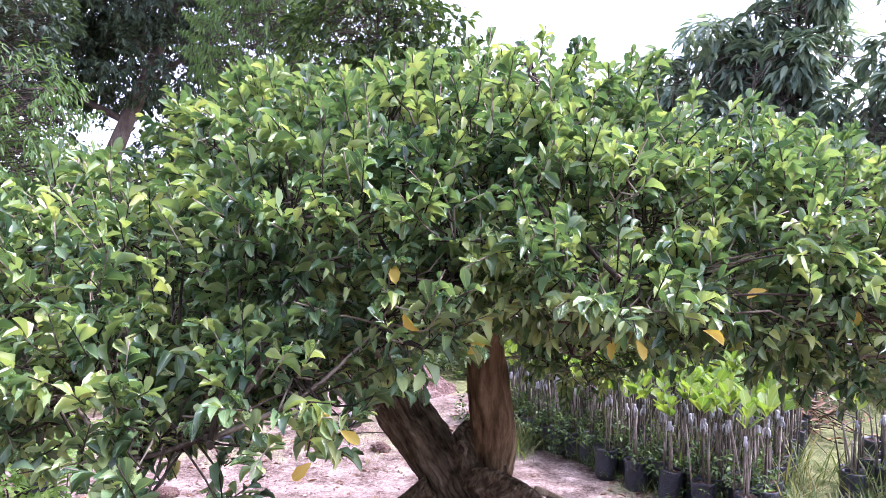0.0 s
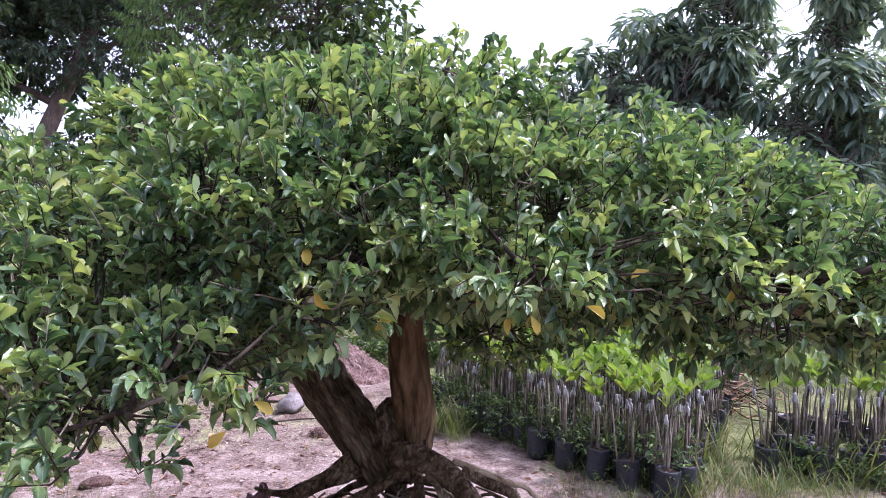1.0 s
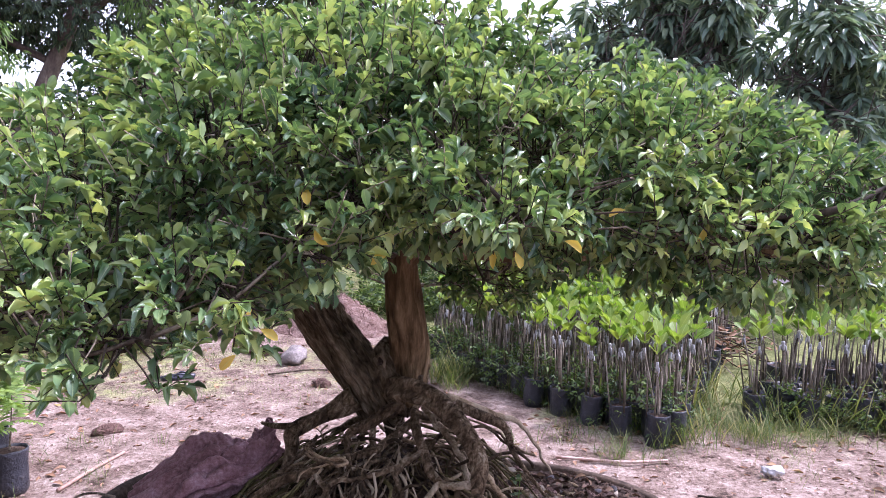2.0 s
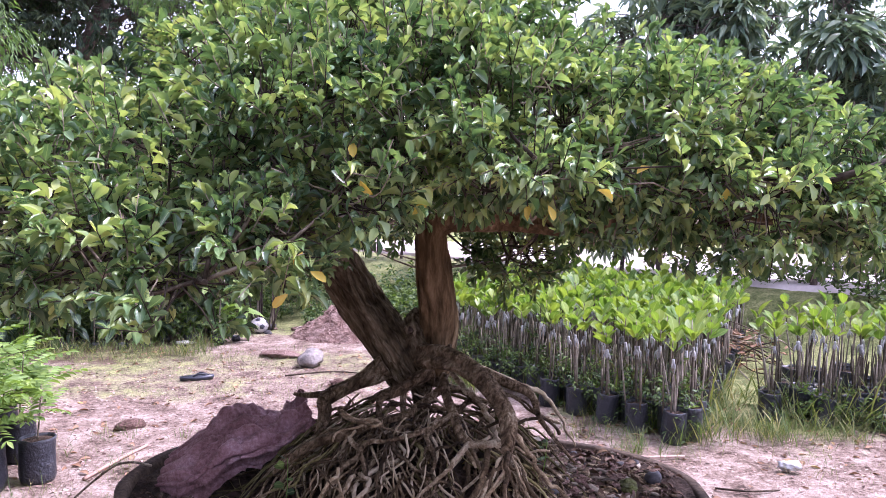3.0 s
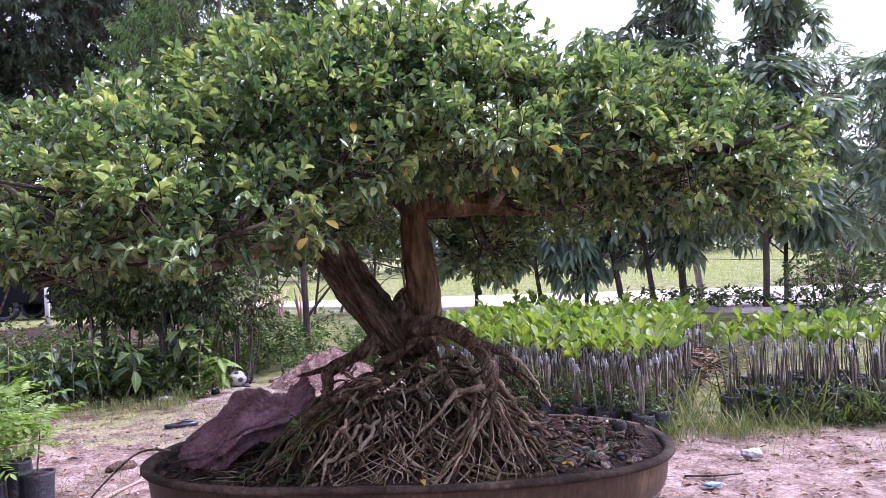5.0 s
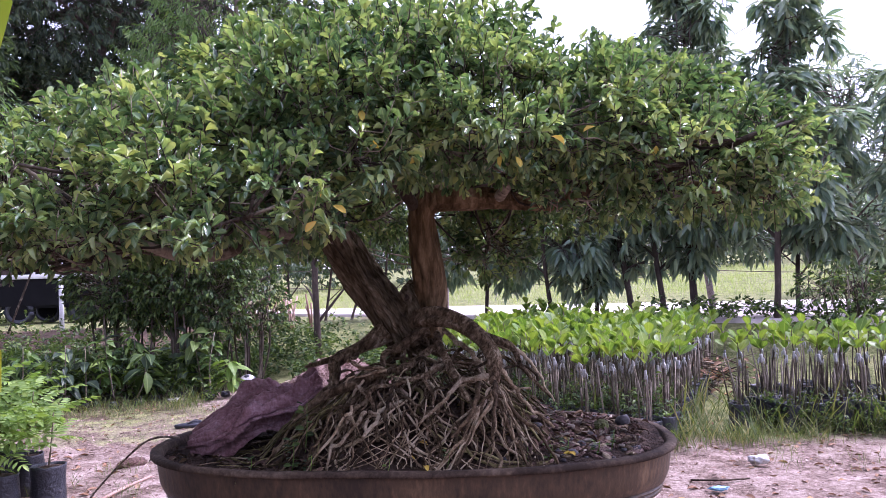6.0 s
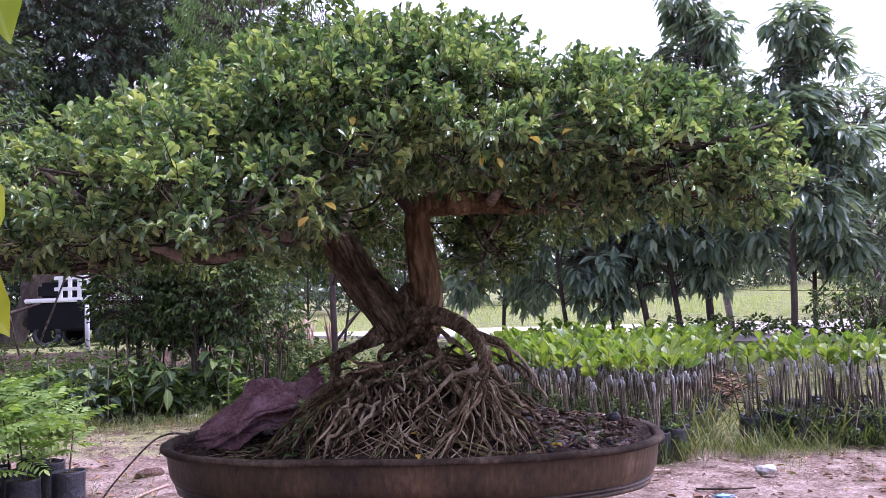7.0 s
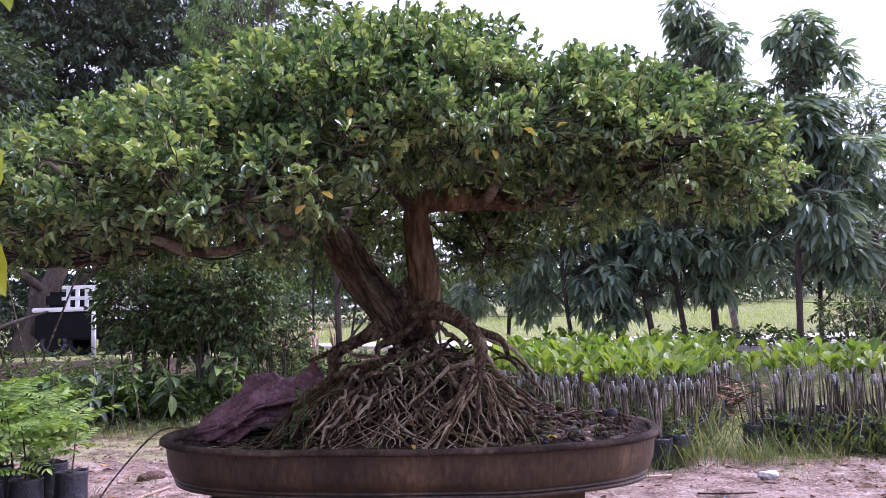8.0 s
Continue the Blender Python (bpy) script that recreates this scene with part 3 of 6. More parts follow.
for stand_x in (-0.52, 0.0, 0.6):
    build_stand(stand_x)

ROOT_C = np.array([0.1, 1.97])


def mound(x, y):
    """Height of the root mound over the soil."""
    q = np.hypot((x - ROOT_C[0]) / 0.56, (y - ROOT_C[1]) / 0.47)
    return np.where(q < 1, 0.205 * (1 - np.clip(q, 0, 1) ** 1.9), 0.0)


def soil_z(x, y):
    base = 0.664 + 0.02 * noise.noise(Vector((x * 3, y * 3, 1))) + 0.012 * noise.noise(Vector((x * 11, y * 11, 4))) + 0.045 * math.exp(-((x - 0.68) ** 2 + (y - 2.0) ** 2) / 0.1)
    return base + float(mound(x, y))


def build_soil():
    rings, n = 34, 110
    v = [(POT_AT[0], POT_AT[1], soil_z(*POT_AT))]
    for k in range(1, rings + 1):
        f = k / rings
        for x, y in oval((POT_A - 0.038) * f, (POT_B - 0.038) * f, n, 2 + 0.5 * f):
            v.append((x, y, soil_z(x, y) + 0.008 * noise.noise(Vector((x * 30, y * 30, 0)))))
    j = np.arange(n)
    tris = np.stack([np.zeros(n, int), 1 + j, 1 + (j + 1) % n], 1)
    i, j = np.meshgrid(np.arange(rings - 1), np.arange(n), indexing="ij")
    i, j = i.ravel(), j.ravel()
    k = (j + 1) % n
    quads = np.stack([1 + i * n + j, 1 + (i + 1) * n + j, 1 + (i + 1) * n + k, 1 + i * n + k], 1)
    single("potting_soil", mesh_of("potting_soil", np.array(v), [tris, quads]), SOIL, "dark damp potting soil heaped under the roots", "soil")


build_soil()

tree = thing("bonsai_tree", (0.1, 1.97, 0.66), "old broad bonsai tree with twin trunks, bare roots, dense crown", "tree")

LEFT_LIMB = [(0.085, 1.97, 1.015, 0.045), (0.07, 1.97, 1.05, 0.066), (0.005, 1.97, 1.14, 0.062), (-0.08, 1.98, 1.25, 0.0595), (-0.145, 1.96, 1.36, 0.058), (-0.175, 1.95, 1.41, 0.056), (-0.19, 1.95, 1.455, 0.044)]
RIGHT_LIMB = [(0.12, 2.0, 1.01, 0.035), (0.14, 2.0, 1.07, 0.055), (0.15, 1.96, 1.17, 0.056), (0.146, 1.93, 1.27, 0.0528), (0.138, 1.92, 1.36, 0.0488), (0.13, 1.91, 1.44, 0.0448), (0.132, 1.9, 1.5, 0.0424), (0.17, 1.89, 1.538, 0.0442), (0.24, 1.885, 1.543, 0.0396), (0.33, 1.88, 1.54, 0.0368), (0.41, 1.875, 1.531, 0.0331), (0.5, 1.87, 1.518, 0.0285), (0.6, 1.86, 1.512, 0.0239), (0.69, 1.85, 1.546, 0.0221), (0.84, 1.82, 1.581, 0.0184), (1.02, 1.8, 1.561, 0.0147), (1.2, 1.8, 1.526, 0.0101), (1.38, 1.82, 1.5, 0.0055)]


def furrows(depth, lobes, twist):
    def shape(n, ang, pts):
        out = np.ones((n, len(ang)))
        for i, p in enumerate(pts):
            for j, a in enumerate(ang):
                b = a + twist * p[2]
                c = Vector((math.cos(b) * lobes, math.sin(b) * lobes, p[2] * 5 + p[0] * 4))
                ridge = 1 - abs(noise.noise(c)) * 2
                out[i, j] += depth * ridge + depth * 1.2 * noise.noise(Vector((math.cos(a), math.sin(a), p[2] * 7 + p[0] * 6))) + depth * 0.5 * noise.noise(Vector((math.cos(b) * lobes * 3, math.sin(b) * lobes * 3, p[2] * 28)))
        return out
    return shape


def fused(ob, size):
    """Melts overlapping tubes of one mesh into one skin."""
    mod = ob.modifiers.new("melt", "REMESH")
    mod.mode, mod.voxel_size, mod.use_smooth_shade = "VOXEL", size, True
    return ob


# a knot hole: a swollen lip of bark round rotted wood, darkened as shade
KNOT_AT, KNOT_OUT = np.array([0.068, 1.899, 1.195]), unit(np.array([0.1, -1.0, 0.12]))
knot_x = unit(np.cross(KNOT_OUT, [0, 0, 1.0]))
knot_z = np.cross(knot_x, KNOT_OUT)


def knot_ring(r, out, thick):
    a = np.arange(17) / 16 * 2 * np.pi
    p = KNOT_AT + out * KNOT_OUT + r * (np.cos(a)[:, None] * knot_x * 0.85 + np.sin(a)[:, None] * knot_z * 1.15)
    return np.column_stack([p, thick * (1 + 0.25 * np.sin(a * 3 + 1))])


knot = part("knot", tubes("knot", [knot_ring(0.016, 0.0, 0.006)], 10, furrows(0.15, 1.5, 2.0)), OLD_BARK, tree, "swollen lip of a knot hole")
# shallow plug in soil colour; its darkness stands in for shade inside
hollow = [KNOT_AT + d * KNOT_OUT for d in (0.004, 0.001, -0.012)]
part("hollow", tubes("hollow", [np.array([(*p, r) for p, r in zip(hollow, (0.001, 0.013, 0.016))])], 14), SOIL, knot, "rotted wood, coloured dark for the shade in the hole")

BOUGHS = [
    [(-0.186, 1.95, 1.46, 0.045), (-0.28, 1.85, 1.43, 0.0245), (-0.452, 1.72, 1.385, 0.0187), (-0.532, 1.7, 1.355, 0.018), (-0.69, 1.75, 1.362, 0.0166), (-0.833, 1.8, 1.389, 0.0144), (-1.02, 1.8, 1.347, 0.013), (-1.2, 1.85, 1.335, 0.0101), (-1.5, 1.95, 1.4, 0.0065), (-1.8, 2.0, 1.5, 0.0036)],
    [(-0.17, 1.97, 1.43, 0.045), (-0.3, 2.1, 1.6, 0.034), (-0.42, 2.1, 1.8, 0.024), (-0.46, 2.0, 2.0, 0.012), (-0.42, 1.95, 2.18, 0.005)],
    [(0.13, 1.93, 1.48, 0.035), (0.1, 1.98, 1.6, 0.032), (0.16, 2.02, 1.77, 0.025), (0.2, 2.02, 2.0, 0.014), (0.24, 2.0, 2.24, 0.005)],
    [(0.6, 1.86, 1.506, 0.024), (0.66, 1.84, 1.64, 0.02), (0.72, 1.9, 1.8, 0.014), (0.8, 2.0, 2.0, 0.006)],
    [(0.84, 1.82, 1.575, 0.018), (0.98, 1.62, 1.6, 0.013), (1.15, 1.48, 1.66, 0.009), (1.32, 1.55, 1.72, 0.004)],
    [(-0.28, 1.85, 1.43, 0.022), (-0.36, 1.6, 1.42, 0.018), (-0.43, 1.4, 1.44, 0.014), (-0.47, 1.25, 1.52, 0.009), (-0.5, 1.2, 1.62, 0.004)],
    [(-0.43, 1.4, 1.44, 0.012), (-0.34, 1.2, 1.42, 0.009), (-0.28, 1.08, 1.42, 0.005)],
    [(-0.69, 1.75, 1.362, 0.018), (-0.78, 1.5, 1.42, 0.014), (-0.82, 1.3, 1.5, 0.009), (-0.9, 1.2, 1.58, 0.004)],
    [(-0.833, 1.8, 1.389, 0.016), (-0.95, 1.95, 1.55, 0.012), (-1.0, 2.0, 1.75, 0.008), (-1.05, 1.95, 1.9, 0.004)],
    [(-0.17, 1.97, 1.43, 0.035), (-0.2, 2.3, 1.56, 0.026), (-0.1, 2.5, 1.7, 0.016), (0.0, 2.6, 1.85, 0.007)],
    [(0.24, 1.9, 1.54, 0.024), (0.34, 2.15, 1.6, 0.02), (0.5, 2.4, 1.66, 0.014), (0.75, 2.5, 1.72, 0.006)],
    [(0.4, 1.87, 1.53, 0.02), (0.44, 1.65, 1.6, 0.016), (0.4, 1.45, 1.66, 0.011), (0.36, 1.3, 1.68, 0.005)],
    [(0.12, 1.9, 1.5, 0.022), (0.02, 1.72, 1.62, 0.017), (-0.06, 1.5, 1.7, 0.011), (-0.04, 1.3, 1.66, 0.005)],
    [(0.36, 2.2, 1.6, 0.012), (0.4, 2.35, 1.5, 0.009), (0.42, 2.42, 1.38, 0.005)],
]
for limb in BOUGHS:
    part("branch", tubes("branch", [smooth_line(limb, 6)], 10, furrows(0.06, 1.5, 0.5)), TWIG, tree)

# thick roots: arch to the right, prop to the left, and others round the foot
THICK_ROOTS = [
    [(0.1, 1.9, 1.115, 0.036), (0.161, 1.84, 1.127, 0.037), (0.227, 1.79, 1.116, 0.033), (0.281, 1.73, 1.086, 0.029), (0.321, 1.67, 1.046, 0.026), (0.346, 1.63, 1.001, 0.025), (0.345, 1.6, 0.956, 0.021), (0.336, 1.585, 0.922, 0.013)],
    [(-0.006, 1.93, 1.08, 0.042), (-0.058, 1.93, 1.045, 0.032), (-0.12, 1.93, 1.014, 0.027), (-0.171, 1.92, 0.99, 0.025), (-0.194, 1.91, 0.97, 0.022), (-0.191, 1.91, 0.936, 0.021), (-0.202, 1.9, 0.895, 0.02), (-0.218, 1.89, 0.854, 0.013)],
    [(-0.163, 1.93, 0.992, 0.013), (-0.221, 1.96, 0.977, 0.011), (-0.276, 2.02, 0.96, 0.009), (-0.329, 2.1, 0.943, 0.006)],
    [(0.144, 1.85, 1.081, 0.017), (0.093, 1.845, 1.062, 0.021), (0.043, 1.84, 1.028, 0.018), (-0.015, 1.83, 1.001, 0.013), (-0.019, 1.8, 0.953, 0.01), (-0.041, 1.75, 0.901, 0.007)],
    [(0.169, 1.87, 1.026, 0.014), (0.094, 1.83, 0.98, 0.013), (0.054, 1.8, 0.961, 0.013), (-0.035, 1.78, 0.942, 0.015), (-0.116, 1.77, 0.911, 0.018), (-0.198, 1.77, 0.887, 0.016), (-0.261, 1.76, 0.849, 0.012), (-0.318, 1.76, 0.8, 0.007)],
    [(0.169, 1.86, 1.071, 0.012), (0.177, 1.8, 1.028, 0.014), (0.201, 1.75, 0.981, 0.014), (0.217, 1.71, 0.943, 0.015), (0.247, 1.67, 0.922, 0.012)],
    [(0.326, 1.6, 0.948, 0.013), (0.283, 1.62, 0.939, 0.013), (0.238, 1.64, 0.93, 0.012), (0.199, 1.6, 0.896, 0.009), (0.162, 1.57, 0.86, 0.008), (0.103, 1.55, 0.815, 0.006)],
    [(0.049, 1.88, 1.02, 0.013), (0.053, 1.85, 0.941, 0.012), (0.054, 1.8, 0.862, 0.01)],
    [(0.195, 1.84, 1.078, 0.012), (0.259, 1.77, 1.026, 0.012), (0.296, 1.72, 0.988, 0.011), (0.324, 1.66, 0.925, 0.009)],
    [(0.289, 1.88, 1.076, 0.016), (0.366, 1.88, 1.041, 0.015), (0.418, 1.88, 1.02, 0.014), (0.442, 1.87, 0.996, 0.011), (0.455, 1.84, 0.952, 0.009), (0.492, 1.8, 0.904, 0.007), (0.542, 1.76, 0.849, 0.005)],
    [(0.268, 1.97, 1.073, 0.014), (0.415, 2.02, 1.001, 0.013), (0.494, 2.06, 0.965, 0.01), (0.552, 2.08, 0.887, 0.008), (0.612, 2.1, 0.778, 0.005)],
    [(0.016, 1.75, 0.925, 0.01), (0.043, 1.7, 0.882, 0.009), (0.115, 1.64, 0.854, 0.008), (0.176, 1.6, 0.84, 0.006), (0.221, 1.57, 0.823, 0.005)],
    [(0.259, 1.78, 1.023, 0.009), (0.194, 1.76, 0.979, 0.01), (0.129, 1.73, 0.946, 0.011), (0.042, 1.72, 0.917, 0.009), (-0.053, 1.71, 0.903, 0.011), (-0.038, 1.66, 0.84, 0.009), (-0.026, 1.58, 0.761, 0.007)],
    [(0.025, 1.73, 0.918, 0.007), (0.006, 1.67, 0.868, 0.007), (-0.004, 1.62, 0.822, 0.006), (0.015, 1.56, 0.76, 0.005)],
    [(0.291, 1.63, 0.925, 0.011), (0.28, 1.58, 0.864, 0.01), (0.242, 1.55, 0.815, 0.009), (0.198, 1.52, 0.775, 0.007)],
    [(0.342, 1.59, 0.936, 0.012), (0.334, 1.555, 0.872, 0.009), (0.32, 1.525, 0.773, 0.006)],
    [(0.161, 1.76, 0.971, 0.011), (0.129, 1.72, 0.924, 0.01), (0.146, 1.66, 0.871, 0.008), (0.124, 1.6, 0.813, 0.006), (0.128, 1.56, 0.76, 0.005)],
    [(-0.108, 1.77, 0.911, 0.011), (-0.07, 1.72, 0.877, 0.01), (-0.12, 1.68, 0.826, 0.009), (-0.159, 1.63, 0.773, 0.007), (-0.184, 1.6, 0.738, 0.005)],
    [(0.359, 1.63, 0.978, 0.011), (0.406, 1.64, 0.907, 0.009), (0.451, 1.63, 0.841, 0.008), (0.527, 1.63, 0.773, 0.006)],
    [(-0.055, 1.66, 0.84, 0.01), (-0.028, 1.62, 0.822, 0.009), (-0.082, 1.57, 0.764, 0.007)],
    [(0.13, 2.06, 1.0, 0.019), (0.25, 2.15, 0.94, 0.015), (0.36, 2.22, 0.86, 0.01), (0.46, 2.3, 0.72, 0.006)],
    [(0.05, 2.06, 1.0, 0.02), (-0.06, 2.15, 0.92, 0.015), (-0.16, 2.22, 0.82, 0.01), (-0.22, 2.28, 0.7, 0.006)],
]
TRUNK_BASE = [(0.1, 2.12, 0.8, 0.026), (0.1, 2.1, 0.92, 0.028), (0.1, 2.03, 1.0, 0.036), (0.09, 1.97, 1.09, 0.056)]
TRUNK_WEB = [(0.06, 1.96, 1.06, 0.048), (0.073, 1.957, 1.14, 0.05), (0.083, 1.957, 1.215, 0.036), (0.09, 1.96, 1.255, 0.014)]
stem_lines = [(LEFT_LIMB, 20, 48, (0.28, 3.6, 2.0)), (TRUNK_BASE, 8, 30, (0.2, 2.4, 1.0)), (TRUNK_WEB, 8, 30, (0.2, 2.4, 1.0)), (RIGHT_LIMB[:3], 8, 24, (0.14, 2.6, 1.0))]
root_pieces = [(tubes("root_crown", [smooth_line([(x, y, z, 0.8 * w) for x, y, z, w in r], 12)], 18, furrows(0.3, 2.2, 1.5)), Matrix()) for r in THICK_ROOTS[:6] + THICK_ROOTS[9:10]]
pieces = [(tubes("trunk", [smooth_line(l, k)], n, furrows(*f)), Matrix()) for l, k, n, f in stem_lines]
fused(part("trunk", joined("trunk", pieces), OLD_BARK, tree, "furrowed dark trunk, sawn off above, spreading into thick roots"), 0.0036)
fused(part("root_crown", joined("root_crown", root_pieces), ROOT_WOOD, tree, "thick bare roots arching down from the trunk"), 0.0036)
part("leaning_trunk", tubes("leaning_trunk", [smooth_line(RIGHT_LIMB[1:], 12)], 36, furrows(0.15, 2.8, 1.5)), RED_BARK, tree, "smoother reddish-brown trunk bent over to a level branch")


for k, r in enumerate(THICK_ROOTS[6:9] + THICK_ROOTS[10:]):
    wander = smooth_line(r, 5)
    wander[:, 3] *= 0.66
    wander[1:-1, :3] += rng.normal(size=(len(wander) - 2, 3)) * 0.0028
    part("root", tubes("root", [smooth_line(wander, 2)], 10, furrows(0.2, 1.8, 1.5)), (ROOT_BARK, ROOT_WOOD, ROOT_BARK, PALE_ROOT)[k % 4], tree)

# wiry tangle in the open space under the trunk
for k in range(46):
    a = np.array([rng.uniform(-0.14, 0.36), rng.uniform(1.74, 2.0), rng.uniform(0.9, 1.02)])
    turn, rise = rng.uniform(0, 6.28), -0.008 * rng.random()
    pts, w = [], rng.uniform(0.002, 0.006)
    for j in range(7):
        pts.append((*a, w * rng.uniform(0.7, 1.2)))
        turn += rng.normal() * 0.7
        a = a + np.array([0.035 * math.cos(turn), 0.022 * math.sin(turn), rise + rng.normal() * 0.012 - 0.01])
    part("root", tubes("root", [smooth_line(pts, 3)], 6), (ROOT_BARK, PALE_ROOT)[k % 2], tree)


def skirt(q):
    """Height of the hanging root skirt over the soil."""
    return 0.285 * max(1.0 - q ** 2.1, 0.0)


def within_pot(x, y, share=0.91):
    """Draws a place in towards the pot's middle until it lies inside the rim."""
    c, s = math.cos(-POT_TURN), math.sin(-POT_TURN)
    dx, dy = x - POT_AT[0], y - POT_AT[1]
    a, b = c * dx - s * dy, s * dx + c * dy
    e = abs(a / (POT_A * share)) ** 2.5 + abs(b / (POT_B * share)) ** 2.5
    k = e ** -0.4 if e > 1 else 1.0
    return POT_AT[0] + dx * k, POT_AT[1] + dy * k


def thin_root(front, foot=None):
    """A root hanging from the foot of the trunk, out and down into the soil."""
    a = rng.uniform(-math.pi - 0.1, 0.1) if front else rng.uniform(0.2, math.pi - 0.2)
    q0, q1 = rng.uniform(0.15, 0.6), rng.uniform(0.82, 1.12)
    if rng.random() < 0.25:
        q1 = rng.uniform(1.1, 1.4)
    n = 9
    bend, pts = rng.normal() * 0.34, []
    high = rng.uniform(0.9, 1.12)
    width = rng.choice([0.0019, 0.0028, 0.0041, 0.006], p=[0.34, 0.34, 0.22, 0.1])
    sway = np.cumsum(rng.normal(size=n) * 0.09)
    for k in range(n):
        f = k / (n - 1)
        q = q0 + (q1 - q0) * (1.25 * f - 0.25 * f * f)
        b = a + bend * f + sway[k]
        if foot is None:
            x, y = ROOT_C[0] + 0.56 * q * math.cos(b), max(ROOT_C[1] + 0.47 * q * math.sin(b), 1.515)
            z = max(0.668 + high * skirt(q) + 0.012 * rng.normal() * (1 - f), soil_z(x, y) + 0.004 - 0.014 * (f > 0.95))
        else:
            x = foot[0] + rng.normal() * 0.003 + 0.2 * math.cos(a) * f ** 1.3 + 0.015 * math.sin(4 * f + 9 * bend)
            y = max(foot[1] - 0.11 * f + rng.normal() * 0.006, 1.515)
            z = max(foot[2] + (0.66 - foot[2]) * f ** 1.2 + 0.006 * rng.normal(), soil_z(x, y) + 0.003 - 0.012 * (f > 0.95))
        x, y = within_pot(x, y)
        pts.append((x, y, z, width * (1.15 - 0.5 * f) * rng.uniform(0.8, 1.25)))
    return smooth_line(pts, 3)


for k in range(215):
    foot = None
    if k % 12 == 0:
        foot = (0.348, 1.62, 0.91)
    elif k % 9 == 3:
        foot = (rng.uniform(-0.2, 0.3), 1.63, rng.uniform(0.82, 0.88))
    line = thin_root(k < 190, foot)
    mat = GREEN_ROOT if (line[-1, 0] > 0.4 or line[-1, 0] < -0.3) and k % 2 else (PALE_ROOT, ROOT_BARK, PALE_ROOT, PALE_ROOT, ROOT_WOOD)[k % 5]
    part("root", tubes("root", [line], 6), mat, tree)

# crown
PADS = [
    (0.05, 1.98, 1.86, 0.68, 0.68, 0.26), (0.22, 1.95, 2.05, 0.36, 0.4, 0.13), (-0.36, 1.95, 1.985, 0.34, 0.38, 0.13), (0.6, 1.95, 1.955, 0.28, 0.34, 0.11),
    (0.25, 1.52, 1.75, 0.4, 0.32, 0.16), (-0.1, 1.47, 1.74, 0.36, 0.28, 0.17), (0.55, 1.57, 1.735, 0.33, 0.32, 0.14), (0.78, 1.9, 1.775, 0.42, 0.5, 0.19),
    (1.08, 1.85, 1.675, 0.34, 0.42, 0.15), (1.3, 1.85, 1.575, 0.2, 0.32, 0.11), (0.95, 1.55, 1.595, 0.28, 0.26, 0.1), (-0.5, 1.42, 1.585, 0.36, 0.28, 0.19),
    (-0.72, 1.85, 1.69, 0.42, 0.52, 0.22), (-0.85, 1.48, 1.51, 0.32, 0.3, 0.17), (-1.1, 1.85, 1.56, 0.38, 0.5, 0.2), (-1.48, 1.95, 1.49, 0.38, 0.45, 0.19),
    (-1.85, 2.0, 1.45, 0.28, 0.36, 0.15), (-0.2, 1.17, 1.47, 0.13, 0.11, 0.09), (-0.52, 1.14, 1.46, 0.17, 0.12, 0.1), (-0.75, 1.22, 1.44, 0.14, 0.12, 0.1),
    (-1.05, 1.42, 1.44, 0.22, 0.2, 0.12), (-0.32, 1.05, 1.38, 0.08, 0.07, 0.09), (-0.3, 1.6, 1.48, 0.18, 0.18, 0.08), (0.42, 2.38, 1.4, 0.15, 0.14, 0.12),
    (0.1, 2.5, 1.7, 0.65, 0.33, 0.24), (0.75, 2.45, 1.635, 0.45, 0.28, 0.17), (-0.7, 2.5, 1.53, 0.55, 0.33, 0.2), (-1.3, 1.62, 1.42, 0.22, 0.22, 0.1),
    (0.64, 1.62, 1.495, 0.17, 0.13, 0.07), (0.88, 1.64, 1.515, 0.2, 0.14, 0.07), (1.15, 1.7, 1.5, 0.22, 0.18, 0.06), (-0.02, 1.24, 1.62, 0.13, 0.12, 0.08),
    (0.35, 1.3, 1.66, 0.17, 0.12, 0.07), (0.62, 1.34, 1.655, 0.15, 0.12, 0.07),
]
BLADE = leaf_shape(0.46, 0.58, 0.4, 0.22, blunt=True)
BLADES = [BLADE, leaf_shape(0.5, 0.6, 0.75, 0.35, blunt=True), leaf_shape(0.42, 0.55, 1.1, 0.5, blunt=True), leaf_shape(0.48, 0.62, 0.3, -0.2, blunt=True)]
tips, outs = crown_points(PADS, 12500)
# the foliage grows in tufts with hollows between them
full = np.array([noise.noise(Vector(p) * 7.0) + 0.6 * noise.noise(Vector(p) * 2.6) for p in tips]) + 0.08 * rng.normal(size=len(tips)) > -0.18
# two tufts hang low in front of the limb, with open air beside them
hang = np.minimum(np.abs(tips[:, 0] + 0.17), np.abs(tips[:, 0] + 0.44)) < 0.1
full &= (tips[:, 2] > 1.47) | (tips[:, 1] > 1.4) | (tips[:, 0] < -0.62) | (tips[:, 0] > 0.12) | hang
full &= (tips[:, 2] > 1.385) | (tips[:, 0] > -0.4) | (tips[:, 1] < 1.36)
full &= (tips[:, 2] > 1.6 - 0.12 * (tips[:, 1] - 1.27) - 0.1 * (tips[:, 0] > 0.5)) | (tips[:, 0] < 0.12) | (tips[:, 1] > 2.2)
tips, outs = tips[full][:7400], outs[full][:7400]
places, along, normal, sizes, axes_ = spray(tips, np.column_stack([outs[:, :2], np.where(rng.random(len(outs)) < 0.5, outs[:, 2], 0.55 * np.abs(outs[:, 2]))]), 10, 0.07, 0.034, droop=0.1, up=0.25, flat=0.95)
along = along + 0.25 * rng.normal(size=along.shape)
normal = normal + 0.2 * rng.normal(size=normal.shape)
order = rng.permutation(len(places))
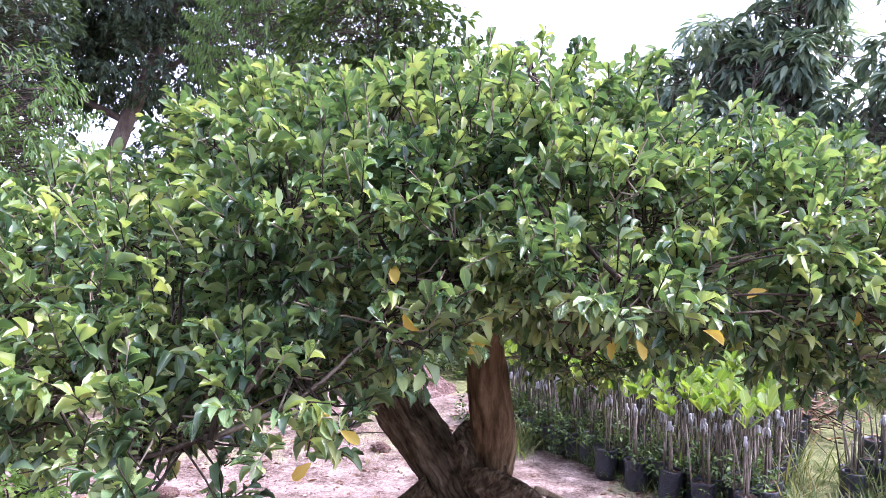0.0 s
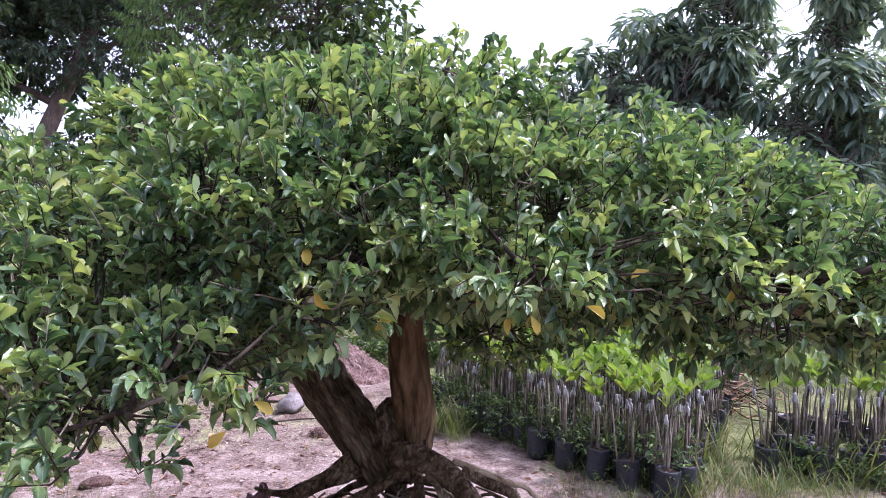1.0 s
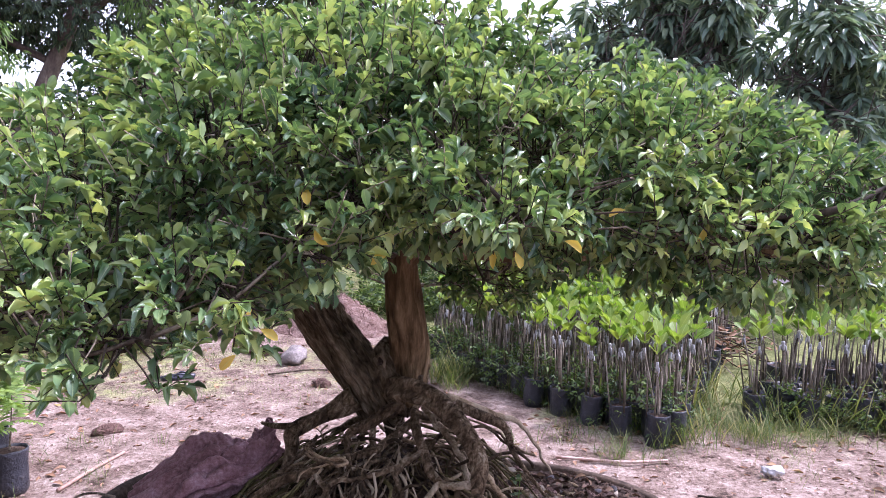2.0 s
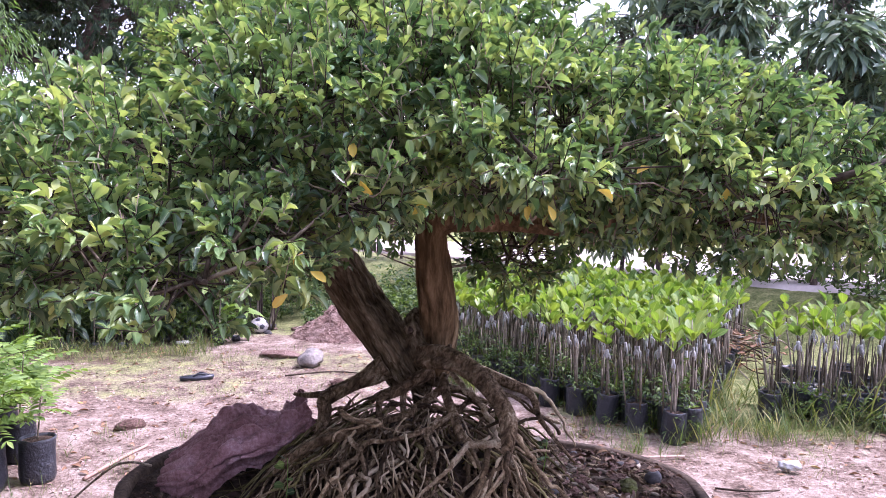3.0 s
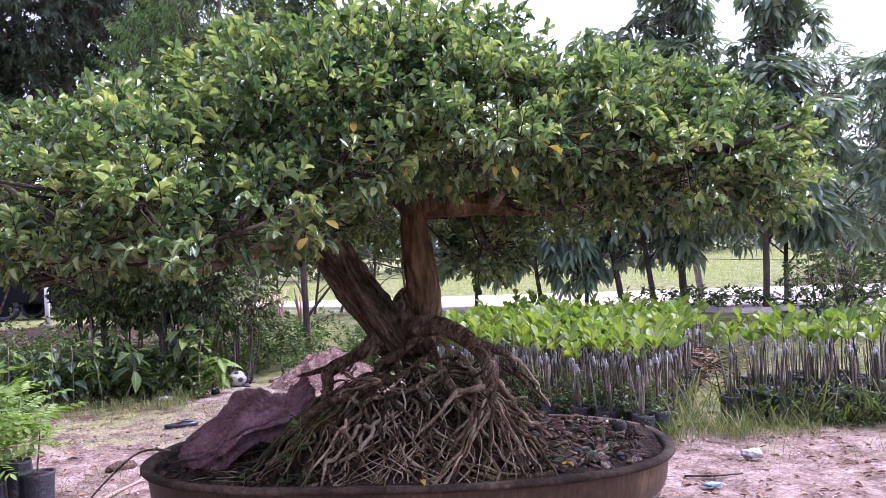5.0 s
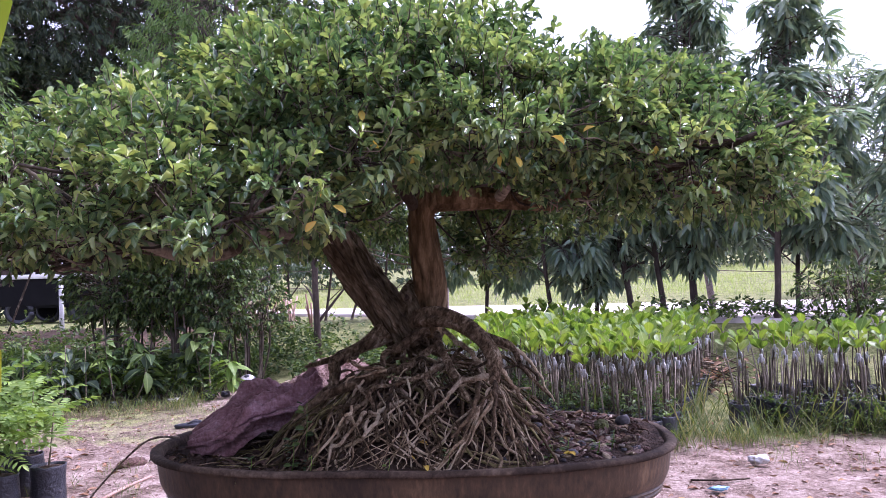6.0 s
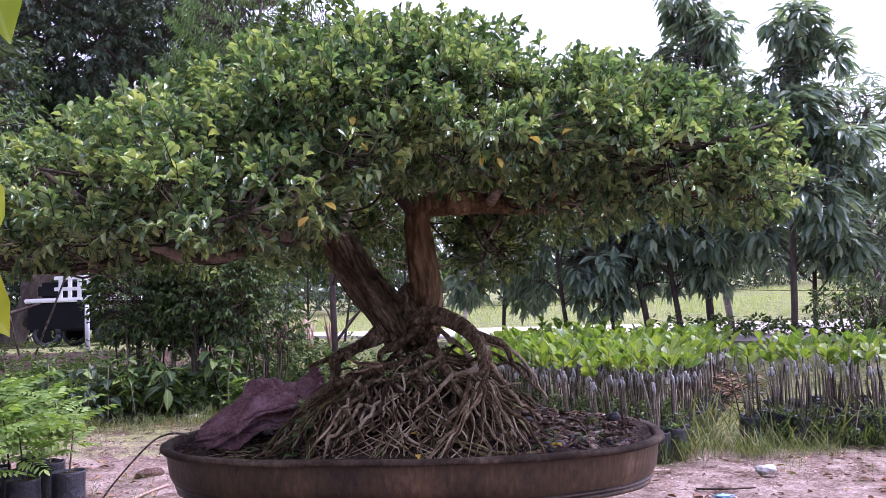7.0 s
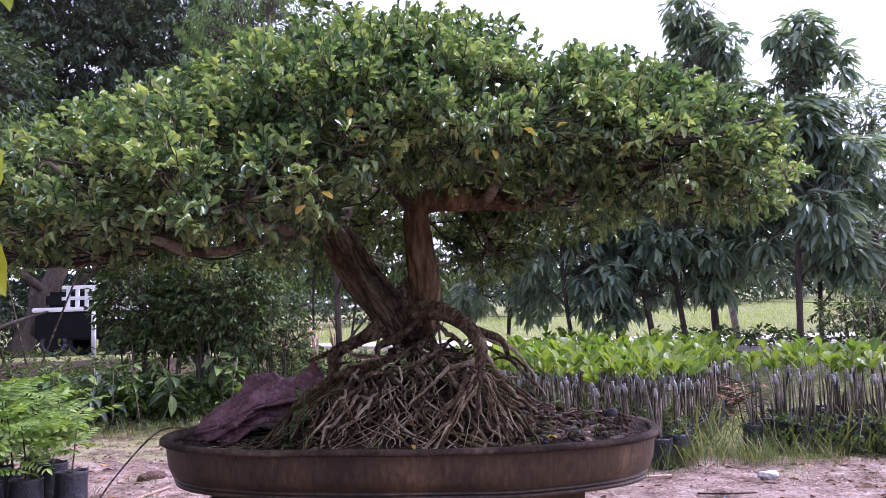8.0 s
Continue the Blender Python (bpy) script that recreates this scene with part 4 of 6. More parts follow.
front = order[(places[order, 1] < 1.22)][:280]
rest = np.setdiff1d(np.arange(len(places)), front)
clouds = [leaf_cloud("crown", blade, places[rest[k::4]], along[rest[k::4]], normal[rest[k::4]], sizes[rest[k::4]]) for k, blade in enumerate(BLADES)]
part("crown", joined("crown", [(c, Matrix()) for c in clouds]), BONSAI_LEAF, tree, "dense glossy green foliage in flat pads", "stuff")

# twigs from the limbs out to the leaf sprays
limb_pts = np.vstack([smooth_line(l, 6)[4:, :3] for l in BOUGHS] + [smooth_line(RIGHT_LIMB, 6)[60:, :3]])
nodes = []
for k in range(420):
    p = tips[rng.integers(len(tips))]
    near = limb_pts[rng.choice(np.argsort(np.linalg.norm(limb_pts - p, axis=1))[:40])]
    nodes.append((near, near + (p - near) * rng.uniform(0.55, 0.85)))
lines = []
for a, b in nodes:
    mid = (a + b) / 2 + rng.normal(size=3) * 0.05 * np.linalg.norm(b - a) + np.array([0, 0, -0.03])
    lines.append(smooth_line([(*a, 0.005), (*mid, 0.004), (*b, 0.0028)], 4))
node_at = np.array([b for a, b in nodes] + [(a + b) / 2 for a, b in nodes])
for p, ax in zip(tips, axes_):
    a = node_at[np.argmin(np.linalg.norm(node_at - p, axis=1))]
    e = p + ax * 0.09
    a = p + (a - p) * min(1.0, 0.11 / max(np.linalg.norm(a - p), 1e-6)) + rng.normal(size=3) * 0.012
    lines.append(np.array([(*a, 0.002), (*((a + p) / 2 + rng.normal(size=3) * 0.012), 0.0019), (*p, 0.0016), (*e, 0.001)]))
part("twigwork", tubes("twigwork", lines, 4), TWIG, tree, kind="stuff")

one_leaf = [leaf_cloud("leaf", leaf_shape(w, 0.58, f, c, blunt=True), np.zeros((1, 3)), np.array([[0, 1.0, 0]]), np.array([[0, 0, 1.0]]), 1.0) for w, f, c in ((0.5, 0.4, 0.2), (0.46, 0.7, 0.35), (0.52, 0.3, 0.1))]
for me in one_leaf:
    me.materials.append(BONSAI_LEAF)


def leaf_matrix(p, y, n, s):
    y = unit(y)
    x = unit(np.cross(y, n))
    z = np.cross(x, y)
    m = Matrix([(*(v * s), w) for v, w in zip(np.stack([x, y, z], 1), p)] + [(0, 0, 0, 1)])
    return m


for k in front:
    ob = new("leaf", one_leaf[k % 3])
    ob.parent = tree
    ob.matrix_local = Matrix.Translation(-BASE[tree]) @ leaf_matrix(places[k], along[k], normal[k], sizes[k])

yellow = [m.copy() for m in one_leaf]
for me in yellow:
    me.materials.clear()
    me.materials.append(YELLOW_LEAF)
YELLOW_AT = [(0.137, 1.2, 1.573), (0.355, 1.24, 1.578), (0.388, 1.255, 1.575), (-0.125, 1.085, 1.4), (0.468, 1.15, 1.605), (-0.1, 1.1, 1.48), (-0.09, 1.12, 1.44), (0.0, 1.18, 1.62), (-0.02, 1.2, 1.7), (0.62, 1.3, 1.66), (0.82, 1.4, 1.62)]
for k, p in enumerate(YELLOW_AT):
    ob = new("yellow_leaf", yellow[k % 3])
    ob.parent = tree
    ob.matrix_local = Matrix.Translation(-BASE[tree]) @ leaf_matrix(np.array(p), np.array([rng.normal() * 0.8, -0.3, -0.5]), np.array([0.5 * rng.normal(), -0.8, 0.6]), 0.038)
    tagged(ob, "yellowing leaf")

# ---- nursery beds ----
ROUND = leaf_shape(0.62, 0.62, 0.12, 0.12)
LANCE = leaf_shape(0.24, 0.5, 0.3, 0.45)
OVATE = leaf_shape(0.46, 0.5, 0.22, 0.35)
LEAFLET = leaf_shape(0.38, 0.5, 0.15, 0.2)


def bag_mesh(r, h, seed):
    """A soft plastic grow bag, folded over at the top, filled nearly to the brim."""
    prof = [(0.0, 0.0), (0.85, 0.0), (0.97, 0.025), (1.02, h * 0.3), (1.0, h * 0.65), (0.97, h * 0.93), (1.0, h), (0.95, h + 0.004), (0.92, h - 0.02)]
    n, v = 14, []
    for f, z in prof:
        for j in range(n):
            a = j / n * 2 * math.pi
            d = 1 + 0.09 * noise.noise(Vector((math.cos(a) * 2, math.sin(a) * 2, z * 14 + seed)))
            v.append((r * f * d * math.cos(a), r * f * d * math.sin(a), z + (0.012 * noise.noise(Vector((math.cos(a) * 2, math.sin(a) * 2, seed))) if z >= h * 0.9 else 0)))
    i, j = np.meshgrid(np.arange(len(prof) - 1), np.arange(n), indexing="ij")
    i, j = i.ravel(), j.ravel()
    k = (j + 1) % n
    return mesh_of("grow_bag", np.array(v), [np.stack([i * n + j, i * n + k, (i + 1) * n + k, (i + 1) * n + j], 1)])


def disc_mesh(r, z, seed, name="bag_soil"):
    n = 12
    v = [(0, 0, z + 0.012)] + [(r * math.cos(a), r * math.sin(a), z + 0.008 * noise.noise(Vector((math.cos(a) * 3, math.sin(a) * 3, seed)))) for a in np.arange(n) / n * 2 * math.pi]
    j = np.arange(n)
    return mesh_of(name, np.array(v), [np.stack([np.zeros(n, int), 1 + j, 1 + (j + 1) % n], 1)])


def tape_mesh(x, y, z, r):
    """Graft tape wound round the stem, with loose ends."""
    line = [(x, y, z - 0.03, r * 1.2), (x, y, z - 0.015, r * 1.55), (x, y, z + 0.005, r * 1.35), (x, y, z + 0.025, r * 1.5), (x, y, z + 0.035, r)]
    out = [np.array(line)]
    for k in range(2):
        a = rng.uniform(0, 6.28)
        c, s = math.cos(a), math.sin(a)
        out.append(np.array([(x + r * c, y + r * s, z + 0.01, 0.004), (x + 0.02 * c, y + 0.02 * s, z - 0.005, 0.006), (x + 0.024 * c, y + 0.024 * s, z - 0.03, 0.005), (x + 0.02 * c, y + 0.02 * s, z - 0.055 * rng.uniform(0.7, 1.2), 0.003)]))
    return tubes("graft_tape", out, 6)


SAPLING_LABEL = "grafted sapling in a black grow bag, bright green leaves"


def build_sapling(seed, tall, leaves, thick):
    ob = thing("grafted_sapling", (0, 0, 0), SAPLING_LABEL, "sapling", "nursery saplings")
    part("grow_bag", bag_mesh(0.08, 0.22, seed), BAG, ob, "black plastic grow bag")
    part("bag_soil", disc_mesh(0.075, 0.205, seed), SOIL, ob)
    lean = rng.normal(size=2) * 0.03
    line = smooth_line([(0, 0, 0.19, thick), (lean[0] * 0.4, lean[1] * 0.4, 0.19 + tall * 0.5, thick * 0.85), (lean[0], lean[1], 0.19 + tall, thick * 0.7)], 4)
    lines = [line]
    for k in range(3):
        q = rng.normal(size=2) * 0.034
        lines.append(np.array([(q[0], q[1], 0.18, thick * 0.7), (q[0] * 1.15, q[1] * 1.15, 0.19 + tall * 0.4, thick * 0.65), (q[0] * 1.3, q[1] * 1.3, 0.19 + tall * rng.uniform(0.6, 1.05), thick * 0.45)]))
    top = line[-1, :3]
    n = leaves
    shoot = np.array([(*top, thick * 0.45), (*(top + np.array([0.01, 0.01, 0.1])), 0.004), (*(top + np.array([0.015, 0.0, 0.2])), 0.003)])
    part("stem", tubes("stem", lines + [shoot], 7), STEM, ob, "grey-brown grafted stem")
    part("graft_tape", tape_mesh(top[0], top[1], top[2] - 0.01, thick * 0.8), TAPE, ob, "wound whitish plastic tape")
    f = rng.uniform(0.25, 1.0, n)
    a = np.arange(n) * 2.4 + rng.normal(size=n) * 0.3
    at = top + np.column_stack([0.012 * np.cos(a), 0.012 * np.sin(a), 0.2 * f])
    along = np.column_stack([np.cos(a), np.sin(a), 0.7 + 1.3 * f + 0.35 * rng.normal(size=n)])
    normal = np.column_stack([-1.0 * np.cos(a), -1.0 * np.sin(a), np.full(n, 0.5)]) + 0.3 * rng.normal(size=(n, 3))
    part("foliage", leaf_cloud("foliage", ROUND, at, along, normal, rng.uniform(0.08, 0.14, n)), GRAFT_LEAF, ob, "broad rounded yellow-green leaves")
    return ob


VARIANTS = [build_sapling(k * 3.1, *p) for k, p in enumerate([(0.36, 8, 0.009), (0.4, 9, 0.008), (0.33, 7, 0.012), (0.42, 9, 0.009), (0.38, 6, 0.007), (0.35, 9, 0.01), (0.42, 8, 0.008)])]
SCRAP = {}


def parts_of(ob):
    return {o.name.split(".")[0]: o.data for o in ob.children}


def plant_bed(corner, u, v, nu, nv, gap, near_rows, near_cols, skip=0.06):
    """Rows of saplings: those at the front and at the open side are things, the rest are left for one joined mass."""
    u, v = unit(u), unit(v)
    for i in range(nu):
        for j in range(nv):
            if rng.random() < skip:
                continue
            x, y = np.array(corner) + u * (i * gap + rng.normal() * 0.02) + v * (j * gap + rng.normal() * 0.02)
            k = int(rng.integers(len(VARIANTS)))
            s = rng.uniform(0.9, 1.1)
            m = pose(x, y, gz(x, y) - 0.005, rng.normal() * 2.2, rng.normal() * 2.2, rng.uniform(0, 360)) @ Matrix.Diagonal((s, s, s, 1))
            if j < near_rows or i < near_cols:
                ob = copy_thing(VARIANTS[k], m)
                ob.matrix_basis = m
            else:
                for name, me in parts_of(VARIANTS[k]).items():
                    SCRAP.setdefault(name, []).append((me, m))


plant_bed((1.84, 4.62), (-0.59, 0.8), (0.45, 0.89), 20, 23, 0.152, 4, 3)
plant_bed((2.68, 5.2), (0.95, -0.28), (0.55, 0.83), 10, 8, 0.18, 4, 3, 0.28)

rest_bed = thing("sapling_mass", (2.2, 6.5, 0.0), "crowded grafted saplings further back in the beds", "saplings", kind="stuff")
for name, mat in (("grow_bag", BAG), ("bag_soil", SOIL), ("stem", STEM), ("graft_tape", TAPE), ("foliage", GRAFT_LEAF)):
    part(name, joined(name, SCRAP[name]), mat, rest_bed, kind="stuff")
for variant, (vx, vy) in zip(VARIANTS, ((1.72, 4.56), (1.54, 4.78), (1.37, 5.0), (1.19, 5.22), (1.01, 5.46), (2.6, 5.08), (2.95, 4.98))):
    variant.matrix_basis = pose(vx, vy, gz(vx, vy) - 0.005, 2, -2, vx * 900)

# an empty bag lying on its side, and one thick stake
lying = thing("fallen_grow_bag", (1.05, 5.2, 0.08), "empty black grow bag fallen on its side", "plant pot")
part("grow_bag", bag_mesh(0.085, 0.2, 9.0), BAG, lying)
lying.matrix_basis = pose(1.06, 5.26, 0.085, 80, 0, 60)
for o in lying.children:
    o.matrix_basis = Matrix()


def pinnate(at, along, normal, size, pairs):
    """Leaflets of compound leaves along their rachis."""
    y = unit(along)
    x = unit(np.cross(y, normal))
    z = np.cross(x, y)
    P, A, N, S = [], [], [], []
    for k in range(pairs):
        f = (k + 1) / pairs
        for s in (-1, 1):
            P.append(at + y * (f * size)[:, None] - z * (0.25 * f * f * size)[:, None])
            A.append(x * s + y * 0.55 - z * 0.25)
            N.append(z + 0.15 * rng.normal(size=z.shape))
            S.append(size * 0.4 * (1.05 - 0.4 * f))
    P.append(at + y * size[:, None] - z * (0.25 * size)[:, None]), A.append(y - 0.5 * z), N.append(z), S.append(size * 0.3)
    return np.vstack(P), np.vstack(A), np.vstack(N), np.concatenate(S)


def build_fern_seedling(x, y, tall, n, lean):
    ob = thing("feathery_seedling", (x, y, gz(x, y)), "young tree with light green feathery leaves in a black bag", "sapling", "feathery seedlings")
    z0 = gz(x, y)
    bag = bag_mesh(0.095, 0.25, x * 9)
    bag.transform(Matrix.Translation((x, y, z0)))
    part("grow_bag", bag, BAG, ob, "dusty black plastic grow bag")
    soil = disc_mesh(0.088, 0.235, x)
    soil.transform(Matrix.Translation((x, y, z0)))
    part("bag_soil", soil, SOIL, ob)
    line = smooth_line([(x, y, z0 + 0.22, 0.007), (x + lean * 0.4, y, z0 + 0.22 + tall * 0.45, 0.005), (x + lean, y - 0.02, z0 + 0.22 + tall, 0.003)], 5)
    part("stem", tubes("stem", [line], 6), TWIG, ob)
    k = rng.integers(len(line) // 3, len(line), n)
    a = rng.uniform(0, 6.28, n)
    at = line[k, :3]
    f = k / len(line)
    along = np.column_stack([np.cos(a), np.sin(a), 0.1 + 0.7 * f + 0.2 * rng.normal(size=n)])
    P, A, N, S = pinnate(at, along, np.tile([0, 0, 1.0], (n, 1)) + 0.2 * rng.normal(size=(n, 3)), rng.uniform(0.16, 0.28, n), 6)
    part("foliage", leaf_cloud("foliage", LEAFLET, P, A, N, S), LIGHT_LEAF, ob, "light green feathery leaves")


for x, y, tall, n, lean in ((-2.12, 3.72, 0.34, 12, 0.04), (-2.3, 3.55, 0.38, 14, -0.03), (-2.5, 3.75, 0.46, 22, -0.05), (-2.42, 4.05, 0.44, 22, 0.05), (-2.72, 3.95, 0.5, 24, 0.03), (-2.68, 4.3, 0.45, 24, 0.08), (-2.95, 4.2, 0.5, 24, 0.0), (-2.9, 3.65, 0.45, 22, 0.04), (-3.2, 4.05, 0.5, 24, 0.02), (-2.45, 3.4, 0.32, 16, 0.02)):
    build_fern_seedling(x, y, tall, n, lean)


def build_left_sapling(x, y, tall, n, size, mat):
    z0 = gz(x, y)
    ob = thing("broadleaf_sapling", (x, y, z0), "broad-leaved sapling in a dark bag at the bed's edge", "sapling", "broadleaf saplings")
    bag = bag_mesh(0.05, 0.06, x * 7)
    bag.transform(Matrix.Translation((x, y, z0)))
    part("grow_bag", bag, BAG, ob)
    top = np.array([x + rng.normal() * 0.08, y + rng.normal() * 0.08, z0 + tall])
    line = smooth_line([(x, y, z0 + 0.08, 0.009), (*((np.array([x, y, z0]) + top) / 2 + rng.normal(size=3) * 0.02), 0.007), (*top, 0.004)], 4)
    part("stem", tubes("stem", [line], 6), STEM, ob, "pale thin stem")
    k = rng.integers(len(line) // 3, len(line), n)
    a = rng.uniform(0, 6.28, n)
    along = np.column_stack([np.cos(a), np.sin(a), -0.25 + 0.5 * rng.normal(size=n)])
    at = line[k, :3] + 0.03 * along
    part("foliage", leaf_cloud("foliage", OVATE, at, along, np.tile([0, 0, 1.0], (n, 1)) + 0.35 * rng.normal(size=(n, 3)), rng.uniform(0.7, 1.2, n) * size), mat, ob)


for k in range(46):
    f = k / 45
    x, y = -4.9 + 2.5 * f + rng.normal() * 0.08, 7.2 + 0.8 * f + rng.uniform(-0.25, 0.75)
    build_left_sapling(x, y, rng.uniform(0.3, 0.8), int(rng.integers(14, 26)), rng.uniform(0.12, 0.22), (LIGHT_LEAF, PALE_LEAF, BUSH_LEAF, DARK_LEAF)[k % 4])

# ---- trees and shrubs round the yard ----
def grow(base, top, r, n_limbs, reach, lift, start=0.35, seed_bend=0.12):
    """Trunk line and limb lines of a tree."""
    base, top = np.array(base, float), np.array(top, float)
    mid = (base + top) / 2 + rng.normal(size=3) * seed_bend * np.array([1, 1, 0.2])
    trunk = smooth_line([(*base, r * 1.25), (*(base * 0.85 + mid * 0.15), r), (*mid, r * 0.75), (*top, r * 0.22)], 8)
    limbs = []
    for k in range(n_limbs):
        i = int(len(trunk) * (start + (0.95 - start) * (k + 0.5) / n_limbs))
        i = min(i, len(trunk) - 2)
        a = k * 2.4 + rng.normal() * 0.4
        ln = reach * rng.uniform(0.7, 1.15) * (1.1 - 0.55 * (k / n_limbs))
        d = np.array([math.cos(a), math.sin(a), lift + 0.3 * rng.normal()])
        p0 = trunk[i, :3]
        p1, p2 = p0 + d * ln * 0.5 + np.array([0, 0, 0.05]), p0 + d * ln + np.array([0, 0, rng.normal() * 0.1])
        limbs.append(smooth_line([(*p0, trunk[i, 3] * 0.55), (*p1, trunk[i, 3] * 0.35), (*p2, trunk[i, 3] * 0.12)], 5))
    return trunk, limbs


def rosettes(tips, outs, per, size, droop):
    """Whorls of long hanging blades round each tip."""
    n = len(tips)
    P, A, N, S = [], [], [], []
    for k in range(per):
        a = k * 2.4 + rng.uniform(0, 6.28, n)
        ring = np.column_stack([np.cos(a), np.sin(a), np.zeros(n)])
        d = unit(ring + 0.5 * outs + np.array([0, 0, 0.35]) - np.array([0, 0, droop]) * rng.uniform(0.4, 1.6, n)[:, None])
        P.append(tips + 0.04 * d * rng.uniform(0, 1, n)[:, None] - np.array([0, 0, 0.012 * k]) )
        A.append(d)
        N.append(np.array([0, 0, 1.0]) + 0.5 * ring + 0.3 * rng.normal(size=(n, 3)))
        S.append(size * rng.uniform(0.6, 1.15, n))
    return np.vstack(P), np.vstack(A), np.vstack(N), np.concatenate(S)


def build_tree(name, label, base, top, r, pads, n_tips, per, size, shape, mat, n_limbs=9, reach=0.9, lift=0.5, start=0.35, droop=0.7, bark=None, twigs=True, kind_spray=False, group=""):
    base = (base[0], base[1], gz(*base) - 0.03)
    ob = thing(name, base, label, "tree", group)
    trunk, limbs = grow(base, top, r, n_limbs, reach, lift, start)
    part("trunk", tubes("trunk", [trunk], 12, furrows(0.08, 1.6, 0.6)), bark or TREE_BARK, ob)
    for l in limbs:
        part("limb", tubes("limb", [l], 7), bark or TREE_BARK, ob)
    tips, outs = crown_points(pads, n_tips, 0.6)
    if kind_spray:
        P, A, N, S, _ = spray(tips, outs, per, size * 2.2, size, droop)
    else:
        P, A, N, S = rosettes(tips, outs, per, size, droop)
    part("crown", leaf_cloud("crown", shape, P, A, N, S), mat, ob, kind="stuff")
    if twigs:
        src = np.vstack([trunk[len(trunk) // 3:, :3]] + [l[2:, :3] for l in limbs])
        lines = []
        for p in tips:
            a = src[np.argmin(np.linalg.norm(src - p, axis=1) * rng.uniform(0.6, 1.6, len(src)))]
            a = p + (a - p) * min(1.0, 4.5 * size / max(np.linalg.norm(a - p), 1e-6)) + rng.normal(size=3) * size * 0.6
            q = (a + p) / 2 + rng.normal(size=3) * 0.12 * np.linalg.norm(p - a)
            lines.append(np.array([(*a, 0.007), (*q, 0.006), (*p, 0.004)]))
        part("twigwork", tubes("twigwork", lines, 4), bark or TREE_BARK, ob, kind="stuff")
    return ob


LONG = leaf_shape(0.28, 0.5, 0.25, 0.4)
MANGO_LABEL = "slim mango tree with long drooping dark leaves"


def mango(x, y, h, spread, low, n, lean=0.0, top_pads=(), r=0.055):
    z0 = gz(x, y)
    s = spread
    pads = []
    for k in range(13):
        f = (k + 0.5) / 13
        wide = s * (1.0 - 0.75 * f ** 1.6) * (0.75 + 0.5 * min(f / 0.15, 1.0) - 0.25)
        turn = 2.4 * k + rng.uniform(-0.5, 0.5)
        c = s * rng.uniform(0.28, 0.42)
        pads.append((x + lean * (0.5 + 0.5 * f) + wide * 0.8 * math.cos(turn), y + wide * 0.8 * math.sin(turn), z0 + low - 0.2 + (h - low + 0.2) * (0.08 + 0.86 * f), c, c, c * 0.9))
    build_tree("mango_tree", MANGO_LABEL, (x, y), (x + lean, y, z0 + h * 0.9), r * 0.75, pads + list(top_pads), int(n * 1.25), 12, 0.25, LONG, MANGO_LEAF, 9, s * 0.8, 0.75, 0.42, 0.75, group="mango trees by the lane")


mango(4.75, 8.75, 4.6, 0.8, 1.1, 240, 0.45)
mango(5.15, 9.0, 3.3, 0.8, 0.9, 110, 0.4, r=0.04)
mango(4.1, 9.9, 5.6, 0.9, 1.1, 330, 0.1, r=0.07)
mango(3.72, 10.1, 4.1, 0.9, 0.95, 170, 0.05)
mango(3.3, 10.3, 4.4, 0.95, 0.95, 230, 0.0, r=0.06)
mango(2.75, 10.4, 4.0, 0.85, 0.8, 220, -0.1, r=0.04)
mango(2.1, 10.5, 3.6, 0.85, 0.7, 230, 0.1, r=0.045)
mango(6.9, 8.6, 3.7, 1.1, 0.9, 190, 0.2)
mango(7.6, 11.5, 4.4, 1.2, 1.2, 150, 0.0)
mango(1.2, 12.0, 3.2, 0.9, 0.8, 210, 0.0, r=0.045)

for x, y, h in ((-0.7, 13.6, 2.6), (-1.35, 13.9, 2.9), (-1.9, 14.2, 2.6), (-2.6, 14.0, 3.0), (0.0, 13.2, 2.6)):
    z0 = gz(x, y)
    build_tree("young_tree", "thin young tree with sparse leaves by the lane", (x, y), (x + 0.15, y, z0 + h), 0.025, [(x, y, z0 + h * 0.75, 0.75, 0.75, h * 0.3)], 80, 9, 0.2, LONG, BUSH_LEAF, 7, 0.6, 0.8, 0.4, 0.8, group="young trees by the lane")

# big dark tree with leaning stems, pale drooping tree, and a leafy one behind the bonsai's top
build_tree("shade_tree", "tall dark shade tree with leaning brown stems and fine leaves", (-12.3, 20.0), (-8.2, 19.8, 9.5), 0.28,
           [(-10.4, 19.7, 9.9, 4.5, 3.5, 2.4), (-13.9, 19.7, 8.0, 3.2, 3.2, 2.9), (-8.5, 20.6, 11.5, 3.7, 3.2, 2.4), (-15.4, 19, 10.9, 4, 3.2, 2.9), (-10.2, 20.6, 6.7, 2.6, 2.2, 1.1), (-12.2, 20.5, 13, 5.2, 3.5, 2.2), (-9.6, 21.5, 8.6, 3.2, 2.0, 2.4), (-13.0, 21.5, 10.0, 4.0, 2.0, 2.6)], 9000, 9, 0.2, OVATE, DARK_LEAF, 8, 4.0, 0.7, 0.25, 0.5, kind_spray=True)
build_tree("shade_tree", "forked dark stem leaning over the yard", (-8.4, 11.4), (-9.4, 11.0, 6.5), 0.14, [(-9.8, 10.6, 5.2, 2.0, 1.8, 1.4), (-7.9, 10.8, 5.2, 1.2, 1.0, 1.2)], 1500, 9, 0.15, OVATE, DARK_LEAF, 8, 1.8, 0.7, 0.25, 0.5, kind_spray=True)
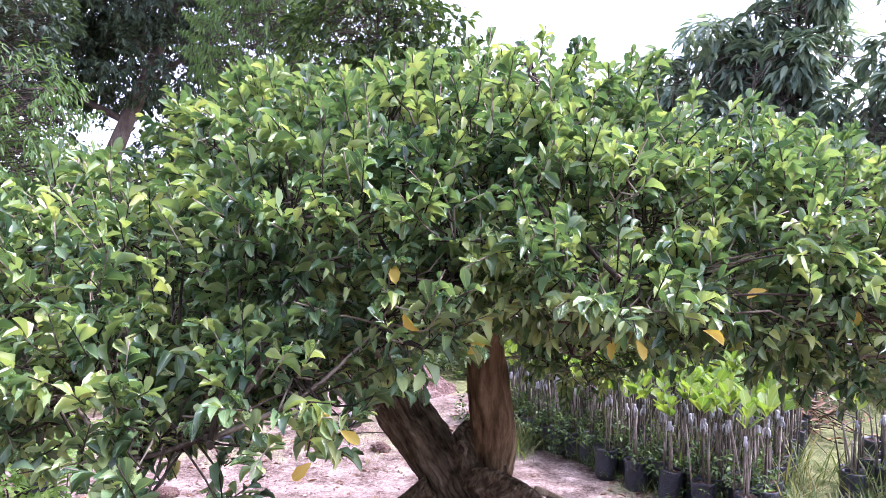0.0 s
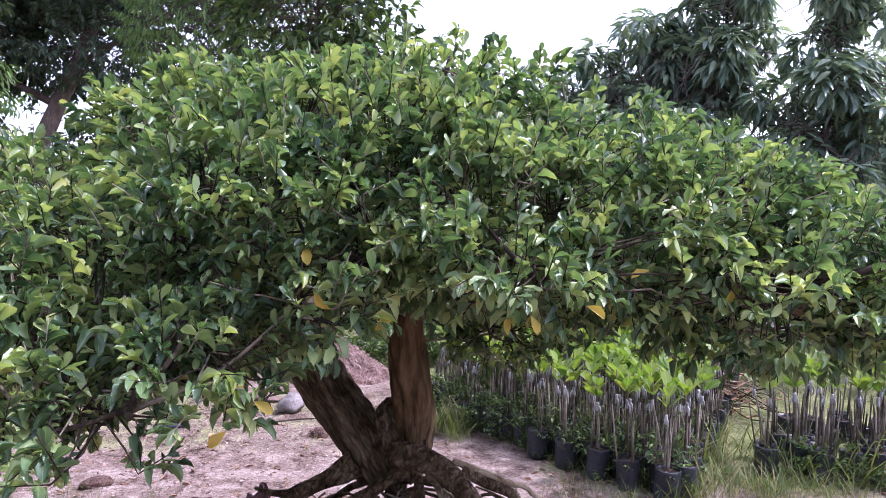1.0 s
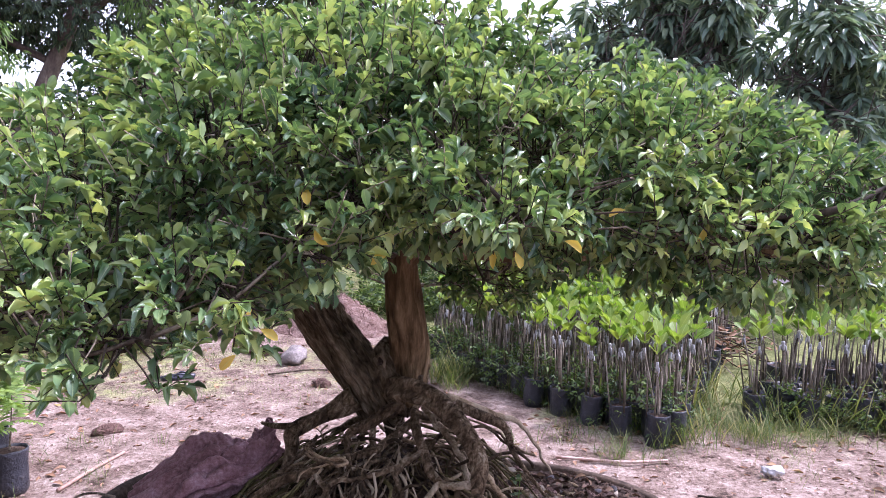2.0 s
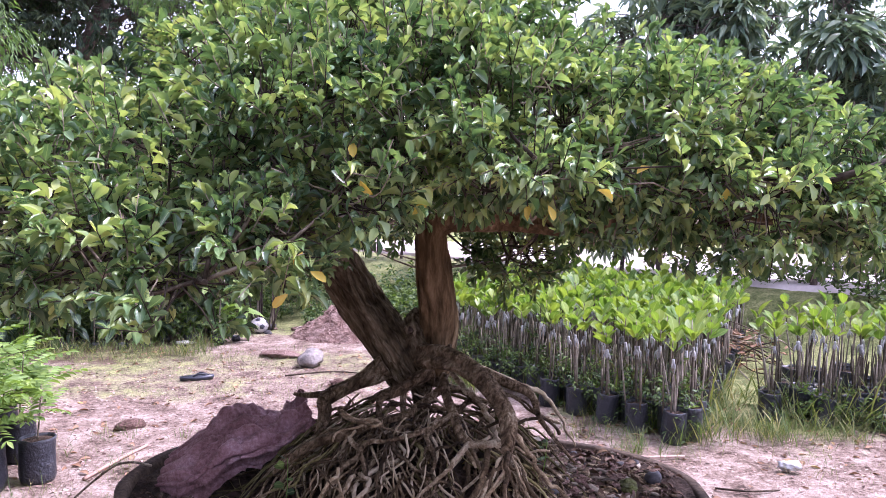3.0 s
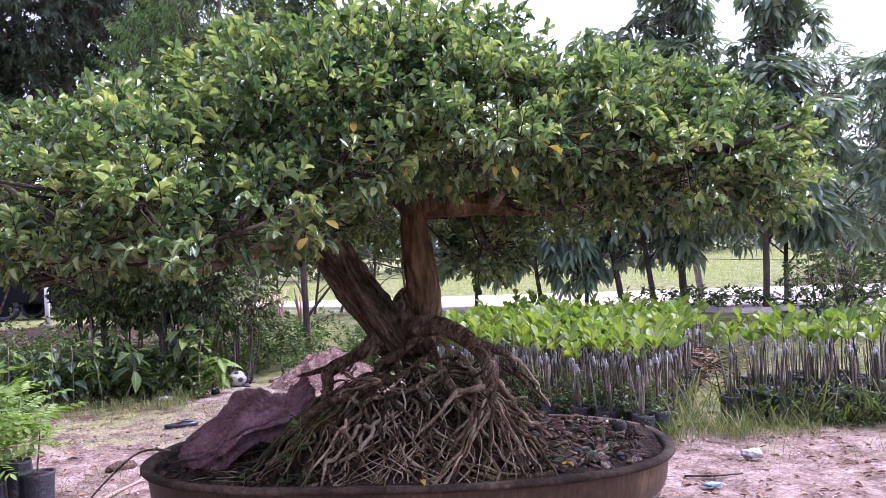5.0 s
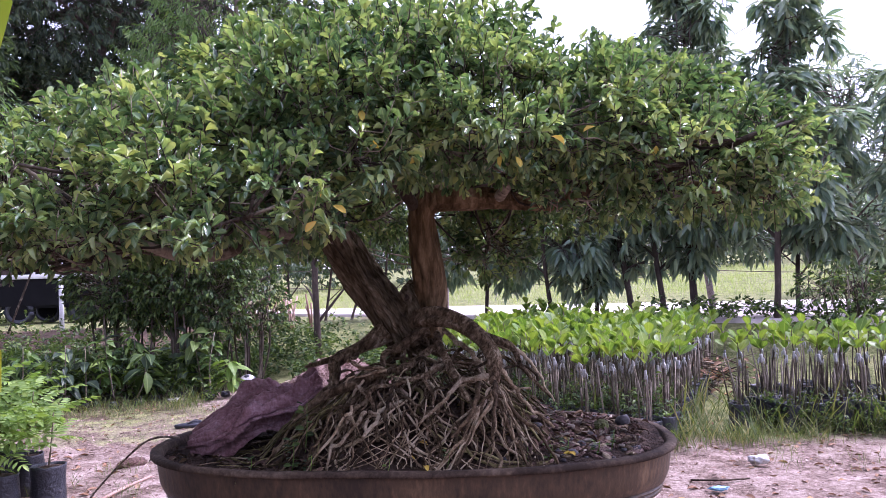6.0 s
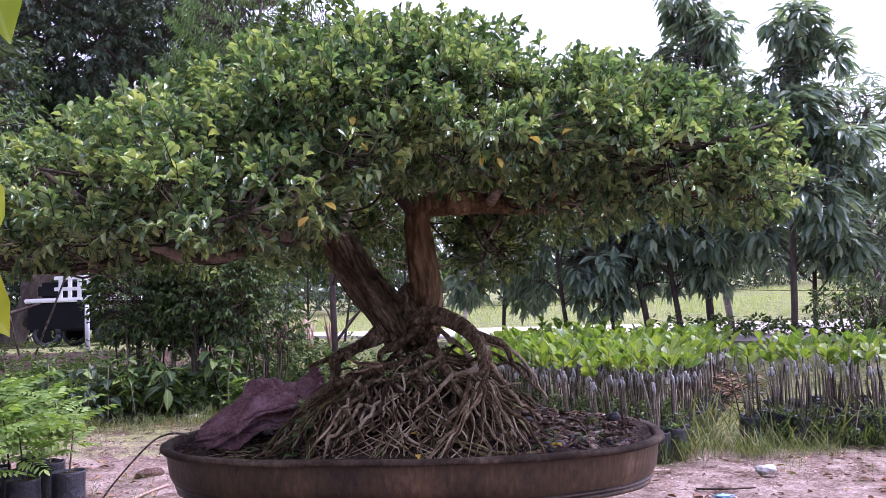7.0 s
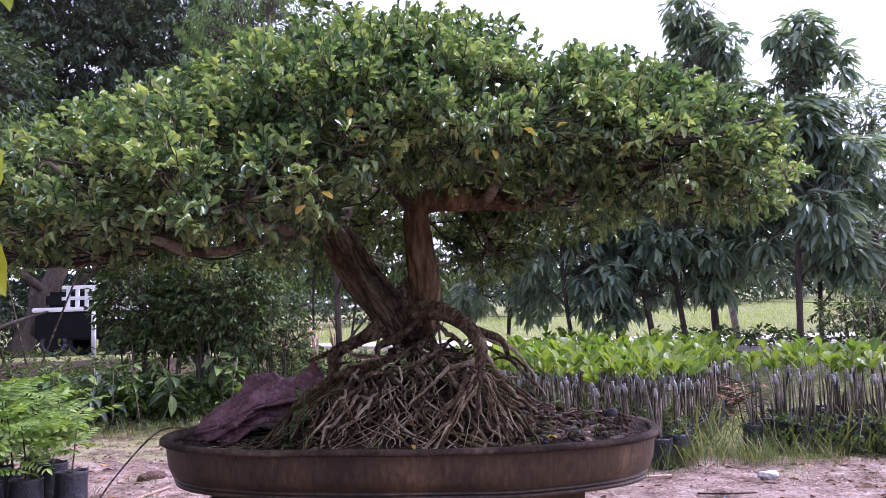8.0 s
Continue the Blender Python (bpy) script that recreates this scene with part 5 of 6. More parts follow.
build_tree("drooping_tree", "pale feathery tree with hanging branches", (-3.7, 13.6), (-3.3, 13.4, 7.6), 0.12,
           [(-3.6, 13.4, 6.8, 1.3, 1.2, 1.5), (-2.9, 13.6, 5.6, 1.1, 1.1, 1.1), (-4.3, 13.4, 5.4, 1.2, 1.1, 1.2)], 1300, 9, 0.14, LANCE, PALE_LEAF, 10, 1.3, 0.5, 0.3, 1.3, kind_spray=True)
build_tree("leafy_tree", "leafy tree standing behind the bonsai's crown", (-1.5, 10.4), (-1.5, 10.2, 5.9), 0.05,
           [(-1.6, 10.2, 5.7, 0.45, 0.5, 0.5), (-2.1, 10.3, 5.3, 0.4, 0.4, 0.4), (-1.1, 10.2, 5.25, 0.45, 0.4, 0.4), (-1.6, 10.3, 4.8, 0.9, 0.6, 0.45), (-2.3, 10.4, 4.6, 0.5, 0.5, 0.4), (-0.75, 10.2, 4.55, 0.45, 0.5, 0.4), (-1.6, 10.3, 3.7, 0.8, 0.7, 0.7), (-0.7, 10.2, 3.8, 0.7, 0.7, 0.6)], 520, 9, 0.15, OVATE, BUSH_LEAF, 10, 0.9, 0.7, 0.35, 0.5, kind_spray=True)
build_tree("tangled_tree", "tree with dull olive and brownish hanging leaf sprays", (-6.6, 7.7), (-5.9, 7.5, 3.5), 0.08,
           [(-4.95, 7.2, 3.1, 0.75, 0.7, 0.55), (-5.6, 7.3, 2.7, 0.8, 0.8, 0.5), (-4.8, 7.2, 2.5, 0.5, 0.5, 0.35)], 520, 9, 0.1, LANCE, PALE_LEAF, 8, 0.8, 0.4, 0.4, 0.9, kind_spray=True)


def build_shrub(x, y, h, w, n, size, mat, label, stems=9, shape=None, low=0.35):
    z0 = gz(x, y)
    ob = thing("shrub", (x, y, z0), label, "shrub", "shrubs at the yard's edge")
    lines = []
    for k in range(stems):
        a, q = rng.uniform(0, 6.28), rng.uniform(0.3, 1.0)
        tip = (x + 0.8 * w * q * math.cos(a), y + 0.8 * w * q * math.sin(a), z0 + h * rng.uniform(0.6, 0.95))
        root = (x + 0.55 * w * q * math.cos(a), y + 0.4 * w * q * math.sin(a), z0 - 0.02)
        mid = [(p + q_) / 2 + rng.normal() * 0.05 for p, q_ in zip(root, tip)]
        part("stem", tubes("stem", [smooth_line([(*root, 0.014), (*mid, 0.011), (*tip, 0.004)], 5)], 6), STEM if k % 3 else TREE_BARK, ob)
    pads = [(x, y, z0 + h * (1 + low) / 2, w, w * 0.8, h * (1 - low) / 2), (x - w * 0.4, y, z0 + h * 0.6, w * 0.6, w * 0.6, h * 0.25), (x + w * 0.45, y, z0 + h * 0.55, w * 0.6, w * 0.6, h * 0.25)]
    tips, outs = crown_points(pads, n, 0.5)
    P, A, N, S, ax = spray(tips, outs, 8, size * 2, size, 0.4)
    part("foliage", leaf_cloud("foliage", shape or OVATE, P, A, N, S), mat, ob, kind="stuff")
    part("twigwork", tubes("twigwork", [np.array([(*(p - a_ * 0.25), 0.004), (*p, 0.003), (*(p + a_ * size * 1.8), 0.002)]) for p, a_ in zip(tips, ax)], 4), TWIG, ob, kind="stuff")


DARK_SHRUB = "dense dark green shrub on many thin pale stems"
build_shrub(-2.75, 8.5, 2.45, 0.72, 1000, 0.078, BUSH_LEAF, DARK_SHRUB, 18, low=0.38)
build_shrub(-3.6, 8.6, 2.5, 0.7, 850, 0.078, BUSH_LEAF, DARK_SHRUB, 16, low=0.38)
build_shrub(-2.15, 8.9, 1.7, 0.42, 150, 0.08, BUSH_LEAF, DARK_SHRUB, 10, low=0.4)
build_shrub(5.0, 7.7, 0.75, 0.5, 120, 0.06, BUSH_LEAF, "low dusty shrub at the edge of the beds", 8, low=0.2)
build_shrub(5.9, 7.2, 0.8, 0.6, 130, 0.06, BUSH_LEAF, "low dusty shrub at the edge of the beds", 8, low=0.2)


def leafy_mass(name, label, boxes, n, size, shape, mat, up=0.6):
    """Low growth as one mass: n sprays in each box of x, y, width, depth, height."""
    P, A, N, S = [], [], [], []
    for x, y, w, d, h in boxes:
        q = rng.uniform(-1, 1, (n, 2))
        px, py = x + q[:, 0] * w, y + q[:, 1] * d
        pz = ground_z(px, py) + h * rng.random(n) ** 0.7 * (1 - 0.5 * np.abs(q[:, 0]))
        out = np.column_stack([rng.normal(size=n), rng.normal(size=n) - 0.5, np.full(n, up)])
        p, a, nn, s, _ = spray(np.column_stack([px, py, pz]), unit(out), 6, size * 1.8, size, 0.2)
        P.append(p), A.append(a), N.append(nn), S.append(s)
    return single(name, leaf_cloud(name, shape, np.vstack(P), np.vstack(A), np.vstack(N), np.concatenate(S)), mat, label, "plants", "stuff")


leafy_mass("undergrowth", "bright green low weeds below the lane", [(-1.2, 10.4, 1.6, 0.9, 0.5), (0.2, 10.0, 1.0, 0.8, 0.5), (-2.6, 10.6, 1.2, 0.7, 0.6), (-0.4, 9.4, 1.3, 0.4, 0.35)], 420, 0.075, OVATE, BUSH_LEAF)
leafy_mass("bank_weeds", "green weeds along the bank of the lane", [(3.6, 9.2, 1.6, 0.5, 0.3), (6.0, 7.6, 1.5, 0.6, 0.35), (-4.5, 10.4, 1.6, 0.8, 0.5), (-3.2, 9.6, 1.2, 0.5, 0.5), (-3.4, 8.1, 1.1, 0.4, 0.55), (-4.6, 8.0, 0.9, 0.4, 0.6), (-6.5, 11.0, 1.6, 0.8, 0.5), (-5.4, 9.2, 0.8, 0.6, 0.5)], 300, 0.08, OVATE, BUSH_LEAF)


def build_far_woods():
    P, A, N, S = [], [], [], []
    for k in range(90):
        x = -130 + 3.3 * k + rng.normal() * 2
        y = 72 + rng.normal() * 6 - 0.1 * x
        z0, h, w = gz(x, y), rng.uniform(3, 7), rng.uniform(2.5, 4.5)
        pads = [(x, y, z0 + h * 0.5, w, w * 0.8, h * 0.55), (x + w * 0.5, y, z0 + h * 0.35, w * 0.7, w * 0.7, h * 0.35)]
        t, o = crown_points(pads, 150, 0.9)
        P.append(t), A.append(o + 0.8 * rng.normal(size=t.shape)), N.append(o + 0.5 * rng.normal(size=t.shape)), S.append(rng.uniform(0.8, 1.7, len(t)))
    single("far_woods", leaf_cloud("far_woods", OVATE, np.vstack(P), np.vstack(A), np.vstack(N), np.concatenate(S)), DARK_LEAF, "dark green line of distant trees beyond the meadow", "trees", "stuff")


build_far_woods()


def build_thicket():
    P, A, N, S = [], [], [], []
    for x, y, w, h in ((-15, 23, 2.6, 3.8), (-18, 22, 2.5, 4.5), (-12, 24, 2.4, 6.0), (-7.5, 23.5, 2.2, 4.6), (-14.5, 21.5, 1.8, 5.2), (-10, 22.3, 1.6, 4.4), (-21, 20, 3, 5.0), (-9.5, 25, 2.0, 5.5), (-17, 18, 1.8, 3.2), (-14, 17, 1.2, 2.2), (12, 16, 2.0, 3.0), (15, 18, 2.5, 3.4), (11, 13, 1.2, 2.0), *((-12 + 3.1 * k, 36 + 2.5 * math.sin(k * 2.1), 2.4, 6.0 + 1.4 * math.sin(k * 1.7)) for k in range(16))):
        z0 = gz(x, y)
        t, o = crown_points([(x, y, z0 + h * 0.55, w, w * 0.8, h * 0.5), (x + w * 0.6, y, z0 + h * 0.3, w * 0.6, w * 0.6, h * 0.35), (x - w * 0.6, y, z0 + h * 0.3, w * 0.6, w * 0.6, h * 0.35)], 420, 0.7)
        p, a, n, s_, _ = spray(t, o, 8, 0.4, 0.2, 0.4)
        P.append(p), A.append(a), N.append(n), S.append(s_)
    single("thicket", leaf_cloud("thicket", OVATE, np.vstack(P), np.vstack(A), np.vstack(N), np.concatenate(S)), DARK_LEAF, "dark green thicket beyond the lane and meadow", "bushes", "stuff")


build_thicket()


# unseen hedge behind the camera, added to hold back skylight from the yard
def build_shade_hedge():
    P, A, N, S = [], [], [], []
    for k in range(19):
        a = radians(158 + 10.0 * k)
        # taller at the left, to darken that side of the yard
        tall = 2.5 + 4.0 * float(1 - step(190, 262, 158 + 10.0 * k))
        x, y, w, h = 8.0 * math.cos(a), 1.2 + 7.4 * math.sin(a), 1.6, tall + 0.4 * math.sin(k * 2.3)
        t, o = crown_points([(x, y, h * 0.72, w, w, h * 0.28), (x, y, h * 0.4, w * 0.95, w * 0.95, h * 0.3), (x, y, h * 0.15, w * 1.1, w * 1.1, h * 0.18)], 380, 0.8)
        p, a_, n, s_, _ = spray(t, o, 8, 0.45, 0.25, 0.4)
        P.append(p), A.append(a_), N.append(n), S.append(s_)
    single("hedge", leaf_cloud("hedge", OVATE, np.vstack(P), np.vstack(A), np.vstack(N), np.concatenate(S)), DARK_LEAF, "unseen dark leafy hedge and tall bushes added to block light", "hedge", "stuff")


build_shade_hedge()


def blades(name, label, spots, mat=None):
    """Grass: spots of x, y, radius x, radius y, number, length."""
    P, A, N, S = [], [], [], []
    for x, y, rx, ry, n, ln in spots:
        q = np.clip(rng.normal(size=(n, 2)) * 0.6, -1.3, 1.3)
        px, py = x + q[:, 0] * rx, y + q[:, 1] * ry
        a = rng.uniform(0, 6.28, n)
        tilt = rng.uniform(0.1, 0.75, n)
        P.append(np.column_stack([px, py, ground_z(px, py) - 0.004]))
        A.append(np.column_stack([np.cos(a) * tilt, np.sin(a) * tilt, np.ones(n)]))
        N.append(np.column_stack([-np.cos(a), -np.sin(a), tilt + 0.3]))
        S.append(ln * rng.uniform(0.5, 1.25, n))
    shape = leaf_shape(0.024, 0.4, 0.1, 0.35)
    return single(name, leaf_cloud(name, shape, np.vstack(P), np.vstack(A), np.vstack(N), np.concatenate(S)), mat or GRASS, label, "grass", "stuff")


tufts = [(rng.uniform(2.2, 4.2), rng.uniform(3.8, 5.0), 0.18, 0.12, 26, rng.uniform(0.05, 0.14)) for _ in range(46)]
tufts += [(rng.uniform(-3.5, -0.2), rng.uniform(5.4, 7.6), 0.24, 0.16, 30, rng.uniform(0.03, 0.09)) for _ in range(170)]
tufts += [(rng.uniform(-2.6, -1.6), rng.uniform(2.6, 4.6), 0.16, 0.12, 24, rng.uniform(0.06, 0.14)) for _ in range(22)]
tufts += [(rng.uniform(2.3, 4.4), rng.uniform(4.3, 5.1), 0.1, 0.08, 40, rng.uniform(0.1, 0.22)) for _ in range(22)]
tufts += [(rng.uniform(0.7, 2.0), rng.uniform(4.2, 5.2), 0.12, 0.1, 40, rng.uniform(0.1, 0.22)) for _ in range(16)]
tufts += [(rng.uniform(2.05, 2.6), rng.uniform(4.6, 6.6), 0.12, 0.15, 40, rng.uniform(0.12, 0.24)) for _ in range(26)]
tufts += [(rng.uniform(-4.6, -2.0), rng.uniform(6.7, 7.5), 0.2, 0.12, 40, rng.uniform(0.08, 0.2)) for _ in range(40)]
tufts += [(rng.normal() * 0.12 + 0.33, rng.normal() * 0.14 + 6.1, 0.1, 0.1, 40, rng.uniform(0.18, 0.32)) for _ in range(12)]
tufts += [(1.75 - 0.118 * k + rng.normal() * 0.1, 4.5 + 0.16 * k + rng.normal() * 0.06, 0.09, 0.07, 34, rng.uniform(0.1, 0.24)) for k in range(12)]
tufts += [(rng.uniform(-4.8, -2.3), rng.uniform(7.0, 7.7), 0.12, 0.08, 40, rng.uniform(0.12, 0.26)) for _ in range(26)]
blades("yard_grass", "thin tufts of yellowish green grass in the yard", tufts)
leafy_mass("bed_weeds", "small leafy weeds growing between the grow bags", [(1.75 - 0.118 * k, 4.62 + 0.16 * k, 0.16, 0.1, 0.42) for k in range(0, 16)] + [(1.85 - 0.118 * k, 4.72 + 0.16 * k, 0.16, 0.12, 0.5) for k in range(0, 14, 2)] + [(2.1 + 0.2 * k, 5.3 + 0.4 * k, 0.12, 0.2, 0.3) for k in range(5)] + [(2.8 + 0.3 * k, 5.0 - 0.08 * k, 0.2, 0.1, 0.3) for k in range(5)], 40, 0.04, OVATE, BUSH_LEAF)
blades("bed_grass", "tall thin grass between the grow bags", [(1.9 - 0.59 * 0.175 * i + 0.45 * j, 4.8 + 0.8 * 0.175 * i + 0.89 * j, 0.14, 0.14, 44, rng.uniform(0.28, 0.52)) for i in range(-1, 18, 2) for j in (-0.12, 0.1, 0.4, 0.8)] + [(2.7 + 0.17 * i, 5.1 - 0.04 * i + j, 0.12, 0.12, 36, rng.uniform(0.25, 0.45)) for i in range(9) for j in (-0.1, 0.35)])
blades("meadow_grass", "bright green tall meadow grass beyond the lane", [(rng.uniform(-14, 16), 17.5 + rng.uniform(0, 16), 0.9, 0.7, 60, rng.uniform(0.16, 0.34)) for _ in range(520)], MEADOW)

# ---- cloth, stones and clutter ----
GRIMY = rough_mat("grimy_white", [(0.2, (0.12, 0.11, 0.1)), (0.5, (0.32, 0.3, 0.28)), (0.8, (0.5, 0.48, 0.46))], 14, 60, 0.4, 0.004, rough=0.6)

def build_cloth():
    """A purple sheet heaped over the soil at one end of the pot and pulled up over a root, built from cross-sections: back foot, ridge, belly, front hem."""
    sections = [
        [(-0.765, 2.16, 0.69), (-0.74, 2.08, 0.735), (-0.735, 2.0, 0.728), (-0.72, 1.93, 0.7), (-0.705, 1.98, 0.668)],
        [(-0.73, 2.3, 0.69), (-0.645, 2.14, 0.803), (-0.62, 1.98, 0.79), (-0.6, 1.87, 0.735), (-0.595, 1.91, 0.667)],
        [(-0.66, 2.36, 0.7), (-0.56, 2.17, 0.846), (-0.53, 2.02, 0.84), (-0.51, 1.89, 0.785), (-0.505, 1.95, 0.71)],
        [(-0.55, 2.36, 0.71), (-0.455, 2.17, 0.856), (-0.435, 2.03, 0.852), (-0.425, 1.92, 0.81), (-0.425, 2.0, 0.762)],
        [(-0.45, 2.34, 0.73), (-0.375, 2.15, 0.856), (-0.355, 2.05, 0.858), (-0.345, 1.96, 0.82), (-0.345, 2.03, 0.778)],
        [(-0.37, 2.28, 0.77), (-0.325, 2.14, 0.886), (-0.305, 2.08, 0.885), (-0.29, 2.0, 0.845), (-0.285, 2.05, 0.81)],
        [(-0.31, 2.2, 0.84), (-0.3, 2.12, 0.95), (-0.28, 2.09, 0.928), (-0.262, 2.05, 0.885), (-0.255, 2.09, 0.86)],
    ]
    rows = [smooth_line(sec, 30) for sec in sections]
    nv = len(rows[0])
    grid = np.stack([smooth_line(np.array([r[k] for r in rows]), 30) for k in range(nv)], 1)
    nu = len(grid)
    du, dv = np.gradient(grid, axis=0), np.gradient(grid, axis=1)
    nrm = unit(np.cross(dv, du))
    nrm *= np.sign(nrm[..., 2:3] + 1e-6)
    for i in range(nu):
        for j in range(nv):
            u, w = i / (nu - 1), j / (nv - 1)
            sway = noise.noise(Vector((u * 2.5, w * 2.0, 1)))
            long = abs(math.sin(math.pi * (w * 5.0 - 2.4 * (1 - u) * (1 - w) + 0.9 * sway))) ** 0.5
            slant = abs(math.sin(math.pi * (w * 2.0 + u * 4.2 + 1.6 * sway))) ** 0.5
            q = Vector((u * 2.6 + sway, w * 6.5 - u * 2.5, 6))
            crumple = abs(noise.noise(q * 0.7)) + 0.6 * abs(noise.noise(q * 1.7)) + 0.3 * abs(noise.noise(q * 4.1))
            pleat = abs(math.sin(w * 19 + 2 * sway)) ** 0.6 * max(0.0, (u - 0.62) / 0.38)
            mid = math.sin(math.pi * min(max(u, 0.04), 0.96))
            d = (0.05 * long + 0.016 * slant) * (0.35 + 0.65 * mid) + 0.06 * crumple * (0.25 + 0.75 * mid) + 0.02 * pleat - 0.07 * (0.45 + 0.55 * mid)
            grid[i, j] += nrm[i, j] * d
            grid[i, j, 2] += 0.03 * noise.noise(Vector((u * 9, 3, 2))) * w ** 4 * mid
            x, y, z = grid[i, j]
            grid[i, j, 2] = max(z, soil_z(min(max(x, -0.78), 0.9), y) + 0.004)
    i, j = np.meshgrid(np.arange(nu - 1), np.arange(nv - 1), indexing="ij")
    a = (i * nv + j).ravel()
    me = mesh_of("cloth_sheet", grid.reshape(-1, 3), [np.stack([a, a + nv, a + nv + 1, a + 1], 1)])
    ob = single("cloth_sheet", me, CLOTH, "crumpled faded purple cloth draped over soil and root", "cloth")
    sol = ob.modifiers.new("thickness", "SOLIDIFY")
    sol.thickness, sol.offset = 0.003, -1.0


build_cloth()


def stone(name, x, y, z, r, squash, mat, label, seed, group="", detail=2):
    bm = lump(r, squash, 0.36, detail, 1.7, seed)
    bmesh.ops.rotate(bm, verts=bm.verts, cent=(0, 0, 0), matrix=Matrix.Rotation(seed * 2.3, 3, "Z"))
    bmesh.ops.translate(bm, verts=bm.verts, vec=(x, y, z + r * squash[2] * 0.7))
    return single(name, bm, mat, label, "stone", group=group)


for k in range(44):
    x, y = rng.uniform(0.45, 0.86), rng.uniform(1.66, 2.3)
    if k < 8:
        x, y = rng.uniform(0.3, 0.8), rng.uniform(1.56, 1.68)
    r = rng.uniform(0.006, 0.016)
    stone("pebble", x, y, soil_z(x, y) - 0.4 * r, r, (1.2, 0.9, 0.75), DARK_STONE, "dark rounded pebble on the potting soil", k * 1.3, "pebbles in the pot", 2)
stone("mossy_clod", 0.74, 1.9, soil_z(0.74, 1.9), 0.026, (1.6, 1.0, 0.7), MOSS, "mossy brown clod of earth on the soil", 2.0, detail=3)
stone("clod", 0.84, 1.98, soil_z(0.84, 1.98), 0.026, (1.1, 1.0, 0.9), DARK_STONE, "dark clod near the pot's rim", 5.0)
stone("shell_stone", 0.58, 1.62, soil_z(0.58, 1.62), 0.016, (1.2, 0.9, 0.9), DARK_STONE, "smooth dark grey stone among weeds", 7.0)

stone("rock", -0.75, 5.95, -0.01, 0.075, (1.2, 0.9, 0.65), PILE, "pale weathered rock on the sand", 1.0, "rocks in the yard", 3)
stone("rock", -1.16, 6.8, 0.0, 0.13, (1.2, 0.9, 0.7), STONE, "pale weathered rock on the sand", 2.0, "rocks in the yard", 3)
stone("rock", -2.05, 4.75, -0.02, 0.08, (1.3, 0.9, 0.5), PILE, "pinkish flat rock half sunk in sand", 3.0, "rocks in the yard", 3)
stone("rock", -1.55, 7.2, 0.0, 0.12, (1.8, 0.9, 0.3), PILE, "flat pinkish slab of rock", 4.0, "rocks in the yard", 3)
for k in range(14):
    x, y = -1.62 + rng.normal() * 0.35, 8.75 + rng.normal() * 0.14
    stone("rubble", x, y, 0.0, rng.uniform(0.03, 0.07), (1.5, 0.9, 0.5), (PILE, DARK_STONE, PILE)[k % 3], "broken rubble lying beside the ball", k * 1.7, "rubble", 3)


def build_ball():
    c = Vector((-2.12, 8.55, 0.1))
    ob = thing("football", (c.x, c.y, 0.0), "grimy white football with black patches, slightly deflated", "ball")
    bm = lump(0.11, (1, 1, 0.9), 0.04, 4, 1.2, 1.0)
    bmesh.ops.translate(bm, verts=bm.verts, vec=c)
    part("skin", bm, GRIMY, ob)
    gold = (1 + 5 ** 0.5) / 2
    for d in [(0, s, t * gold) for s in (-1, 1) for t in (-1, 1)] + [(s, t * gold, 0) for s in (-1, 1) for t in (-1, 1)] + [(t * gold, 0, s) for s in (-1, 1) for t in (-1, 1)]:
        d = Vector(d).normalized()
        bm = bmesh.new()
        ring = [bm.verts.new(Vector(e * f for e, f in zip((d + 0.33 * (d.orthogonal().normalized() * math.cos(a) + d.cross(d.orthogonal()).normalized() * math.sin(a))).normalized() * 0.1145, (1, 1, 0.9))) + c) for a in np.arange(5) / 5 * 2 * math.pi]
        mid = bm.verts.new(Vector(e * f for e, f in zip(d * 0.119, (1, 1, 0.9))) + c)
        for a, b in zip(ring, ring[1:] + ring[:1]):
            bm.faces.new((a, b, mid))
        part("patch", bm, BLACK_RUBBER, ob, "black patch")


build_ball()


def build_sandal():
    x, y = -2.05, 6.12
    ob = thing("sandal", (x, y, 0.0), "black rubber sandal lying on the grass", "sandal")
    n = 26
    rim, v = [], []
    for k in range(n):
        a = k / n * 2 * math.pi
        w = 0.055 * (1 + 0.18 * math.cos(a) - 0.12 * math.cos(2 * a))
        rim.append((0.15 * math.cos(a), w * math.sin(a)))
    c, s = math.cos(0.25), math.sin(0.25)
    for z, q in ((0.012, 0.96), (0.03, 1.0), (0.045, 0.98)):
        v += [(x + q * (c * a - s * b), y + q * (s * a + c * b), z + 0.03 * a) for a, b in rim]
    v += [(x, y, 0.045), (x, y, 0.012)]
    i, j = np.meshgrid(np.arange(2), np.arange(n), indexing="ij")
    i, j = i.ravel(), j.ravel()
    k = (j + 1) % n
    q = np.arange(n)
    part("sole", mesh_of("sole", np.array(v), [np.stack([i * n + j, i * n + k, (i + 1) * n + k, (i + 1) * n + j], 1), np.stack([2 * n + q, 2 * n + (q + 1) % n, np.full(n, 3 * n)], 1), np.stack([(q + 1) % n, q, np.full(n, 3 * n + 1)], 1)]), BLACK_RUBBER, ob)
    for e in (-0.05, 0.05):
        part("strap", tubes("strap", [smooth_line([(x - 0.02, y + e, 0.045, 0.008), (x + 0.03, y + e * 0.7, 0.065, 0.008), (x + 0.1, y + 0.02, 0.05, 0.007)], 5)], 6), BLACK_RUBBER, ob)


build_sandal()


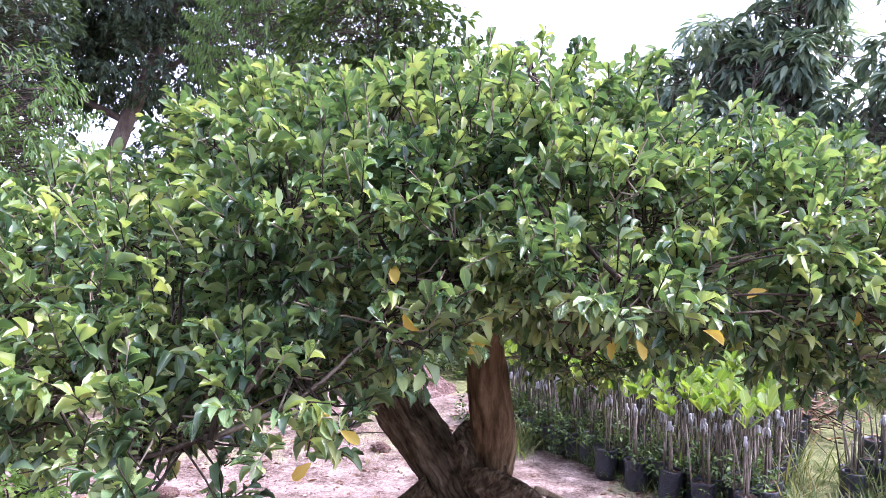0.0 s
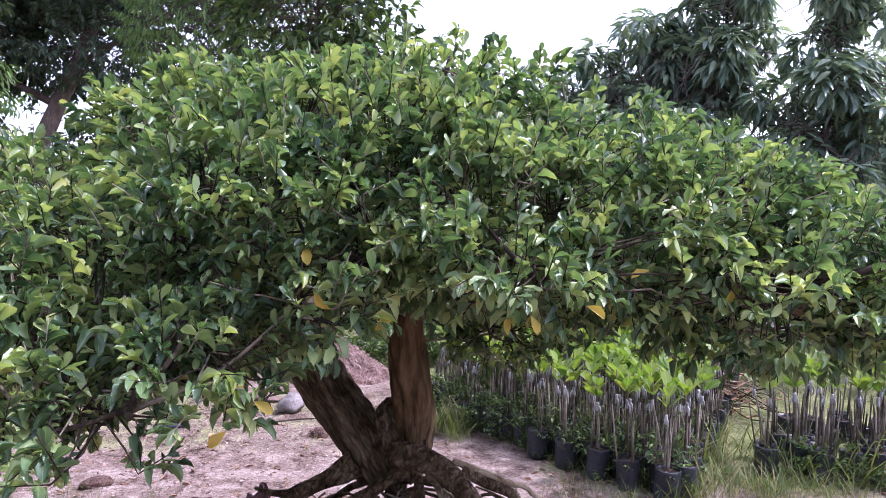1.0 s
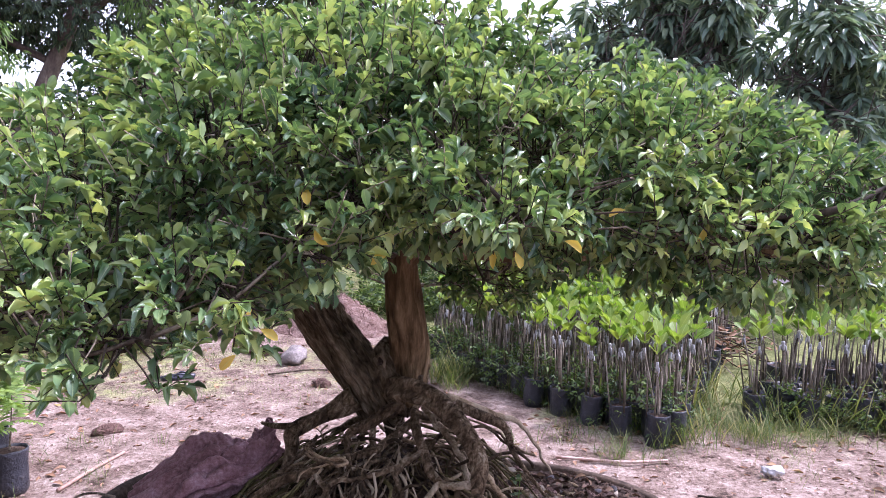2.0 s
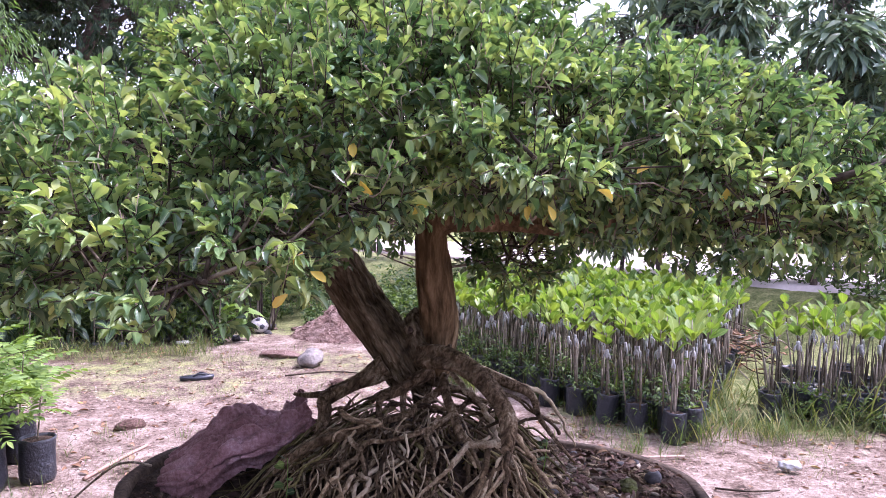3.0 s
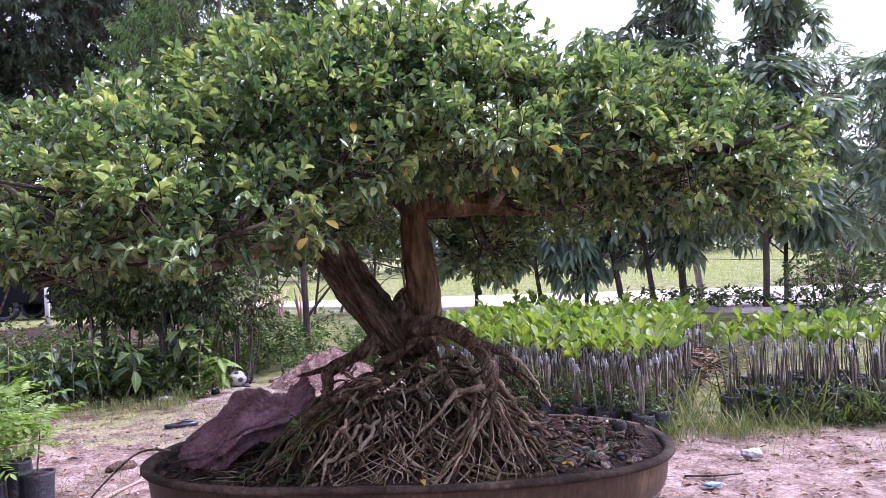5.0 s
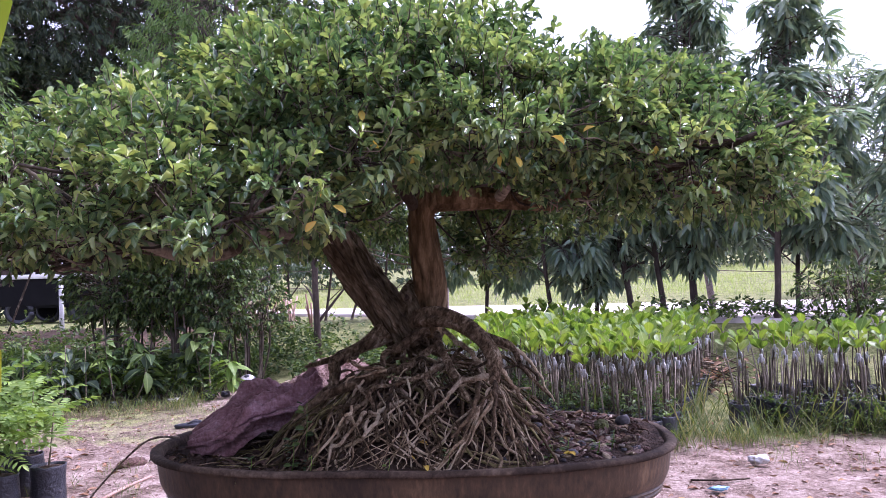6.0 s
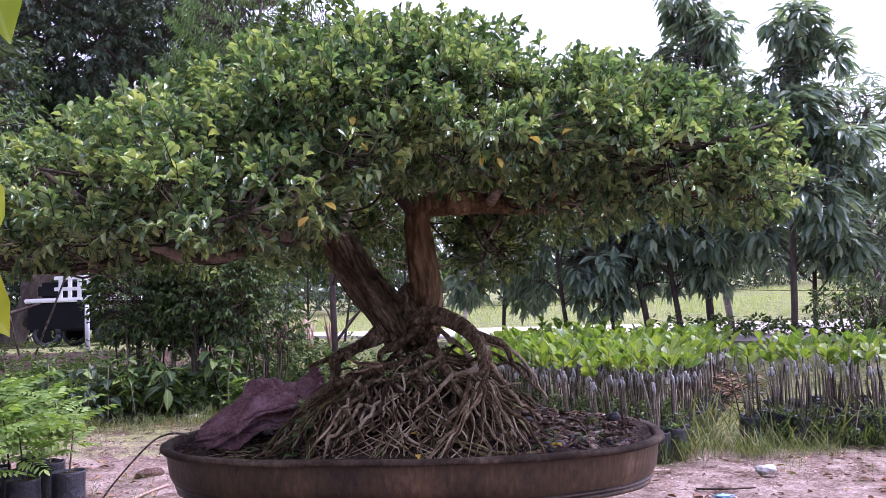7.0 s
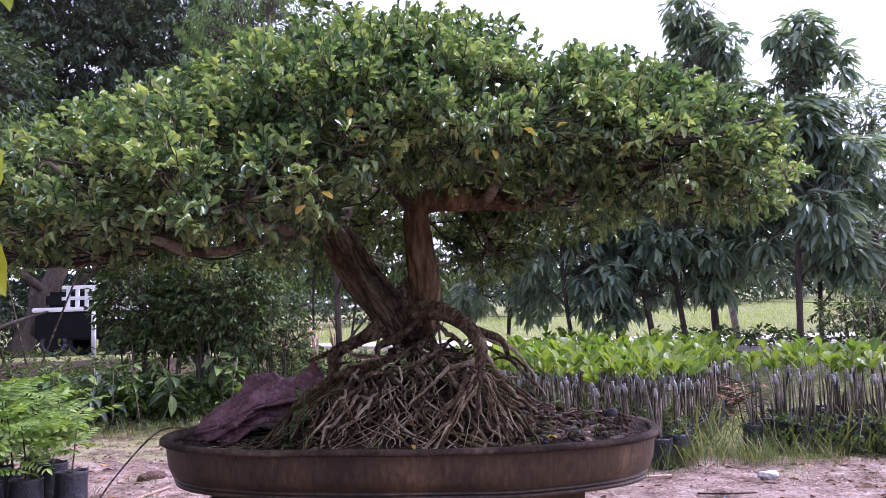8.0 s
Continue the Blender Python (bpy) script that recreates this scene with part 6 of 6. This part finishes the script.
def build_pile():
    n, m = 40, 72
    v = [(-0.98, 8.5, 0.43)]
    for k in range(1, n + 1):
        f = k / n
        for j in range(m):
            a = j / m * 2 * math.pi
            x, y = -0.98 + 0.75 * f * math.cos(a), 8.5 + 0.6 * f * math.sin(a)
            z = 0.38 * (0.5 + 0.5 * math.cos(math.pi * f)) ** 0.65 + 0.12 * noise.noise(Vector((x * 4, y * 4, 0))) * (1.2 - f) + 0.05 * noise.noise(Vector((x * 13, y * 13, 3))) + 0.03 * noise.noise(Vector((x * 31, y * 31, 6)))
            v.append((x, y, gz(x, y) + z - 0.03 * (f > 0.97)))
    j = np.arange(m)
    i2, j2 = np.meshgrid(np.arange(n - 1), np.arange(m), indexing="ij")
    i2, j2 = i2.ravel(), j2.ravel()
    k2 = (j2 + 1) % m
    single("earth_mound", mesh_of("earth_mound", np.array(v), [np.stack([np.zeros(m, int), 1 + j, 1 + (j + 1) % m], 1), np.stack([1 + i2 * m + j2, 1 + (i2 + 1) * m + j2, 1 + (i2 + 1) * m + k2, 1 + i2 * m + k2], 1)]), PILE, "reddish heap of dug earth and husks", "earth pile")


build_pile()


def rod(name, pts, r, mat, label, category, group=""):
    return single(name, tubes(name, [smooth_line([(*p, r * (1 - 0.25 * k / len(pts))) for k, p in enumerate(pts)], 6)], 7), mat, label, category, group=group)


rod("stick", [(-1.86, 3.72, 0.015), (-1.8, 4.0, 0.025), (-1.74, 4.3, 0.02)], 0.012, STAKE, "bleached dry stick lying on the sand", "stick", "loose sticks")
rod("stick", [(-1.3, 6.3, 0.012), (-0.9, 6.45, 0.02), (-0.5, 6.4, 0.012)], 0.008, TWIG, "bleached dry stick lying on the sand", "stick", "loose sticks")
rod("stick", [(1.7, 3.72, 0.012), (1.86, 3.66, 0.02), (2.05, 3.7, 0.012)], 0.006, TWIG, "bleached dry stick lying on the sand", "stick", "loose sticks")
rod("stick", [(1.0, 4.3, 0.012), (1.4, 4.2, 0.02), (1.7, 4.25, 0.012)], 0.01, STAKE, "bleached dry stick lying on the sand", "stick", "loose sticks")
rod("loose_vine", [(-0.8, 2.08, 0.7), (-0.9, 2.12, 0.695), (-1.0, 2.16, 0.64), (-1.25, 2.35, 0.42), (-1.42, 2.45, 0.2), (-1.55, 2.5, 0.02)], 0.0045, TWIG, "thin dark root trailing over the pot's rim to the ground", "root")

bm = lump(0.05, (1.3, 0.8, 0.6), 0.6, 3, 2.6, 4.0)
bmesh.ops.translate(bm, verts=bm.verts, vec=(2.25, 4.0, 0.045))
single("plastic_scrap", bm, WHITE_PLASTIC, "crumpled white plastic bag on the ground", "litter", group="litter")
bm = lump(0.032, (1.6, 0.9, 0.35), 0.7, 3, 2.6, 8.0)
bmesh.ops.translate(bm, verts=bm.verts, vec=(1.78, 3.5, 0.02))
single("plastic_scrap", bm, BLUE_PLASTIC, "crumpled light blue plastic scrap on the ground", "litter", group="litter")
bm = lump(0.06, (1.6, 0.9, 0.35), 0.6, 3, 2.6, 2.0)
bmesh.ops.translate(bm, verts=bm.verts, vec=(-2.75, 7.75, 0.03))
single("plastic_scrap", bm, GRIMY, "pale plastic sheet lying beside the bed", "litter", group="litter")

# cut stakes standing in a bundle below the lane
for k in range(36):
    x, y = -2.6 + rng.normal() * 0.5, 12.4 + rng.normal() * 0.25
    z0, h, a = gz(x, y), rng.uniform(0.35, 0.7), rng.normal() * 0.25
    single("cut_stake", tubes("cut_stake", [np.array([(x, y, z0 - 0.02, 0.02), (x + a * h * 0.5, y + rng.normal() * 0.05, z0 + h / 2, 0.018), (x + a * h, y + rng.normal() * 0.1, z0 + h, 0.015)])], 8), STAKE, "pinkish cut wooden stake standing in the ground", "stake", group="cut stakes")


def build_post(x, y, h, lean, r, mat, label):
    z0 = gz(x, y)
    single("post", tubes("post", [np.array([(x, y, z0 - 0.05, r), (x + lean / 2, y, z0 + h / 2, r), (x + lean, y, z0 + h, r * 0.95), (x + lean, y, z0 + h + 0.01, r * 0.6)])], 10), mat, label, "post", group="posts")


build_post(-7.1, 14.0, 1.0, -0.02, 0.045, WHITE_PAINT, "short white-painted post standing near the lane")
build_post(5.3, 12.2, 1.6, -0.2, 0.06, STONE, "leaning grey fence post beyond the saplings")
build_post(-4.2, 16.8, 1.5, 0.0, 0.05, STONE, "grey fence post by the meadow")
build_post(0.6, 15.2, 1.5, 0.05, 0.05, STONE, "grey fence post by the meadow")
for z in (0.75, 1.15):
    pts = [(-12, 20.5, 0.7 + z), (-4.2, 16.8, 0.65 + z), (0.6, 15.2, 0.62 + z - 0.1), (5.2, 12.2, 0.6 + z), (9.5, 9.0, 0.6 + z)]
    line = []
    for a, b in zip(pts[:-1], pts[1:]):
        for f in np.arange(8) / 8:
            line.append((*(np.array(a) * (1 - f) + np.array(b) * f - np.array([0, 0, 0.12 * math.sin(math.pi * f)])), 0.007))
    single("fence_wire", tubes("fence_wire", [np.array(line)], 5), WIRE, "sagging rusty fence wire between posts", "wire", group="fence wires")

# three bamboo poles leaning by the vehicle
for k, (x, dx) in enumerate(((-7.9, 0.5), (-8.3, 0.75), (-7.6, -0.6))):
    z0 = gz(x, 13.0)
    rod("bamboo_pole", [(x, 13.0, z0), (x - dx * 0.5, 13.05, z0 + 0.85), (x - dx, 13.1, z0 + 1.7)], 0.02, TWIG, "thin wooden pole leaning near the vehicle", "pole", "leaning poles")


def build_vehicle():
    x0, y0 = -10.45, 17.6
    z0 = gz(x0 + 1, y0 + 0.8)
    ob = thing("parked_truck", (x0 + 1.3, y0 + 0.8, z0), "dark small truck with a white slatted top, parked by the lane", "truck")
    bm = box(bmesh.new(), (x0, y0, z0 + 0.4), (x0 + 2.7, y0 + 1.6, z0 + 1.15), 0.06)
    part("chassis", bm, BLACK_PAINT, ob, "black body")
    bm = box(bmesh.new(), (x0 - 0.05, y0 - 0.05, z0 + 1.13), (x0 + 2.75, y0 + 1.65, z0 + 1.24), 0.03)
    part("deck", bm, WHITE_PAINT, ob, "white deck edge")
    for k in range(7):
        bm = box(bmesh.new(), (x0 + 0.8 + 0.24 * k, y0 + 0.02, z0 + 1.24), (x0 + 0.9 + 0.24 * k, y0 + 0.06, z0 + 1.75), 0.008)
        part("slat", bm, WHITE_PAINT, ob, "white slat")
    for z in (1.42, 1.7):
        part("rail", box(bmesh.new(), (x0 + 0.7, y0 + 0.0, z0 + z), (x0 + 2.55, y0 + 0.03, z0 + z + 0.09), 0.008), WHITE_PAINT, ob, "white rail")
    part("cab", box(bmesh.new(), (x0 + 0.1, y0 + 0.25, z0 + 1.22), (x0 + 2.3, y0 + 1.5, z0 + 1.66), 0.1), BLACK_PAINT, ob, "dark cab")
    for k in range(7):
        if k != 3:
            part("mark", box(bmesh.new(), (x0 + 1.75 + 0.085 * k, y0 - 0.012, z0 + 0.9), (x0 + 1.81 + 0.085 * k, y0 - 0.002, z0 + 1.02)), WHITE_PAINT, ob, "pale plain bar")
    for wx in (0.5, 2.1):
        for wy in (0.1, 1.5):
            ring = [(x0 + wx + 0.3 * math.cos(a), y0 + wy, z0 + 0.32 + 0.3 * math.sin(a) * 0.9, 0.085) for a in np.arange(21) / 20 * 2 * math.pi]
            wheel = part("wheel", tubes("wheel", [np.array(ring)], 8), BLACK_RUBBER, ob)
            hub = bmesh.new()
            bmesh.ops.create_cone(hub, cap_ends=True, segments=18, radius1=0.24, radius2=0.24, depth=0.12, matrix=Matrix.Translation((x0 + wx, y0 + wy, z0 + 0.32)) @ Matrix.Rotation(radians(90), 4, "X"))
            part("hub", hub, BLACK_PAINT, wheel)


build_vehicle()


# overhanging broad leaves beside the path, on a sapling that stands at its edge
def build_near_sapling():
    ob = thing("path_sapling", (-1.15, -0.1, 0), "sapling with large yellowing green leaves beside the path", "sapling")
    trunk = smooth_line([(-1.15, -0.1, 0, 0.02), (-1.1, -0.08, 0.7, 0.016), (-1.0, -0.02, 1.3, 0.012), (-0.85, 0.04, 1.7, 0.008)], 6)
    part("trunk", tubes("trunk", [trunk], 8), TREE_BARK, ob)
    part("branch", tubes("branch", [smooth_line([(-0.93, 0.0, 1.5, 0.008), (-0.7, 0.03, 1.6, 0.006), (-0.345, 0.04, 1.635, 0.004)], 5)], 6), TREE_BARK, ob)
    part("branch", tubes("branch", [smooth_line([(-1.06, -0.05, 1.0, 0.008), (-0.8, 0.08, 1.2, 0.006), (-0.4, 0.14, 1.3, 0.004)], 5)], 6), TREE_BARK, ob)
    broad = leaf_shape(0.5, 0.5, 0.2, 0.3)
    for at, along, normal, size in (((-0.345, 0.04, 1.63), (0.08, 0.0, -0.15), (0.6, -0.8, 0.3), 0.145), ((-0.43, 0.15, 1.24), (0.1, 0.0, -0.115), (0.5, -0.8, 0.3), 0.13), ((-0.4, 0.12, 1.37), (0.065, 0.0, -0.11), (0.8, -0.5, 0.3), 0.13), ((-0.6, 0.05, 1.6), (-0.2, 0.3, -0.7), (0.2, -0.7, 0.5), 0.16), ((-0.7, 0.08, 1.2), (-0.3, 0.4, -0.6), (0.2, -0.7, 0.5), 0.17)):
        part("leaf", leaf_cloud("leaf", broad, np.array([at]), np.array([along]), np.array([normal]), size), NEAR_LEAF, ob, "large green leaf yellowing at the edge")


NEAR_LEAF = leaf_mat("near_leaf", [(0.0, (0.16, 0.27, 0.02)), (0.55, (0.36, 0.36, 0.02)), (1.0, (0.6, 0.26, 0.02))], glow=0.5, patch=14.0)
build_near_sapling()


def scatter_flat(name, label, category, spots, size, shape, mat):
    """Fallen leaves or chips lying flat on the ground or soil."""
    P = np.array(spots)
    n = len(P)
    a = rng.uniform(0, 6.28, n)
    along = np.column_stack([np.cos(a), np.sin(a), 0.15 * rng.normal(size=n)])
    normal = np.column_stack([0.3 * rng.normal(size=n), 0.3 * rng.normal(size=n), np.ones(n)])
    return single(name, leaf_cloud(name, shape, P, along, normal, size * rng.uniform(0.5, 1.3, n)), mat, label, category, "stuff")


def spots_in(n, x0, x1, y0, y1, lift=0.006):
    x, y = rng.uniform(x0, x1, n), rng.uniform(y0, y1, n)
    return [(a, b, gz(a, b) + 0.022 * noise.noise(Vector((a, b, 0)) * 1.1) + 0.014 * noise.noise(Vector((a, b, 0)) * 4.3) + lift) for a, b in zip(x, y)]


FLAKE = leaf_shape(0.5, 0.5, 0.1, 0.1)
scatter_flat("wood_chips", "pinkish brown chips and dry litter strewn on sand", "litter", spots_in(3600, -3.4, -0.2, 2.6, 6.8) + spots_in(1400, 0.8, 4.2, 2.6, 5.0), 0.03, FLAKE, CHIP)
scatter_flat("fallen_leaves", "dry brown fallen leaves on the ground", "leaves", spots_in(500, -3.5, 0.5, 3.0, 7.5) + spots_in(350, 0.8, 4.2, 3.0, 5.5), 0.06, BLADE, DRY_LEAF)
POT_LITTER = leaf_mat("pot_litter", [(0.0, (0.03, 0.018, 0.013)), (0.5, (0.085, 0.05, 0.035)), (0.85, (0.16, 0.1, 0.065)), (1.0, (0.36, 0.26, 0.06))], rough=0.8, glow=0.08, tint=(1, 0.9, 0.7))
pot_spots = []
while len(pot_spots) < 1100:
    x, y = rng.uniform(-0.9, 0.98), rng.uniform(1.5, 2.5)
    if ((x - 0.035) / 0.9) ** 2 + ((y - 2.03) / 0.47) ** 2 < 1 and (x > 0.25 or rng.random() < 0.35) and (x > -0.3 or y < 1.95):
        pot_spots.append((x, y, soil_z(x, y) + 0.008))
scatter_flat("pot_litter", "dead leaves and bark bits on the potting soil", "leaves", pot_spots, 0.036, leaf_shape(0.5, 0.5, 0.5, 0.5), POT_LITTER)
for k in range(7):
    x, y = rng.uniform(-0.1, 0.7), rng.uniform(1.53, 1.62)
    ob = single("fallen_yellow_leaf", leaf_cloud("fallen_yellow_leaf", BLADE, np.array([(x, y, soil_z(x, y) + 0.012)]), np.array([[rng.normal(), rng.normal(), 0.1]]), np.array([[0.1, -0.3, 1.0]]), 0.04), YELLOW_LEAF, "yellow fallen leaf on the potting soil", "leaf", group="fallen yellow leaves")


def build_crumbs():
    """Crumbs of soil over the pot's surface, as one mass."""
    base = bpy.data.meshes.new("crumb")
    bm = lump(1.0, (1, 1, 0.8), 0.5, 1, 1.5, 2.0)
    bm.to_mesh(base)
    bm.free()
    pieces = []
    while len(pieces) < 1500:
        x, y = rng.uniform(-0.85, 0.98), rng.uniform(1.48, 2.5)
        if ((x - 0.07) / 0.88) ** 2 + ((y - 2.02) / 0.48) ** 2 < 1:
            r = rng.uniform(0.003, 0.011)
            pieces.append((base, pose(x, y, soil_z(x, y) + 0.2 * r, *rng.uniform(0, 360, 3)) @ Matrix.Diagonal((r, r * 0.8, r * 0.7, 1))))
    single("soil_crumbs", joined("soil_crumbs", pieces), SOIL, "loose dark crumbs of soil in the pot", "soil", "stuff")


build_crumbs()

straw = []
for k in range(1100):
    q, a = rng.random() ** 0.5, rng.uniform(0, 6.28)
    x, y = -0.98 + 0.72 * q * math.cos(a), 8.5 + 0.58 * q * math.sin(a)
    z = 0.38 * (0.5 + 0.5 * math.cos(math.pi * q)) ** 0.65 + 0.12 * noise.noise(Vector((x * 4, y * 4, 0))) * (1.2 - q) + 0.05 * noise.noise(Vector((x * 13, y * 13, 3)))
    straw.append((x, y, gz(x, y) + z + 0.015))
STRAW = rough_mat("straw", [(0.2, (0.09, 0.05, 0.04)), (0.5, (0.2, 0.125, 0.1)), (0.85, (0.4, 0.29, 0.24))], 4, 40, spread=0.9)
scatter_flat("husk_straw", "pinkish dry straw and husks on the heap", "litter", straw, 0.085, leaf_shape(0.14, 0.5, 0.3, 0.4), STRAW)


def build_weed(x, y, n, h, size):
    z0 = soil_z(x, y)
    ob = thing("pot_weed", (x, y, z0), "small green weed growing among the roots", "weed", "weeds in the pot")
    a = rng.uniform(0, 6.28, n)
    f = rng.uniform(0.2, 1.0, n)
    stem = np.array([(x, y, z0 - 0.01, 0.002), (x + 0.01, y - 0.01, z0 + h * 0.5, 0.0016), (x + 0.012, y - 0.015, z0 + h, 0.001)])
    part("stem", tubes("stem", [stem], 5), LIGHT_LEAF, ob)
    at = np.column_stack([np.full(n, x), np.full(n, y), z0 + h * f])
    part("foliage", leaf_cloud("foliage", ROUND, at, np.column_stack([np.cos(a), np.sin(a), 0.3 * f]), np.tile([0, -0.3, 1.0], (n, 1)) + 0.3 * rng.normal(size=(n, 3)), size), BUSH_LEAF, ob)


for x, y, n, h, s in ((-0.3, 1.62, 12, 0.1, 0.029), (-0.24, 1.58, 9, 0.06, 0.023), (-0.27, 1.7, 8, 0.16, 0.033), (0.18, 1.54, 8, 0.05, 0.019), (0.42, 1.58, 10, 0.06, 0.019), (0.5, 1.6, 9, 0.05, 0.018), (0.56, 1.64, 10, 0.06, 0.019), (0.72, 1.7, 9, 0.07, 0.019), (0.66, 1.65, 8, 0.05, 0.017), (0.46, 1.8, 10, 0.12, 0.023), (0.0, 1.53, 7, 0.04, 0.016), (-0.45, 1.7, 7, 0.05, 0.019)):
    build_weed(x, y, n, h, s)


# a heap of dry cuttings between the two beds
brush = thing("brush_heap", (3.05, 6.9, gz(3.05, 6.9)), "heap of dry brown cuttings between the sapling beds", "cuttings")
for k in range(46):
    c = np.array([3.05 + rng.normal() * 0.22, 6.9 + rng.normal() * 0.2])
    a, ln = rng.uniform(0, 6.28), rng.uniform(0.25, 0.6)
    z = gz(*c) + rng.uniform(0.02, 0.36)
    d = np.array([math.cos(a) * ln / 2, math.sin(a) * ln / 2])
    tilt = rng.normal() * 0.1
    part("cutting", tubes("cutting", [smooth_line([(*(c - d), max(z - tilt, 0.02), 0.007), (c[0], c[1], z + 0.03, 0.006), (*(c + d), max(z + tilt, 0.02), 0.003)], 4)], 5), (TWIG, STEM, ROOT_BARK)[k % 3], brush)
q = rng.normal(size=(160, 2)) * 0.24
scatter_flat("brush_leaves", "dead brown leaves on the heap of cuttings", "leaves", [(3.05 + a, 6.9 + b, gz(3.05, 6.9) + rng.uniform(0.04, 0.38)) for a, b in q], 0.08, BLADE, DRY_LEAF)


def build_debris():
    """Coarse bark, shells and broken sherds heaped on the soil at one end of the pot."""
    for mat, name, label, n in ((PILE, "bark_litter", "reddish broken bark heaped on the potting soil", 150), (ROOT_BARK, "wood_litter", "brown wood scraps heaped on the potting soil", 170), (STEM, "pale_litter", "pale husks and twigs on the potting soil", 70)):
        base = bpy.data.meshes.new("scrap")
        bm = lump(1.0, (1, 1, 1), 0.6, 1, 1.3, 4.0)
        bm.to_mesh(base)
        bm.free()
        pieces = []
        while len(pieces) < n:
            x, y = rng.normal() * 0.17 + 0.66, rng.normal() * 0.2 + 1.9
            if within_pot(x, y, 0.9) == (x, y) and x > 0.38:
                r = rng.uniform(0.007, 0.022)
                pieces.append((base, pose(x, y, soil_z(x, y) + 0.25 * r, rng.uniform(-25, 25), rng.uniform(-25, 25), rng.uniform(0, 360)) @ Matrix.Diagonal((r * 1.7, r * 0.8, r * 0.4, 1))))
        single(name, joined(name, pieces), mat, label, "litter", "stuff")


build_debris()
